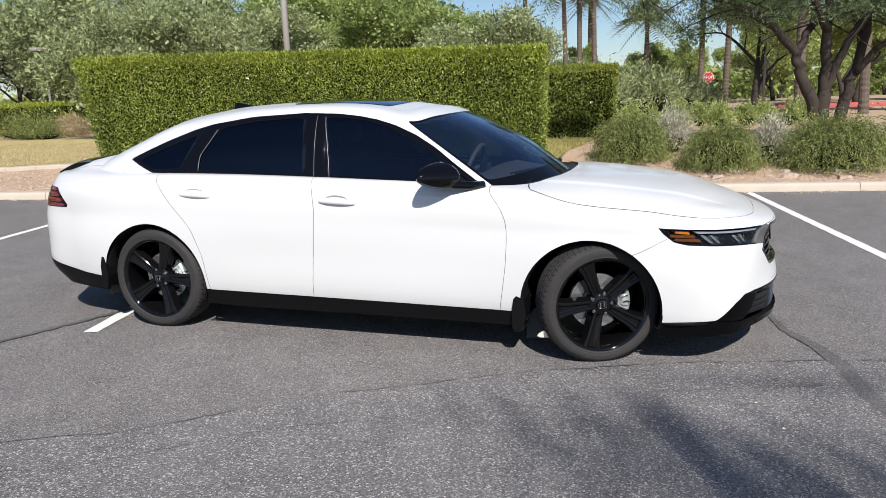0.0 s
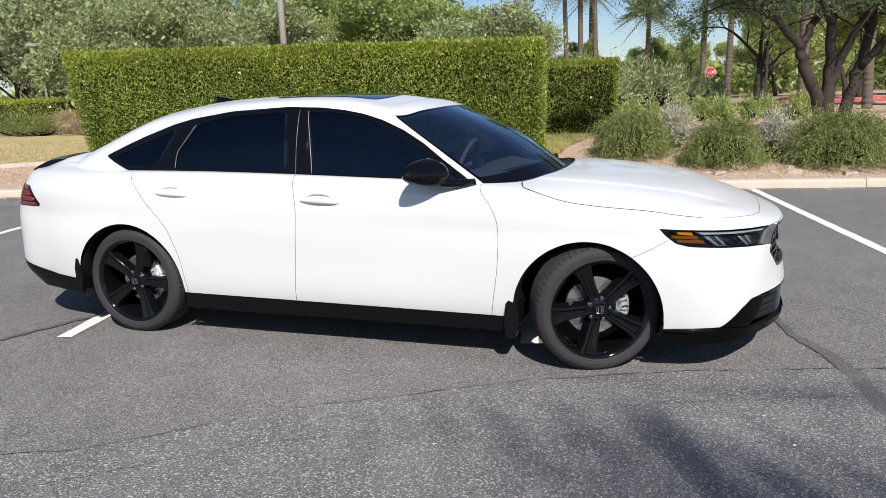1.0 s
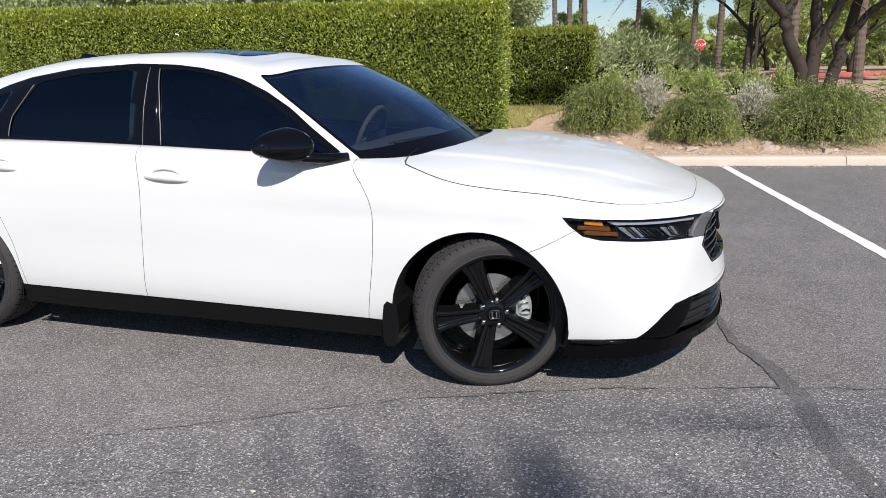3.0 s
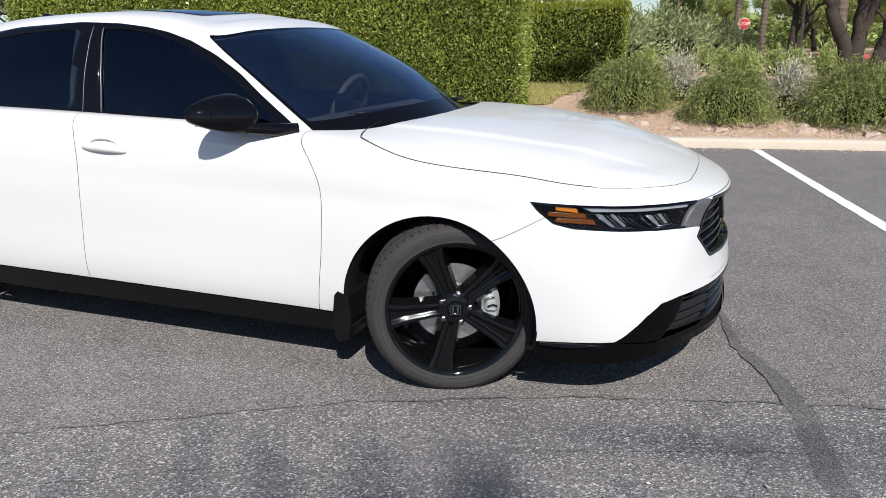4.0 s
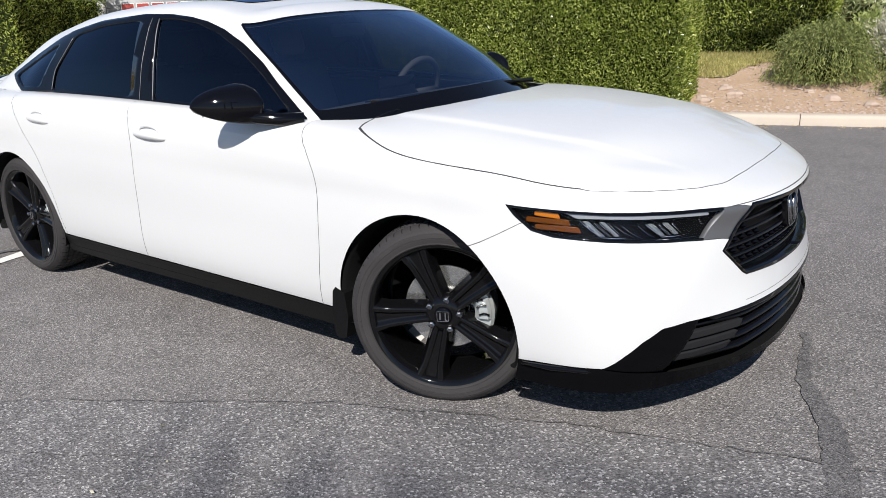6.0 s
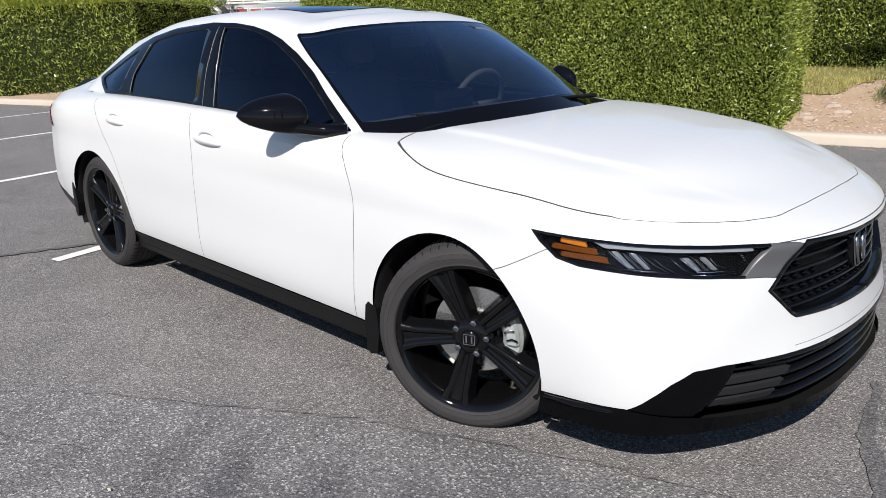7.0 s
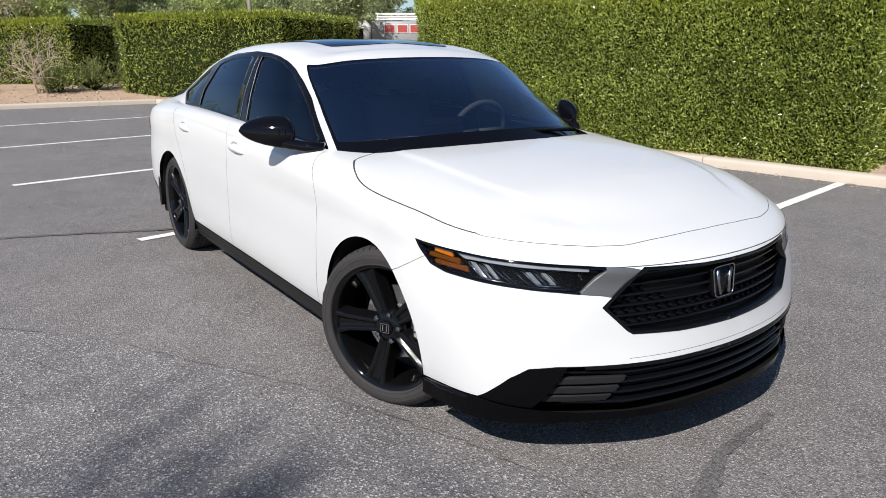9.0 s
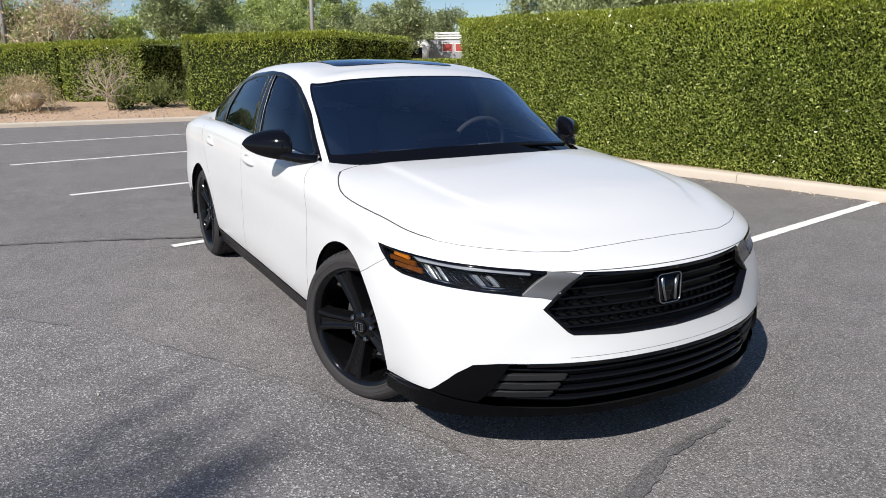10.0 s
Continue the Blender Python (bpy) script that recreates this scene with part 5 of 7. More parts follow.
def poly_dist(x, z, poly):
    """Signed distance to a closed outline; negative within."""
    poly = np.asarray(poly, float)
    d = np.full(len(x), 1e9)
    inside = np.zeros(len(x), bool)
    for (x0, z0), (x1, z1) in zip(poly, np.roll(poly, -1, 0)):
        ex, ez = x1 - x0, z1 - z0
        t = np.clip(((x - x0) * ex + (z - z0) * ez) / (ex * ex + ez * ez + 1e-12), 0, 1)
        d = np.minimum(d, np.hypot(x - x0 - t * ex, z - z0 - t * ez))
        cross = ((z0 > z) != (z1 > z)) & (x < (x1 - x0) * (z - z0) / (z1 - z0 + 1e-12) + x0)
        inside ^= cross
    return np.where(inside, -d, d)


def rounded(poly, r=0.03, n=5):
    """An outline with its corners rounded by about r."""
    poly = [np.array(p, float) for p in poly]
    out = []
    for a, b, c in zip(poly[-1:] + poly[:-1], poly, poly[1:] + poly[:1]):
        la, lc = np.linalg.norm(a - b), np.linalg.norm(c - b)
        p, q = b + (a - b) * min(r / la, 0.45), b + (c - b) * min(r / lc, 0.45)
        for k in range(n + 1):
            t = k / n
            out.append((1 - t) ** 2 * p + 2 * t * (1 - t) * b + t * t * q)
    return out


GRILLE = [(-0.1, 0.700), (0.15, 0.701), (0.392, 0.709), (0.530, 0.581), (0.440, 0.485), (0.25, 0.472), (-0.1, 0.466)]
LAMP = [(1.752, 0.757), (1.81, 0.752), (1.89, 0.746), (1.965, 0.741), (2.03, 0.736), (2.14, 0.730), (2.24, 0.721), (2.325, 0.709), (2.36, 0.69), (2.36, 0.62), (2.318, 0.606), (2.29, 0.620), (2.22, 0.635), (2.14, 0.645), (2.03, 0.653), (1.90, 0.664), (1.833, 0.681), (1.78, 0.724)]
def cowl_x(y):
    """Where the bonnet ends ahead of the windscreen."""
    return np.interp(np.abs(y), [0, 0.2, 0.4, 0.57, 0.65, 0.70, 0.76, 0.80], [1.205, 1.20, 1.17, 1.10, 1.035, 0.975, 0.87, 0.78])


GAP = 0.0013
HUB_Z, R_TYRE = 0.332, 0.335
DOOR_F = [(-0.272, 0.20), (-0.268, 0.285), (-0.238, 0.60), (-0.222, 0.82), (-0.245, 0.985), (-0.25, 1.10), (0.86, 1.10), (0.82, 0.945), (0.90, 0.865), (0.943, 0.78), (0.95, 0.68), (0.942, 0.52), (0.925, 0.40), (0.895, 0.20)]
DOOR_R = [(-0.272, 0.20), (-0.268, 0.285), (-0.238, 0.60), (-0.222, 0.82), (-0.245, 0.985), (-0.25, 1.10), (-1.40, 1.10), (-1.36, 1.00), (-1.24, 0.84), (-1.10, 0.69), (-1.03, 0.50), (-1.0, 0.20)]
GLASSHOUSE = [(0.80, 0.940), (0.45, 0.962), (-0.25, 0.990), (-1.10, 1.015), (-1.46, 1.018), (-1.58, 1.060), (-1.684, 1.102), (-1.55, 1.160), (-1.40, 1.219), (-1.20, 1.285), (-1.05, 1.321), (-0.75, 1.362), (-0.37, 1.379), (-0.15, 1.370), (-0.01, 1.354), (0.11, 1.331), (0.235, 1.294), (0.36, 1.240), (0.48, 1.168), (0.595, 1.083)]
WIN_F = [(0.70, 0.972), (0.45, 0.985), (-0.168, 1.012), (-0.20, 1.20), (-0.235, 1.352), (-0.10, 1.348), (0.05, 1.326), (0.20, 1.280), (0.36, 1.205), (0.52, 1.105)]
WIN_R = [(-0.34, 1.016), (-0.355, 1.20), (-0.378, 1.353), (-0.70, 1.337), (-0.98, 1.298), (-1.06, 1.18), (-1.10, 1.12), (-1.105, 1.038)]
WIN_Q = [(-1.245, 1.042), (-1.455, 1.042), (-1.55, 1.075), (-1.60, 1.098), (-1.42, 1.168), (-1.25, 1.226), (-1.145, 1.258)]


def islands(acc):
    """Splits a mesh into its connected pieces."""
    root = list(range(len(acc.v)))

    def top(i):
        while root[i] != i:
            root[i] = root[root[i]]
            i = root[i]
        return i
    for f in acc.f:
        for i in f[1:]:
            root[top(i)] = top(f[0])
    groups = {}
    for f in acc.f:
        groups.setdefault(top(f[0]), []).append(f)
    out = []
    for faces in groups.values():
        if len(faces) < 4:
            continue
        used = sorted({i for f in faces for i in f})
        at = {i: k for k, i in enumerate(used)}
        out.append(Acc().add([acc.v[i] for i in used], [tuple(at[i] for i in f) for f in faces]))
    return out


def make_car():
    car = thing("car", "white four-door sedan with black wheels and tinted windows on asphalt", "car", pose(-1.415, 0, 0, 0, math.degrees(math.atan(0.0085)), 0) @ pose(1.415, 0, 0))
    body, vk, uk = skin_of(BODY_LINES, 20, 15)
    seams = []
    deck = Surf(body, 0, 1, lambda p: (p[:, 0] < -1.7) & (p[:, 2] > 0.95))
    nose_fine = skin_of(BODY_LINES, 40, 34, lambda p: (p[:, 0] > 1.9) & (p[:, 2] < 0.45))[0]

    def xz(poly, skin):
        return skin.by(lambda p, w: poly_dist(p[:, 0], p[:, 2], poly))

    def panel(fn, skin):
        """Cut a panel out; its rim becomes a dark gap. Returns the panel and the rest."""
        inner, rest = skin.by(lambda p, w: fn(p, w) + GAP)
        band, outer = rest.by(lambda p, w: fn(p, w) - GAP)
        seams.append(band)
        return inner, outer

    # arch openings
    arch_r, body = body.by(lambda p, w: np.where(p[:, 2] < 0.80, np.hypot(p[:, 0] + 1.424, p[:, 2] - 0.314) - 0.390, 1))
    arch_f, body = body.by(lambda p, w: np.where(p[:, 2] < 0.80, np.hypot(p[:, 0] - 1.405, p[:, 2] - 0.299) - 0.383, 1))
    # dark lower edge: sills, rear valance, front lip
    def sill_line(p, w):
        x = p[:, 0]
        z = np.interp(x, [-2.6, -2.35, -2.0, -1.75, -1.0, 0.9, 1.2, 1.79, 2.05, 2.30, 2.6], [0.43, 0.42, 0.352, 0.32, 0.282, 0.260, 0.250, 0.243, 0.258, 0.22, 0.21])
        return p[:, 2] - z
    low, body = body.by(sill_line)
    sill, ends = low.by(lambda p, w: np.abs(p[:, 0]) - 1.4)
    lip, valance = ends.by(lambda p, w: -p[:, 0])
    # lower intake in the nose: follows a line that climbs from the lip to the intake's top
    def intake_line(p, w):
        y = p[:, 1]
        top = np.interp(y, [0, 0.3, 0.5, 0.68, 0.755, 0.80, 0.83, 0.855, 0.9], [0.386, 0.388, 0.391, 0.394, 0.386, 0.347, 0.302, 0.255, 0.20])
        return np.where(p[:, 0] > 1.95, p[:, 2] - top, 1)
    body = body.by(intake_line)[1]
    intake = nose_fine.by(sill_line)[1].by(intake_line)[0]
    # headlamp and grille, in front view
    grille_outline = GRILLE
    def front_poly(poly, margin=0.0):
        return lambda p, w: np.where(p[:, 0] > 1.6, poly_dist(p[:, 1], p[:, 2], poly) + margin, 1)
    grille_in, body = body.by(front_poly(grille_outline))
    lamp_cut = lambda p, w: np.where(p[:, 1] > 0.35, poly_dist(p[:, 0], p[:, 2], LAMP), 1)
    body = body.by(lamp_cut)[1]
    fine, _, _ = skin_of(BODY_LINES, 56, 40, lambda p: (p[:, 0] > 1.72) & (p[:, 0] < 2.40) & (p[:, 2] > 0.58) & (p[:, 2] < 0.79) & (p[:, 1] > 0.30))
    fine = fine.by(front_poly(grille_outline))[1]
    lamp_in = fine.by(lamp_cut)[0]
    trim_outline = [(0.30, 0.80), (0.504, 0.80), (0.510, 0.704), (0.592, 0.632), (0.598, 0.614), (0.30, 0.600)]
    trim_in, lamp_in = lamp_in.by(front_poly(trim_outline))
    # tail lamps
    tail, body = body.by(lambda p, w: np.where(p[:, 0] < -1.9, poly_dist(p[:, 0], p[:, 2], rounded([(-2.9, 0.945), (-2.20, 0.925), (-2.075, 0.797), (-2.9, 0.785)], 0.02)), 1))
    # bonnet
    def bonnet_line(p, w):
        side = np.mean([np.interp(p[:, 0] + d, BONNET_X, BONNET_Z) for d in (-0.06, -0.03, 0, 0.03, 0.06)], 0) - p[:, 2]
        side = np.where(p[:, 0] > 1.95, side - (p[:, 0] - 1.95) * 0.6, side)
        front = p[:, 0] - np.interp(p[:, 1], BONNET_NOSE_Y, BONNET_NOSE_X)
        return np.maximum(side, front)
    bonnet, body = panel(bonnet_line, body)
    cowl = lambda p, w: p[:, 0] - cowl_x(p[:, 1])
    bonnet = bonnet.by(lambda p, w: -cowl(p, w))[0]
    # doors
    door_f, body = panel(lambda p, w: np.where(p[:, 1] > 0.6, poly_dist(p[:, 0], p[:, 2], rounded(DOOR_F, 0.05)), 1), body)
    door_r, body = panel(lambda p, w: np.where(p[:, 1] > 0.6, poly_dist(p[:, 0], p[:, 2], rounded(DOOR_R, 0.06)), 1), body)
    door_f = door_f.by(lambda p, w: np.maximum(p[:, 1] - 0.785, 0.93 - p[:, 2]))[1]
    door_r = door_r.by(lambda p, w: np.maximum(p[:, 1] - 0.775, 0.93 - p[:, 2]))[1]
    # bumper seam from the arch to the headlamp
    bumper, body = panel(lambda p, w: np.where(p[:, 0] > 1.5, p[:, 2] - np.interp(p[:, 0], [1.5, 1.665, 1.726, 1.805, 1.9, 2.6], [0.56, 0.628, 0.660, 0.704, 0.712, 0.712]), 1), body)
    # boot lid
    boot, body = panel(lambda p, w: np.where((p[:, 2] > 0.80), np.maximum(np.abs(p[:, 1]) - 0.62, np.maximum(p[:, 0] + 2.0, 0.82 - p[:, 2])), 1), body)
    under, body = body.by(lambda p, w: np.maximum(np.maximum(np.maximum(-1.70 - p[:, 0], cowl(p, w)), p[:, 1] - 0.775), 0.9 - p[:, 2]))

    fender, rest = body.by(lambda p, w: 0.3 - p[:, 0])
    for s in (-1, 1):
        part("fender", fender.acc(s), CAR_WHITE, car)
        part("quarter_panel", rest.acc(s), CAR_WHITE, car)
    part("bumper", bumper.acc(both=True), CAR_WHITE, car)
    part("bonnet", bonnet.acc(both=True), CAR_WHITE, car)
    part("boot_lid", boot.acc(both=True), CAR_WHITE, car)
    bump_at = Surf(bumper, 1, 2, lambda p: (p[:, 0] > 2.0) & (p[:, 2] < 0.52))
    for s in (-1, 1):
        acc = Acc()
        acc.tube([bump_at(y, float(np.interp(y, [0, 0.3, 0.5, 0.68], [0.404, 0.405, 0.407, 0.408])), -0.0006, s) for y in np.linspace(0, 0.45, 18)], 0.0011, 5)
        part("bumper_groove", acc, SEAM, car)
    for band in seams:
        for s in (-1, 1):
            for piece in islands(band.acc(s, offset=-0.0008)):
                part("panel_gap", piece, SEAM, car)
    # the lip leans out towards its lower edge, with a rolled rim below
    lip_acc = lip.acc(both=True, offset=0.003)
    lip_n = lip.acc(both=True, offset=1.003)
    lip_acc.v = [tuple(np.array(p) + (np.array(q) - np.array(p)) * [1, 1, 0] * 0.008 * min(1.0, max(0.0, (0.255 - p[2]) / 0.075)) ** 0.8) for p, q in zip(lip_acc.v, lip_n.v)]
    part("lip", lip_acc, LIP_BLACK, car, "gloss black front lip")
    for s in (-1, 1):
        acc = Acc()
        side_pts = [(1.80, 0.905, 0.238), (1.90, 0.895, 0.240), (2.00, 0.868, 0.243), (2.09, 0.832, 0.244)]
        run = [(x, y * s, z) for x, y, z in side_pts]
        acc.tube(run, [0.006, 0.009, 0.009, 0.004], 8)
        part("lip_edge", acc, GLOSS_BLACK, car)
    # dark returns that close the lip ahead of the front wheels
    for s in (-1, 1):
        acc = Acc()
        acc.box((1.79, 0.50 if s > 0 else -0.845, 0.166), (1.90, 0.845 if s > 0 else -0.50, 0.30))
        part("lip_return", acc, LINER, car, smooth=False)
    part("valance", valance.acc(both=True, offset=0.003), SATIN_BLACK, car, "black rear valance")

    # cabin
    cab, gvk, guk = skin_of(CABIN_LINES, 16, 14)
    fine_cab, _, _ = skin_of(CABIN_LINES, 70, 30, lambda p: (p[:, 1] > 0.45) & (p[:, 0] > -1.2) & (p[:, 0] < -0.1))
    glass_at = Surf(fine_cab, 0, 2)
    dlo, cab = cab.by(lambda p, w: np.where(p[:, 1] > 0.45, poly_dist(p[:, 0], p[:, 2], GLASSHOUSE), 1))
    roof_v = gvk[2] - 0.035
    ws_edge = lambda v: guk[7] + 0.03 - 0.085 * np.clip((v - gvk[0]) / (roof_v - gvk[0]), 0, 1)
    front, cab = cab.by(lambda p, w: np.maximum(ws_edge(w[:, 1]) - w[:, 0], w[:, 1] - roof_v))
    rear_u = guk[1] + 0.45 * (guk[2] - guk[1])
    back, cab = cab.by(lambda p, w: np.maximum(w[:, 0] - rear_u, w[:, 1] - (gvk[2] - 0.02)))
    sunroof, cab = cab.by(lambda p, w: np.where(p[:, 2] > 1.3, poly_dist(p[:, 0], p[:, 1], rounded([(-0.60, -0.5), (-0.60, 0.40), (0.085, 0.40), (0.115, 0), (0.115, -0.5)], 0.06)), 1))
    part("roof", cab.acc(both=True), CAR_WHITE, car)
    part("headliner", cab.acc(both=True, offset=-0.014), CABIN, car, "dark headliner")
    glass_front, frit = front.by(lambda p, w: np.maximum(np.maximum(ws_edge(w[:, 1]) + 0.02 - w[:, 0], w[:, 1] - roof_v + 0.016), gvk[0] + 0.12 - w[:, 1]))
    ws = part("windscreen", glass_front.acc(both=True), FRONT_GLASS, car, "lightly tinted windscreen")
    ws.visible_shadow = False
    part("windscreen_frit", frit.acc(both=True, offset=0.001), GLOSS_BLACK, ws)
    part("frit_back", frit.acc(both=True, offset=-0.013), CABIN, ws)
    glass_back, frit2 = back.by(lambda p, w: np.maximum(w[:, 0] - rear_u + 0.03, w[:, 1] - (gvk[2] - 0.05)))
    rw = part("rear_window", glass_back.acc(both=True), SIDE_GLASS, car, "dark tinted rear window")
    part("rear_window_frit", frit2.acc(both=True), GLOSS_BLACK, rw)
    part("sunroof", sunroof.acc(both=True, offset=0.004), SIDE_GLASS, car, "dark glass sunroof panel")
    part("sunroof_blind", sunroof.acc(both=True, offset=-0.02), CABIN, car)

    for s, side in ((-1, "right"), (1, "left")):
        doors = {}
        for nm, skin in (("front", door_f), ("rear", door_r)):
            doors[nm] = part("door", skin.acc(s), CAR_WHITE, car)
            part("door_trim", skin.by(lambda p, w: 0.5 - p[:, 2])[0].acc(s, offset=-0.03), CABIN, doors[nm])
        g = dlo
        for nm, poly in (("front", WIN_F), ("rear", WIN_R), ("quarter", WIN_Q)):
            pane, g = xz(rounded(poly, 0.02), g)
            part("window", pane.acc(s, offset=-0.002), DOOR_GLASS if nm == "front" else SIDE_GLASS, doors.get(nm, car), "dark tinted side glass")
        part("window_surround", thick(g, s, 0.003, 0.022), GLOSS_BLACK, car, "gloss black pillar and window trim")
        # thin bright strips at the edges of the door glass
        for pts, r in (([(-0.160, 1.004), (-0.172, 1.10), (-0.192, 1.20), (-0.212, 1.28), (-0.228, 1.352)], 0.0030), ([(-1.100, 1.032), (-1.100, 1.09), (-1.094, 1.13), (-1.050, 1.20), (-1.0, 1.285)], 0.0028), ([(-0.262, 1.0), (-0.268, 1.10), (-0.275, 1.20), (-0.280, 1.28), (-0.285, 1.358)], 0.0018)):
            acc = Acc()
            line = []
            for (xa, za), (xb, zb) in zip(pts, pts[1:]):
                line += [glass_at(xa + (xb - xa) * k / 5, za + (zb - za) * k / 5, 0.0045, s) for k in range(5)]
            acc.tube(line + [glass_at(pts[-1][0], pts[-1][1], 0.0045, s)], r, 6)
            part("glass_seal", acc, SATIN_GREY, car)
        part("sill", sill.acc(s, offset=0.006), SATIN_BLACK, car, "satin black side skirt")
        lamp = part("tail_lamp", tail.acc(s, offset=0.002), GLOSS_BLACK, car, "dark red wraparound tail lamp")
        for z0, z1 in ((0.90, 0.925), (0.865, 0.892), (0.83, 0.857), (0.80, 0.822)):
            bar = Skin(list(tail.p), list(tail.n), list(tail.uv), tail.f).by(lambda p, w: np.maximum(np.maximum(z0 - p[:, 2], p[:, 2] - z1), p[:, 0] + 2.10 + 0.115 * (p[:, 2] - 0.79) / 0.13))[0]
            if bar.f:
                part("lens_bar", thick(bar, s, 0.006, 0.006), RED_LENS, lamp)
        make_headlamp(car, s, lamp_in, trim_in)
        make_handles(doors, s)
        make_mirror(car, s)
        make_arch(car, s)
        make_flaps(car, s)
    make_front(car, grille_in, intake)
    make_top(car, deck)
    make_interior(car)
    for x, rot in ((-1.415, -1), (1.435, 40.5)):
        for s in (-1, 1):
            turn = (STEER if x > 0 else 0.0)
            make_wheel(car, pose(x, 0.795 * s, HUB_Z if x < 0 else 0.318, 0, 0, (0 if s < 0 else 180) + turn), rot)
    # floor pan
    acc = Acc()
    acc.box((-2.2, -0.62, 0.19), (2.2, 0.62, 0.25), bevel=0.02).box((-1.0, -0.885, 0.195), (1.0, 0.885, 0.25), bevel=0.02)
    part("floor_pan", acc, LINER, car)
    # flat tray that closes the nose from below
    low_edge = net(BODY_LINES, 14, 10)[0][0]
    for name, keep_x in (("under_tray", low_edge[:, 0] > 1.80), ("rear_tray", low_edge[:, 0] < -1.80)):
        row = [tuple(p) for p in low_edge[keep_x]]
        if name == "rear_tray":
            row = row[::-1]
        rim_pts = row + [(x, -y, z) for x, y, z in row[::-1] if y > 1e-4]
        if name == "under_tray":
            wide = []
            for i, (x, y, z) in enumerate(rim_pts):
                a, b = rim_pts[max(0, i - 1)], rim_pts[min(len(rim_pts) - 1, i + 1)]
                out = Vector((b[1] - a[1], a[0] - b[0], 0)).normalized()
                if out.dot(Vector((x - 1.2, y, 0))) < 0:
                    out = -out
                wide.append((x + 0.009 * out.x, y + 0.009 * out.y, z))
            rim_pts = wide
        n = len(rim_pts)
        tray = Acc()
        tray.add([(x, y, z + 0.010) for x, y, z in rim_pts] + [(x, y, z + 0.002) for x, y, z in rim_pts], [tuple(range(n)), tuple(range(2 * n - 1, n - 1, -1))] + [(i, n + i, n + (i + 1) % n, (i + 1) % n) for i in range(n)])
        part(name, tray, LINER, car, smooth=False)
    return car


STEER = 24.0


def make_headlamp(car, s, lamp_in, trim_in):
    lamp = part("headlamp", lamp_in.acc(s, offset=-0.026), LAMP_INSIDE, car, "slim black headlamp with amber marker")
    hold = lambda: Skin(list(lamp_in.p), list(lamp_in.n), list(lamp_in.uv), lamp_in.f)
    at = Surf(lamp_in, 1, 2)

    def piece(name, poly, mat, off, depth=0.012, label=""):
        inner, _ = hold().by(lambda p, w: poly_dist(p[:, 1], p[:, 2], poly))
        if inner.f:
            part(name, thick(inner, s, off, depth), mat, lamp, label)

    def stroke(pts, r, mat=CHROME, off=-0.012):
        acc = Acc()
        acc.tube([at(y, z, off, s) for y, z in pts], [r * (1 - 0.35 * k / (len(pts) - 1)) for k in range(len(pts))], 5)
        part("reflector_edge", acc, mat, lamp)

    piece("light_guide", [(0.562, 0.715), (0.560, 0.700), (0.60, 0.703), (0.655, 0.708), (0.74, 0.712), (0.80, 0.717), (0.822, 0.719), (0.846, 0.720), (0.858, 0.740), (0.82, 0.735), (0.70, 0.725)], LAMP_WHITE, -0.006, label="white daytime light guide")
    # side marker: one facet coloured as lit, over two steps coloured as shaded amber
    for k, (y0, y1) in enumerate(((0.865, 0.888), (0.856, 0.897), (0.847, 0.892))):
        z = 0.730 - 0.020 * k
        piece("amber_bar", [(y0, z - 0.0125), (y0, z + 0.0045), (y1, z + 0.0105), (y1 + 0.002, z - 0.003)], AMBER if k == 0 else SHADED_AMBER, -0.008 - 0.003 * k)
    # crystal reflectors under the light guide: slanted ribs over a bright foot
    for y0, w, z0, drop in ((0.842, 0.046, 0.712, 0.044), (0.736, 0.076, 0.697, 0.038)):
        f = lambda u, v: (y0 - w * u, z0 - 0.004 * u - drop * v)
        stroke([f(0.0, 0.0), f(0.18, 0.5), f(0.38, 1.0)], 0.0019)
        stroke([f(0.38, 1.0), f(0.8, 1.03), f(1.25, 1.0)], 0.0022)
        for k in range(6):
            u = 0.10 + 0.15 * k
            stroke([f(u, 0.08), f(u + 0.08 + 0.03 * (k % 2), 0.4), f(u + 0.26, 0.62 + 0.26 * ((k * 5) % 3) / 2)], 0.0011 if k % 2 else 0.0007, CHROME if k % 3 != 1 else CRYSTAL)
        piece("reflector", [f(0.05, 0.0), f(0.24, 0.0), f(0.58, 0.94), f(0.36, 0.92)], CRYSTAL, -0.017, 0.004)
        piece("reflector", [f(0.34, 0.05), f(0.46, 0.08), f(0.80, 0.96), f(0.66, 0.95)], SMOKE, -0.015, 0.004)
        piece("reflector", [f(0.56, 0.0), f(0.74, 0.0), f(1.10, 0.9), f(0.90, 0.92)], CRYSTAL, -0.019, 0.004)
    # smoked ribs between the two reflectors
    for y, z in ((0.795, 0.699), (0.782, 0.696), (0.752, 0.695)):
        stroke([(y, z), (y - 0.012, z - 0.020), (y - 0.030, z - 0.038)], 0.0010, DARK_CHROME)
    stroke([(0.835, 0.667), (0.80, 0.662), (0.765, 0.659)], 0.0011, DARK_CHROME)
    stroke([(0.72, 0.651), (0.66, 0.646), (0.61, 0.644)], 0.0012, DARK_CHROME)
    for y, z in ((0.588, 0.684), (0.584, 0.676), (0.592, 0.690), (0.735, 0.668), (0.672, 0.662)):
        acc = Acc()
        c = at(y, z, -0.010, s)
        acc.box(c - Vector((0.002, 0.003, 0.0012)), c + Vector((0.002, 0.003, 0.0012)))
        part("lamp_glint", acc, CHROME, lamp, smooth=False)
    edge = hold().by(lambda p, w: -poly_dist(p[:, 0], p[:, 2], LAMP) - 0.007)[0]
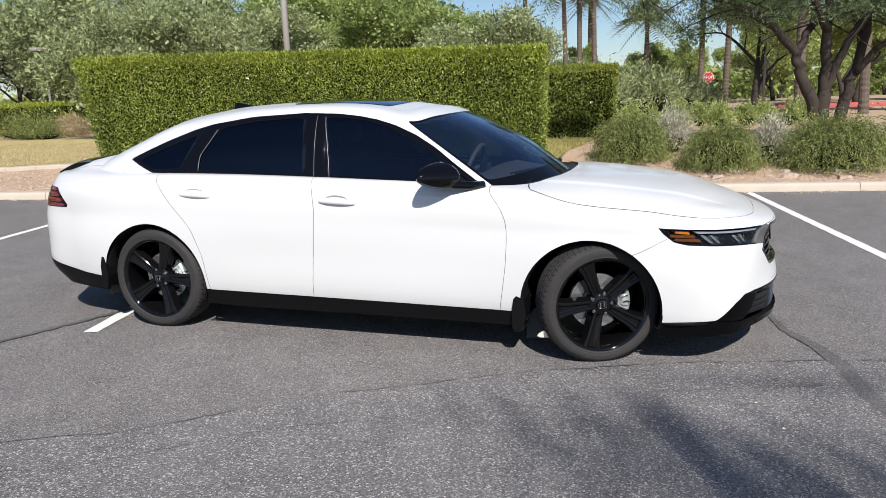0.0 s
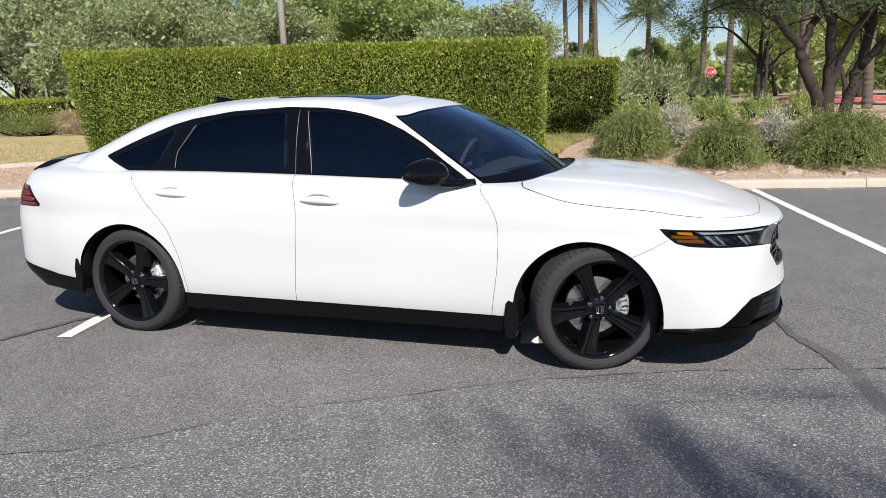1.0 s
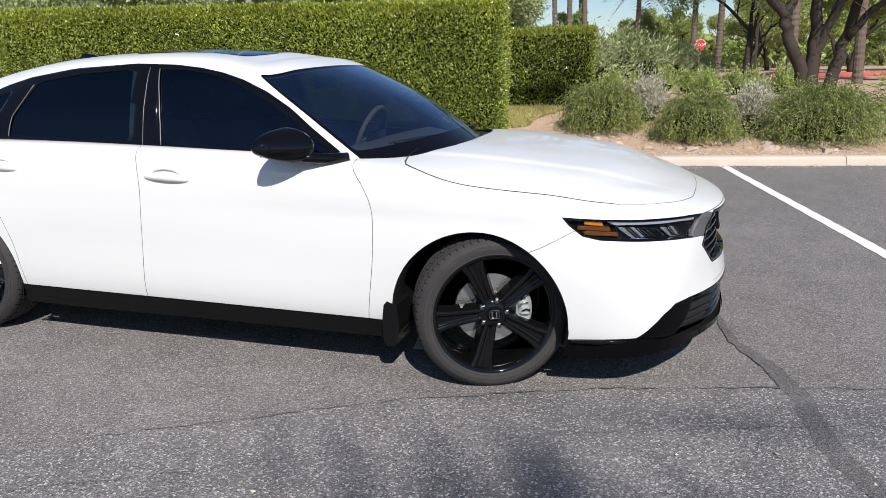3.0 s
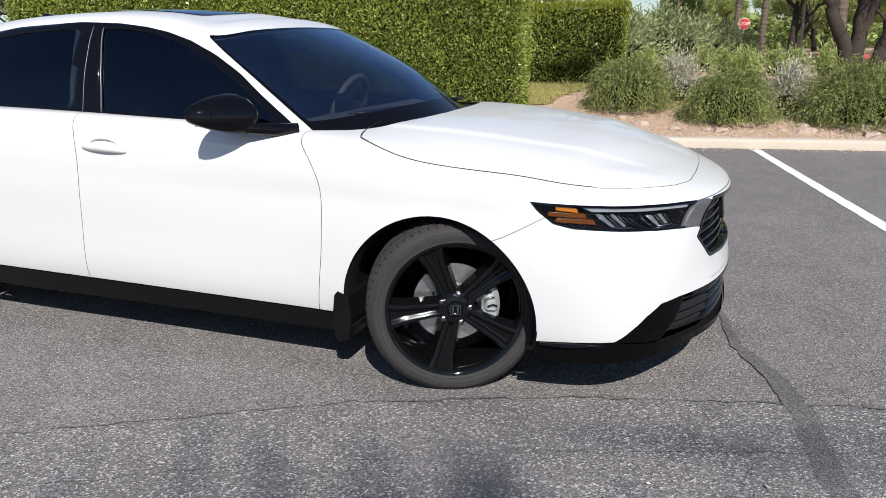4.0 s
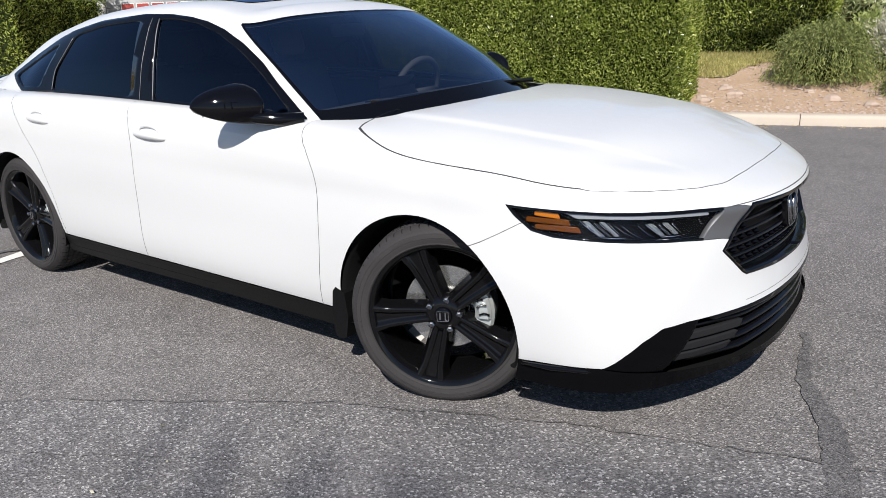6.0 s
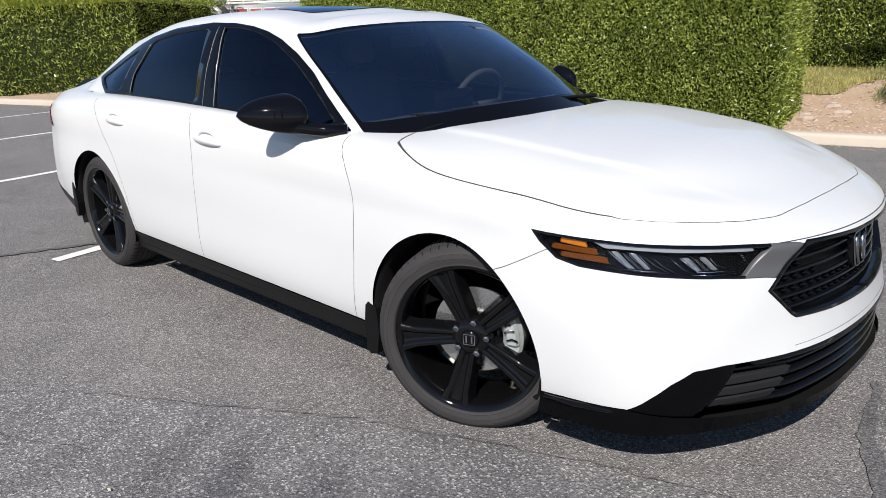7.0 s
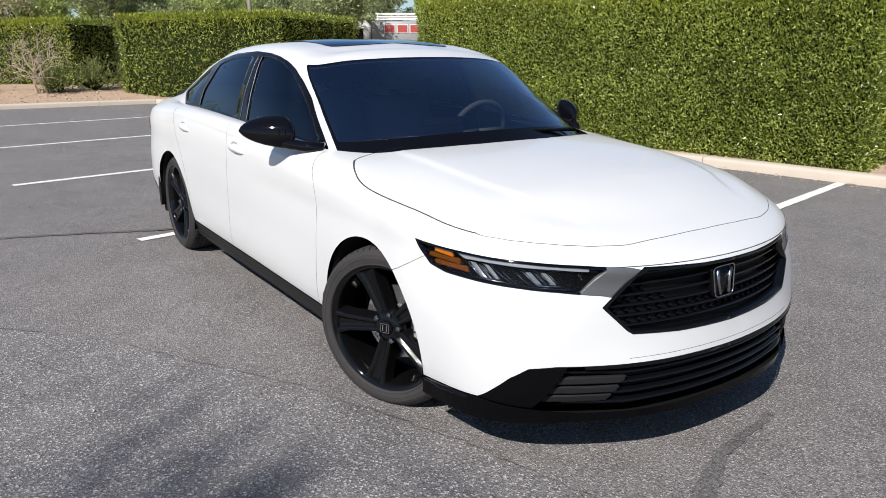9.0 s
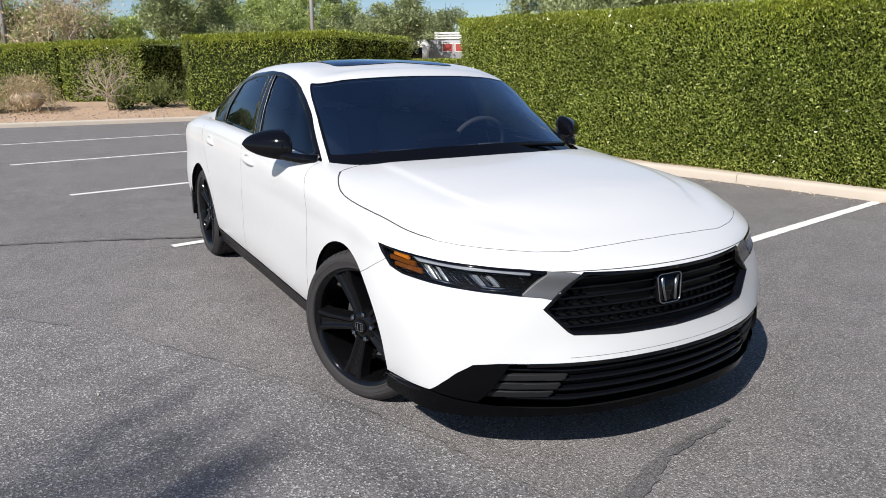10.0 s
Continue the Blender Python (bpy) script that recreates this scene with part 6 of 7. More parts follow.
    part("lamp_rim", thick(edge, s, 0.001, 0.03), GLOSS_BLACK, lamp)
    part("lamp_cover", lamp_in.acc(s, offset=0.0), LAMP_GLASS, lamp)
    part("lamp_bezel", thick(trim_in, s, -0.002, 0.02), SATIN_GREY, car, "satin grey trim beside the grille")


def thick(skin, s, offset, depth):
    """The skin's faces with a rim that goes inward."""
    top = skin.acc(s, offset=offset)
    low = skin.acc(s, offset=offset - depth)
    n = len(top.v)
    edges = {}
    for f in top.f:
        for a, b in zip(f, f[1:] + f[:1]):
            edges[(a, b)] = True
    rims = [(b, a, a + n, b + n) for a, b in edges if (b, a) not in edges]
    out = Acc()
    out.add(top.v + low.v, top.f + rims)
    return out


def make_handles(doors, s):
    for nm, x, z in (("front", -0.075, 0.862), ("rear", -1.05, 0.890)):
        acc = Acc()
        n = 14
        rows = []
        for i in range(n + 1):
            t = i / n
            w = math.sin(math.pi * min(1, max(0, t))) ** 0.45
            xx = x - 0.13 + 0.26 * t
            zz = z + 0.004 * math.cos(3 * (t - 0.5)) - 0.012 * (t - 0.5)
            half, out = 0.016 * w + 0.002, 0.025 * w
            y = 0.906
            rows.append([(xx, y, zz + half), (xx, y + out * 0.8, zz + half * 0.8), (xx, y + out, zz), (xx, y + out * 0.75, zz - half * 0.9), (xx, y, zz - half)])
        vs = [(p[0], p[1] * s, p[2]) for r in rows for p in r]
        fs = [(i * 5 + k, i * 5 + k + 1, i * 5 + 5 + k + 1, i * 5 + 5 + k) for i in range(n) for k in range(4)]
        acc.add(vs, fs if s < 0 else [f[::-1] for f in fs])
        part("handle", acc, CAR_WHITE, doors[nm], "white pull handle")
        # raised lip of the grip's pocket
        acc = Acc()
        ring = [(x + 0.07 * math.cos(2 * math.pi * k / 24), 0.909 * s, z + 0.020 + 0.026 * math.sin(2 * math.pi * k / 24)) for k in range(13)]
        acc.tube(ring, [0.002 + 0.006 * math.sin(math.pi * k / 12) for k in range(13)], 6)
        part("handle_pocket", acc, CAR_WHITE, doors[nm])


def make_mirror(car, s):
    acc = Acc()
    nx, na = 16, 20
    # shell: a rounded wedge, fat at the rear, pointed toward its outer end
    rows = []
    for i in range(nx + 1):
        t = i / nx
        y = 0.862 + 0.222 * t
        r = (1 - t ** 2.6) ** 0.62 * (1 - (1 - min(t * 5.0, 1.0)) ** 2) ** 0.5
        h = 0.080 * r * (1.0 - 0.12 * t) + 0.001
        d = 0.115 * r * (1.0 - 0.25 * t) + 0.001
        cz, cx = 1.022 + 0.004 * t, 0.612 - 0.095 * t
        row = []
        for k in range(na):
            a = 2 * math.pi * k / na
            ca, sa = math.cos(a), math.sin(a)
            fx = d * (ca if ca > 0 else 0.55 * ca)
            up = h * abs(sa) ** 0.85 if sa > 0 else -0.86 * h * min(1.0, abs(sa) * 1.5) ** 0.8
            row.append((cx + fx - 0.02, y, cz + up - 0.16 * h * ca))
        rows.append(row)
    vs = [(p[0], p[1] * s, p[2]) for r in rows for p in r]
    fs = [(i * na + k, i * na + (k + 1) % na, (i + 1) * na + (k + 1) % na, (i + 1) * na + k) for i in range(nx) for k in range(na)]
    acc.add(vs, fs if s > 0 else [f[::-1] for f in fs])
    mir = part("mirror", acc, GLOSS_BLACK, car, "gloss black door mirror")
    acc = Acc()
    acc.tube([(0.79, 0.79 * s, 0.955), (0.73, 0.85 * s, 0.960), (0.67, 0.90 * s, 0.970), (0.61, 0.94 * s, 0.980)], [0.030, 0.026, 0.024, 0.022], 10)
    part("mirror_arm", acc, GLOSS_BLACK, mir)
    acc = Acc()
    acc.box((0.505, 0.91 * s if s > 0 else 1.04 * s, 0.985), (0.509, 1.04 * s if s > 0 else 0.91 * s, 1.065))
    part("mirror_glass", acc, CHROME, mir)


def make_arch(car, s):
    for cx, ex, cz, r in ((-1.424, 1.0, 0.314, 0.390), (1.405, 1.0, 0.299, 0.383)):
        acc = Acc()
        n = 40
        prof = ((0.917, 0.003), (0.905, -0.012), (0.80, -0.006), (0.55, 0.0), (0.50, -0.02))
        vs = []
        for i in range(n + 1):
            a = math.radians(-22 + 224 * i / n)
            for y, g in prof:
                rr = r + g
                inset = 0.012 * max(0.0, math.cos(2 * a) * -1)
                vs.append((cx + ex * rr * math.cos(a), (y - 0.012) * s, max(0.21, cz + rr * math.sin(a))))
        k = len(prof)
        fs = [(i * k + j, i * k + j + 1, (i + 1) * k + j + 1, (i + 1) * k + j) for i in range(n) for j in range(k - 1)]
        acc.add(vs, fs if s < 0 else [f[::-1] for f in fs])
        part("arch_liner", acc, LINER, car)
        acc = Acc()
        acc.add([(cx + ex * r * math.cos(math.radians(-22 + 224 * i / n)), 0.50 * s, max(0.21, cz + r * math.sin(math.radians(-22 + 224 * i / n)))) for i in range(n + 1)], [tuple(range(n + 1))])
        part("arch_wall", acc, LINER, car, smooth=False)


def make_flaps(car, s):
    for pts, y0, y1 in (
        ([(0.975, 0.255), (0.985, 0.335), (1.0, 0.352), (1.045, 0.335), (1.055, 0.24), (1.038, 0.152), (1.0, 0.140), (0.980, 0.158)], 0.74, 0.918),
        ([(-1.805, 0.47), (-1.822, 0.47), (-1.838, 0.41), (-1.840, 0.28), (-1.828, 0.25), (-1.800, 0.255), (-1.785, 0.34)], 0.72, 0.926),
    ):
        acc = Acc()
        n = len(pts)
        vs = [(x, y0 * s, z) for x, z in pts] + [(x, (y1 - 0.006) * s, z) for x, z in pts] + [(x * 0.997 + 0.003 * pts[0][0], y1 * s, z) for x, z in pts]
        fs = [tuple(range(n)), tuple(range(3 * n - 1, 2 * n - 1, -1))] + [(r * n + i, r * n + n + i, r * n + n + (i + 1) % n, r * n + (i + 1) % n) for r in range(2) for i in range(n)]
        acc.add(vs, fs if s < 0 else [f[::-1] for f in fs])
        part("mud_flap", acc, SATIN_BLACK, car, "black splash guard", smooth=False)


def make_front(car, grille_in, intake):
    # backing of the grille, set in, then frame, bars, mesh points and badge
    g = part("grille", grille_in.acc(both=True, offset=-0.045), SATIN_BLACK, car, "gloss black hexagonal grille with bars")
    hold = lambda sk: Skin(list(sk.p), list(sk.n), list(sk.uv), sk.f)
    outline = GRILLE
    rim = hold(grille_in).by(lambda p, w: -poly_dist(p[:, 1], p[:, 2], outline) - 0.011)[0]
    for s in (1, -1):
        part("grille_frame", thick(rim, s, 0.001, 0.045), GLOSS_BLACK, g)
    nose = lambda y, z: 2.412 - 0.385 * y * y - 0.10 * max(0, z - 0.48) - 0.010
    for k in range(6):
        z = 0.502 + 0.035 * k
        half = np.interp(z, [0.466, 0.485, 0.583, 0.709], [0.25, 0.438, 0.522, 0.39]) - 0.006
        acc = Acc()
        n = 24
        pts = [(nose(half * (2 * i / n - 1), z) - 0.018, half * (2 * i / n - 1), z + 0.004 * math.cos(math.pi * (i / n - 0.5))) for i in range(n + 1)]
        acc.tube(pts, 0.0065, 6)
        part("grille_bar", acc, GLOSS_BLACK, g)
    rng = random.Random(8)
    for k in range(5):
        z = 0.519 + 0.035 * k
        half = np.interp(z, [0.466, 0.485, 0.583, 0.709], [0.24, 0.425, 0.508, 0.375])
        for i in range(23):
            y = half * (2 * (i + (0.5 if k % 2 else 0.0)) / 23 - 1)
            if k > 2 and abs(y) < 0.36 or abs(y) > half - 0.01 or (k == 2 and abs(y) < 0.26):
                continue
            x = nose(y, z) - 0.040
            acc = Acc()
            acc.add([(x, y - 0.017, z), (x, y, z + 0.019), (x, y + 0.017, z), (x, y, z - 0.019), (x + 0.028, y, z)], [(0, 4, 1), (1, 4, 2), (2, 4, 3), (3, 4, 0)])
            part("grille_stud", acc, GLOSS_BLACK, g, smooth=False)
    # badge: a rounded plate and a plain raised mark
    bx, bz = 2.372, 0.606
    acc = Acc()
    pts = rounded([(-0.066, 0.060), (0.066, 0.060), (0.054, -0.058), (-0.054, -0.058)], 0.022, 6)
    n = len(pts)
    mk = lambda k, x: [(bx + x - 0.10 * (p[1]), p[0] * k - 0.012, bz + p[1] * k) for p in pts]
    acc.add(mk(1, -0.03) + mk(1, 0.008) + mk(0.96, 0.012), [(i, (i + 1) % n, n + (i + 1) % n, n + i) for i in range(n)] + [(n + i, n + (i + 1) % n, 2 * n + (i + 1) % n, 2 * n + i) for i in range(n)] + [tuple(range(2 * n, 3 * n))])
    part("badge", acc, GLOSS_BLACK, g, "dark square badge with a raised mark")
    acc = Acc()
    ring = [(bx + 0.014 - 0.10 * p[1], p[0] * 0.93 - 0.012, bz + p[1] * 0.93) for p in pts]
    acc.tube(ring + ring[:1], 0.0035, 5, cap=False)
    part("badge_rim", acc, DARK_CHROME, g)
    for y0, y1, z0, z1 in ((-0.050, -0.036, 0.046, -0.046), (0.026, 0.012, 0.046, -0.046)):
        acc = Acc()
        acc.tube([(bx + 0.014 - 0.1 * z0, y0, bz + z0), (bx + 0.015 - 0.003, (y0 + y1) / 2, bz), (bx + 0.014 - 0.1 * z1, y1, bz + z1)], [0.009, 0.007, 0.008], 6)
        part("badge_mark", acc, DARK_CHROME, g)
    # lower intake: recessed back, slats, side fins
    low = part("lower_intake", intake.acc(both=True, offset=-0.05), SATIN_BLACK, car, "black slatted lower intake")
    for s in (1, -1):
        side = lambda p, w: 0.665 + (0.36 - p[:, 2]) * 0.55 - p[:, 1]
        corner = hold(intake).by(side)[0]
        part("intake_corner", thick(corner, s, 0.0, 0.05), LIP_BLACK, low, "gloss black sculpted intake corner")
        # flat blanking plates between the slats beside the corner
        for k in range(3):
            z0 = 0.252 + 0.036 * k
            plate = hold(intake).by(lambda p, w: np.maximum(np.maximum(z0 - p[:, 2], p[:, 2] - z0 - 0.024), np.maximum(p[:, 1] - 0.665 - (0.36 - p[:, 2]) * 0.55, 0.450 + 0.65 * (0.36 - p[:, 2]) - p[:, 1])))[0]
            if plate.f:
                part("intake_plate", thick(plate, s, -0.016, 0.02), PLATE_GREY, low)
        edge = hold(intake).by(lambda p, w: np.where(p[:, 1] < 0.60, np.interp(p[:, 1], [0, 0.25, 0.5, 0.62], [0.372, 0.374, 0.378, 0.380]) - p[:, 2], 1))[0]
        part("intake_edge", thick(edge, s, 0.0, 0.05), GLOSS_BLACK, low)
    for k in range(4):
        z = 0.246 + 0.036 * k
        acc = Acc()
        n = 28
        half = 0.645 + 0.004 * k
        rows = []
        for i in range(n + 1):
            y = half * (2 * i / n - 1)
            x = 2.424 - 0.30 * y * y - (0.26 * max(0, abs(y) - 0.45)) - 0.006
            zz = z + 0.055 * y * y * 0.35
            rows.append([(x - 0.045, y, zz + 0.010), (x - 0.004, y, zz + 0.004), (x, y, zz - 0.003), (x - 0.006, y, zz - 0.010), (x - 0.045, y, zz - 0.012)])
        acc.add([p for r in rows for p in r], [(i * 5 + j, (i + 1) * 5 + j, (i + 1) * 5 + j + 1, i * 5 + j + 1) for i in range(n) for j in range(4)])
        part("intake_slat", acc, GLOSS_BLACK, low)


def make_top(car, deck):
    # aerial fin
    acc = Acc()
    prof = [(-1.30, 0.002, 1.405), (-1.285, 0.012, 1.452), (-1.24, 0.018, 1.450), (-1.15, 0.022, 1.430), (-1.08, 0.012, 1.421)]
    vs = []
    for x, w, z in prof:
        base = np.interp(x, [-1.35, -1.22, -1.06], [1.375, 1.400, 1.424]) - 0.006
        vs += [(x, w + 0.014, base), (x, w * 0.6, z), (x, -w * 0.6, z), (x, -w - 0.014, base)]
    acc.add(vs, [(i * 4 + k, i * 4 + k + 1, i * 4 + 5 + k, i * 4 + 4 + k) for i in range(4) for k in range(3)] + [(0, 1, 2, 3), (19, 18, 17, 16)])
    part("aerial", acc, GLOSS_BLACK, car, "black shark-fin aerial", angle=40)
    # boot spoiler: lies on the boot lid and lifts off towards its rear edge
    acc = Acc()
    n = 28
    rows = []
    for i in range(n + 1):
        t = 2 * i / n - 1
        y = 0.60 * t
        xr = -2.600 + 0.20 * t * t
        zr = 1.022 - 0.016 * t * t
        xf = xr + 0.27 - 0.03 * t * t
        yf = y * 0.93
        zf = deck(xf, abs(yf)).z
        row = [(xf, yf, zf - 0.012), (xf - 0.006, yf, zf + 0.006)]
        for k in range(1, 6):
            u = k / 6
            x = xf + (xr - xf) * u
            yy = yf + (y - yf) * u
            line = zf + 0.008 + (zr - zf - 0.008) * u + 0.02 * math.sin(math.pi * u)
            row.append((x, yy, line))
        row += [(xr, y, zr), (xr + 0.006, y, zr - 0.018), (xr + 0.05, y, zr - 0.026), (xr + 0.16, y * 0.97, zr - 0.012)]
        rows.append(row)
    k = len(rows[0])
    acc.add([p for r in rows for p in r], [(i * k + j, (i + 1) * k + j, (i + 1) * k + j + 1, i * k + j + 1) for i in range(n) for j in range(k - 1)] + [tuple(range(k)), tuple(range((n + 1) * k - 1, n * k - 1, -1))])
    part("spoiler", acc, GLOSS_BLACK, car, "gloss black boot-lid spoiler", angle=50)
    # scuttle and wipers
    acc = Acc()
    rows = []
    for i in range(25):
        y = 0.70 * (2 * i / 24 - 1)
        x = float(cowl_x(y))
        z = float(np.interp(abs(y), [0, 0.4, 0.57, 0.7], [0.978, 0.972, 0.961, 0.948]))
        rows.append([(x - 0.13, y, z - 0.020), (x - 0.025, y, z - 0.012), (x + 0.03, y, z - 0.030)])
    acc.add([p for r in rows for p in r], [(i * 3 + k, i * 3 + k + 1, i * 3 + 4 + k, i * 3 + 3 + k) for i in range(24) for k in range(2)])
    part("scuttle", acc, SATIN_BLACK, car)
    for pts in ([(1.10, -0.02, 0.99), (1.02, -0.30, 1.005), (0.93, -0.56, 1.0)], [(1.02, 0.56, 0.985), (1.07, 0.30, 1.0), (1.06, 0.08, 1.012)]):
        acc = Acc()
        acc.tube(pts, [0.012, 0.009, 0.005], 6)
        w = part("wiper", acc, SATIN_BLACK, car)
        acc = Acc()
        acc.tube([Vector(p) + Vector((-0.03, 0, 0.0)) for p in pts], 0.005, 5)
        part("blade", acc, SATIN_BLACK, w)


def make_interior(car):
    acc = Acc()
    rows = []
    for i in range(21):
        y = 0.70 * (2 * i / 20 - 1)
        t = abs(y) / 0.7
        rows.append([(1.12 - 0.28 * t * t, y, 0.935), (0.80 - 0.12 * t * t, y, 0.965), (0.58, y, 0.955 - 0.01 * t), (0.52, y, 0.92), (0.50, y, 0.62)])
    acc.add([p for r in rows for p in r], [(i * 5 + k, i * 5 + k + 1, i * 5 + 6 + k, i * 5 + 5 + k) for i in range(20) for k in range(4)])
    dash = part("dashboard", acc, CABIN, car, "dark grey dashboard")
    acc = Acc()
    acc.box((0.60, -0.13, 0.955), (0.615, 0.13, 1.045), bevel=0.006)
    part("centre_screen", acc, GLOSS_BLACK, dash)
    acc = Acc()
    c, n = Vector((0.42, 0.37, 0.93)), 28
    ax, bx = Vector((0, 1, 0)), Vector((0.36, 0, 0.93)).normalized()
    ring = [c + 0.185 * (math.cos(2 * math.pi * k / n) * ax + math.sin(2 * math.pi * k / n) * bx) for k in range(n + 1)]
    acc.tube(ring, 0.016, 8, cap=False)
    for a in (0, 180, 270):
        acc.tube([c, c + 0.18 * (math.cos(radians(a)) * ax + math.sin(radians(a)) * bx)], 0.02, 6)
    part("steering_wheel", acc, CABIN, dash)
    for x, ys in ((-0.25, (-0.37, 0.37)), (-1.10, (-0.38, 0.0, 0.38))):
        for y in ys:
            w = 0.25 if x > -1 else 0.19
            acc = Acc()
            acc.box((x - 0.05, y - w, 0.35), (x + 0.48, y + w, 0.55), bevel=0.05)
            acc.box((-0.07, -w, 0.0), (0.07, w, 0.62), m=pose(x - 0.05, y, 0.50, 0, -20, 0), bevel=0.05)
            acc.box((-0.045, -0.12, 0.66), (0.045, 0.12, 0.83), m=pose(x - 0.06, y, 0.50, 0, -17, 0), bevel=0.035)
            part("seat", acc, SEAT_CLOTH, car, "dark cloth seat")
    acc = Acc()
    acc.box((0.30, -0.12, 1.235), (0.33, 0.12, 1.295), bevel=0.012)
    part("rear_view_mirror", acc, CABIN, car)


def make_wheel(car, m, rot):
    """Five-spoke wheel about the local y axis; its face looks to -y."""
    face = -0.105
    rim = Acc()
    rim.lathe([(0.245, 0.11), (0.236, 0.0), (0.240, face + 0.03), (0.245, face + 0.012), (0.256, face + 0.002), (0.2625, face), (0.2625, face + 0.014)], 56)
    w = part("wheel", rim, RIM_BLACK, car, "black five-spoke alloy wheel", m=m, angle=35)
    # tyre: ringed sidewall, then a tread cut into blocks
    wall = [(0.260, face + 0.012), (0.263, face - 0.003), (0.266, face - 0.0075), (0.269, face - 0.0085), (0.2705, face - 0.0065), (0.273, face - 0.0065), (0.282, face - 0.0095), (0.288, face - 0.010), (0.2885, face - 0.0086), (0.2900, face - 0.0086), (0.2905, face - 0.010), (0.303, face - 0.0085), (0.3035, face - 0.0068), (0.3055, face - 0.0062), (0.306, face - 0.0072), (0.314, face - 0.002), (0.318, face + 0.003)]
    tread = [(0.324, face + 0.009), (0.3295, face + 0.017), (0.333, face + 0.027), (0.3345, face + 0.039), (0.3288, face + 0.041), (0.3288, face + 0.047)]
    for y in (-0.056, -0.024, 0.008, 0.040):
        tread += [(0.3352, y), (0.3352, y + 0.022), (0.3288, y + 0.024), (0.3288, y + 0.030)]
    tread += [(0.333, 0.075), (0.325, 0.10), (0.30, 0.115), (0.25, 0.112), (0.235, 0.105)]
    prof = wall + tread
    tyre = Acc()
    blocks = 64
    vs, np_ = [], len(prof)
    for k in range(blocks):
        for f, cut in ((0.0, 0), (0.84, 0), (0.86, 1), (0.98, 1)):
            for q, (r, y) in enumerate(prof):
                skew = 0.0
                if q >= len(wall):
                    skew = 0.018 * math.sin((y - face) * 60)
                    if cut and r > 0.3235:
                        r = max(0.3235, r - 0.0055)
                a = 2 * math.pi * (k + f) / blocks + skew
                vs.append((r * math.cos(a), y, r * math.sin(a)))
    cols = blocks * 4
    tyre.add(vs, [(k * np_ + i, ((k + 1) % cols) * np_ + i, ((k + 1) % cols) * np_ + i + 1, k * np_ + i + 1) for k in range(cols) for i in range(np_ - 1)])
    part("tyre", tyre, TYRE, w, "low-profile tyre with blocky tread", angle=38)
    # raised unreadable lettering on the sidewall
    for k in range(14):
        if k % 7 in (3, 6):
            continue
        a0 = 2 * math.pi * (k + 0.15) / 14
        acc = Acc()
        n = 6
        vs = [((r) * math.cos(a0 + 0.30 * q / n), face - 0.0108, r * math.sin(a0 + 0.30 * q / n)) for q in range(n + 1) for r in (0.2935, 0.3005)]
        acc.add(vs, [(2 * q, 2 * q + 2, 2 * q + 3, 2 * q + 1) for q in range(n)])
        part("sidewall_mark", acc, TYRE, w)
    for k in range(5):
        a = radians(rot + 72 * k)
        acc = Acc()
        st = []
        for i in range(9):
            t = i / 8
            r = 0.045 + (0.247 - 0.045) * t
            half = 0.029 + 0.017 * t
            y = face + 0.030 - 0.022 * t ** 1.5
            flare = 0.010 * max(0.0, t - 0.75) / 0.25
            h = half + flare
            g = 0.30 + 0.18 * t
            half_prof = [(y + 0.050, h + 0.010), (y + 0.022, h + 0.001), (y + 0.012, h - 0.001), (y + 0.0035, h - 0.005), (y, h - 0.009), (y + 0.001, h * g + 0.005), (y + 0.003, h * g), (y + 0.010, h * g - 0.003), (y + 0.012, h * g * 0.4)]
            st.append([(r, b_, -c_) for b_, c_ in half_prof] + [(r, b_, c_) for b_, c_ in half_prof[::-1]])
        ca, sa = math.cos(a), math.sin(a)
        vs = [(p[0] * ca - p[2] * sa, p[1], p[0] * sa + p[2] * ca) for row in st for p in row]
        fs = [(i * 18 + j, i * 18 + j + 1, i * 18 + 19 + j, i * 18 + 18 + j) for i in range(8) for j in range(17)]
        acc.add(vs, fs)
        part("spoke", acc, RIM_BLACK, w, angle=75)
        acc = Acc()
        b = a + radians(36)
        c = Vector((0.057 * math.cos(b), 0, 0.057 * math.sin(b)))
        acc.tube([c + Vector((0, face + 0.05, 0)), c + Vector((0, face + 0.019, 0)), c + Vector((0, face + 0.016, 0))], [0.0115, 0.0115, 0.007], 6)
        part("lug_nut", acc, DARK_CHROME, w, smooth=False)
    hub = Acc()
    hub.lathe([(0.0, face + 0.024), (0.040, face + 0.024), (0.066, face + 0.034), (0.074, face + 0.06)], 32)
    part("hub", hub, RIM_BLACK, w)
    cap = Acc()
    cap.lathe([(0.0, face + 0.014), (0.026, face + 0.014), (0.031, face + 0.018), (0.032, face + 0.024)], 28)
    part("centre_cap", cap, GLOSS_BLACK, w, "black centre cap with a silver mark")
    mk = Acc()
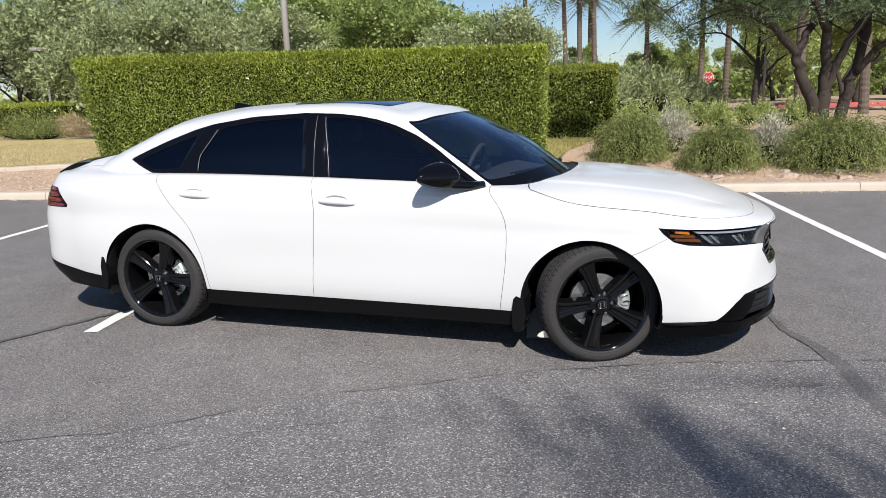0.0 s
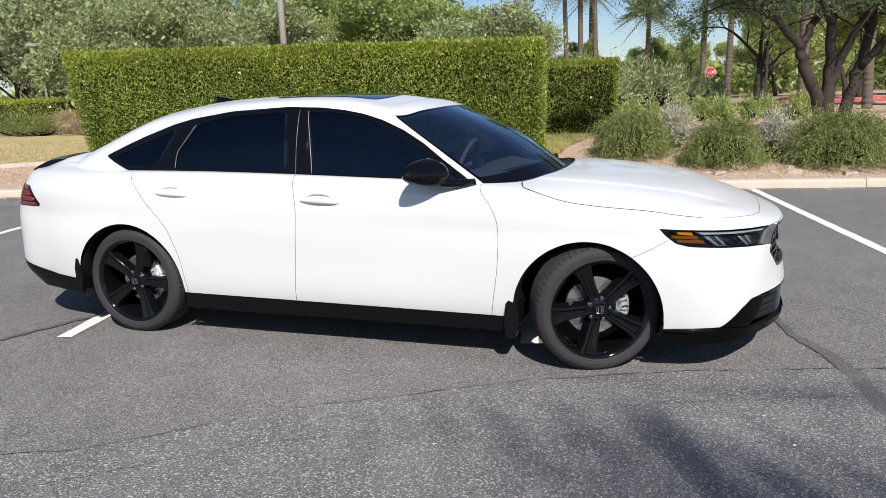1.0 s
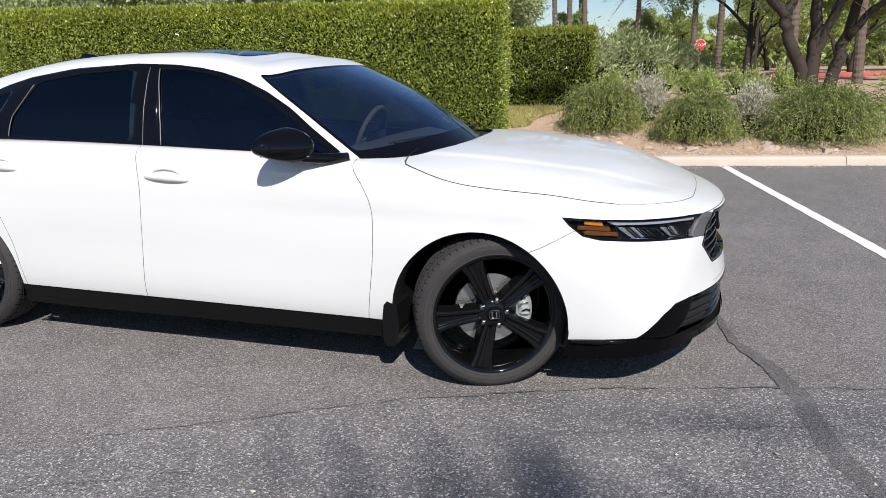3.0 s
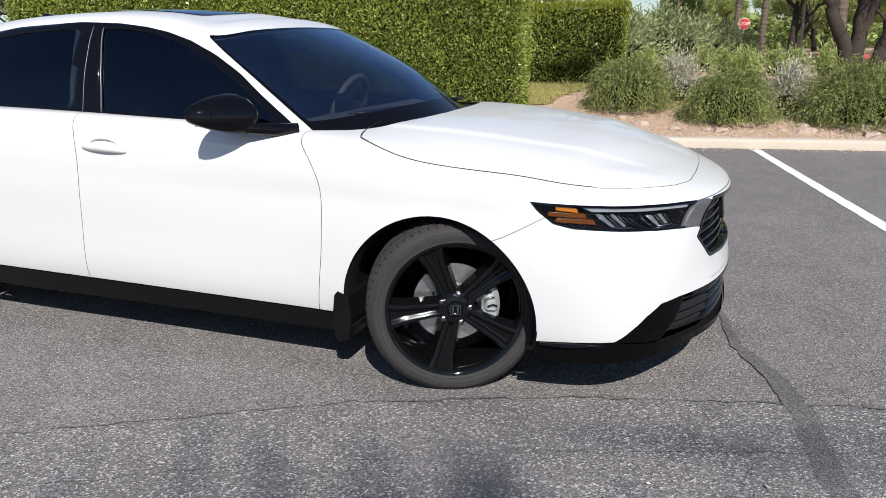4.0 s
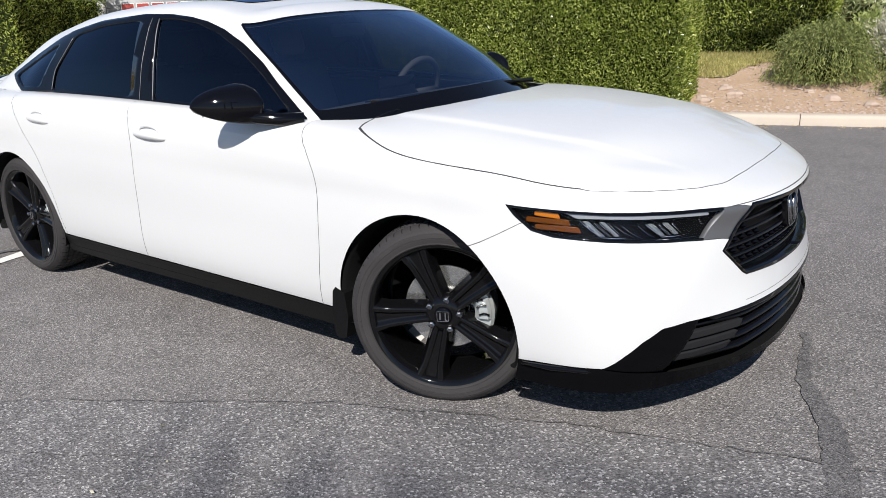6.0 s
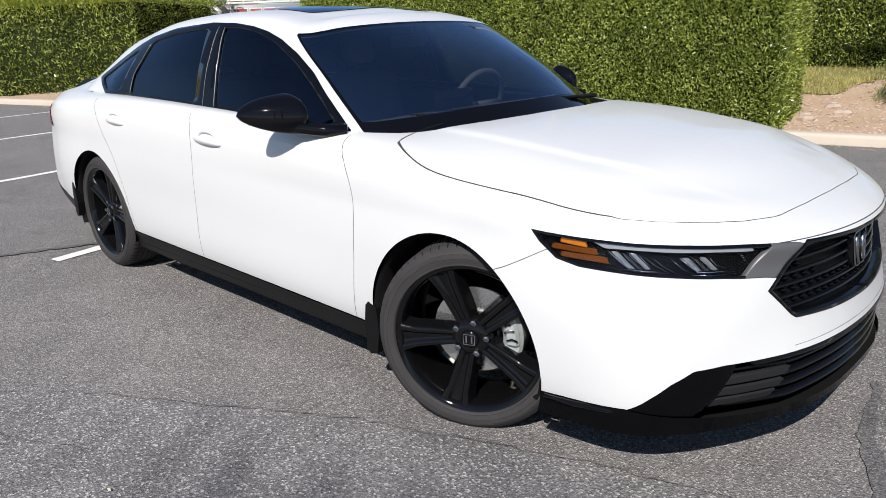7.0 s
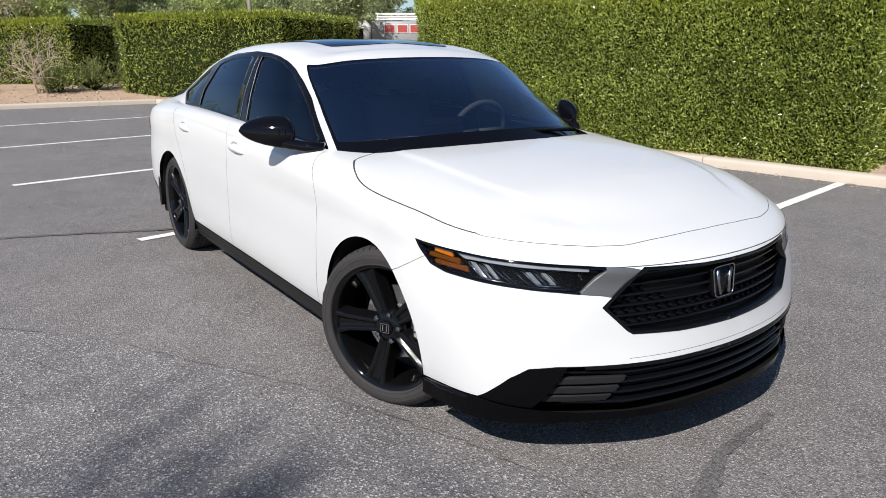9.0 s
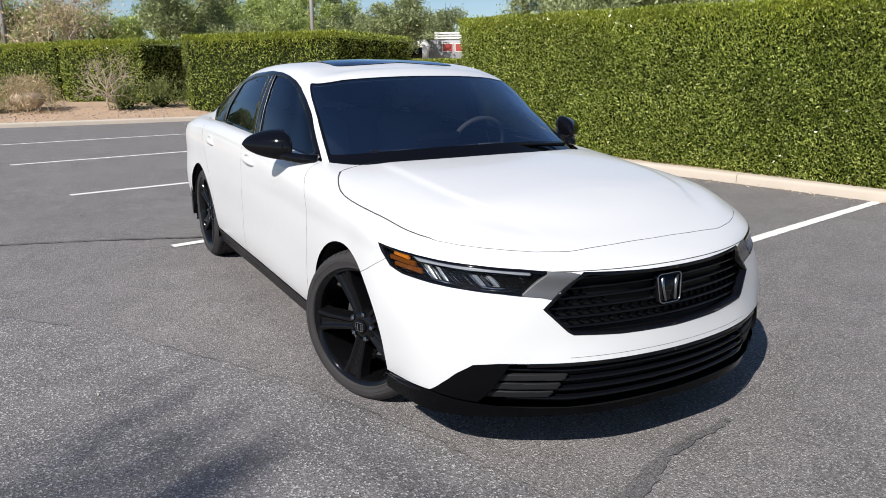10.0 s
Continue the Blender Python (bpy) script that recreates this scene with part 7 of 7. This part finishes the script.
    for z0, z1, x0, x1 in ((-0.013, 0.013, -0.012, -0.007), (-0.013, 0.013, 0.007, 0.012)):
        mk.box((x0, face + 0.0115, z0), (x1, face + 0.0135, z1))
    for z in (-0.019, 0.017):
        mk.box((-0.019, face + 0.0115, z), (0.019, face + 0.0135, z + 0.002))
    for x in (-0.021, 0.019):
        mk.box((x, face + 0.0115, -0.017), (x + 0.002, face + 0.0135, 0.017))
    part("cap_mark", mk, CHROME, w, smooth=False)
    disc = Acc()
    disc.lathe([(0.06, -0.01), (0.075, -0.012), (0.08, 0.0), (0.155, 0.0), (0.155, 0.022), (0.08, 0.022)], 48)
    part("brake_disc", disc, STEEL, w, "bare steel brake disc", angle=35)
    cal = Acc()
    flip = 1 if m.to_3x3().col[1].y > 0 else -1
    for t0, t1, r0, r1, y0, y1 in ((-26, 26, 0.105, 0.175, -0.05, 0.05), (-14, 14, 0.115, 0.165, -0.066, -0.045)):
        n = 8
        vs = []
        for i in range(n + 1):
            a = radians((8 if flip > 0 else 172) + t0 + (t1 - t0) * i / n)
            for r, y in ((r0, y1), (r0, y0 + 0.01), (r0 + 0.01, y0), (r1 - 0.01, y0), (r1, y0 + 0.01), (r1, y1)):
                vs.append((r * math.cos(a), y, r * math.sin(a)))
        cal.add(vs, [(i * 6 + j, i * 6 + (j + 1) % 6, i * 6 + 6 + (j + 1) % 6, i * 6 + 6 + j) for i in range(n) for j in range(6)] + [tuple(range(6)), tuple(range(n * 6 + 5, n * 6 - 1, -1))])
    part("brake_caliper", cal, CALIPER, w, "bare cast brake caliper", angle=30)
    for da, r0, r1 in ((-7, 0.125, 0.160), (6, 0.120, 0.155), (15, 0.13, 0.15)):
        a = radians((8 if flip > 0 else 172) + da)
        acc = Acc()
        d, t = Vector((math.cos(a), 0, math.sin(a))), Vector((-math.sin(a), 0, math.cos(a)))
        acc.tube([d * r0 + Vector((0, -0.071, 0)), d * (r0 + r1) / 2 + t * 0.008 + Vector((0, -0.075, 0)), d * r1 + Vector((0, -0.071, 0))], 0.0035, 5)
        part("pad_clip", acc, SATIN_BLACK if da != 6 else STEEL, w)


make_car()
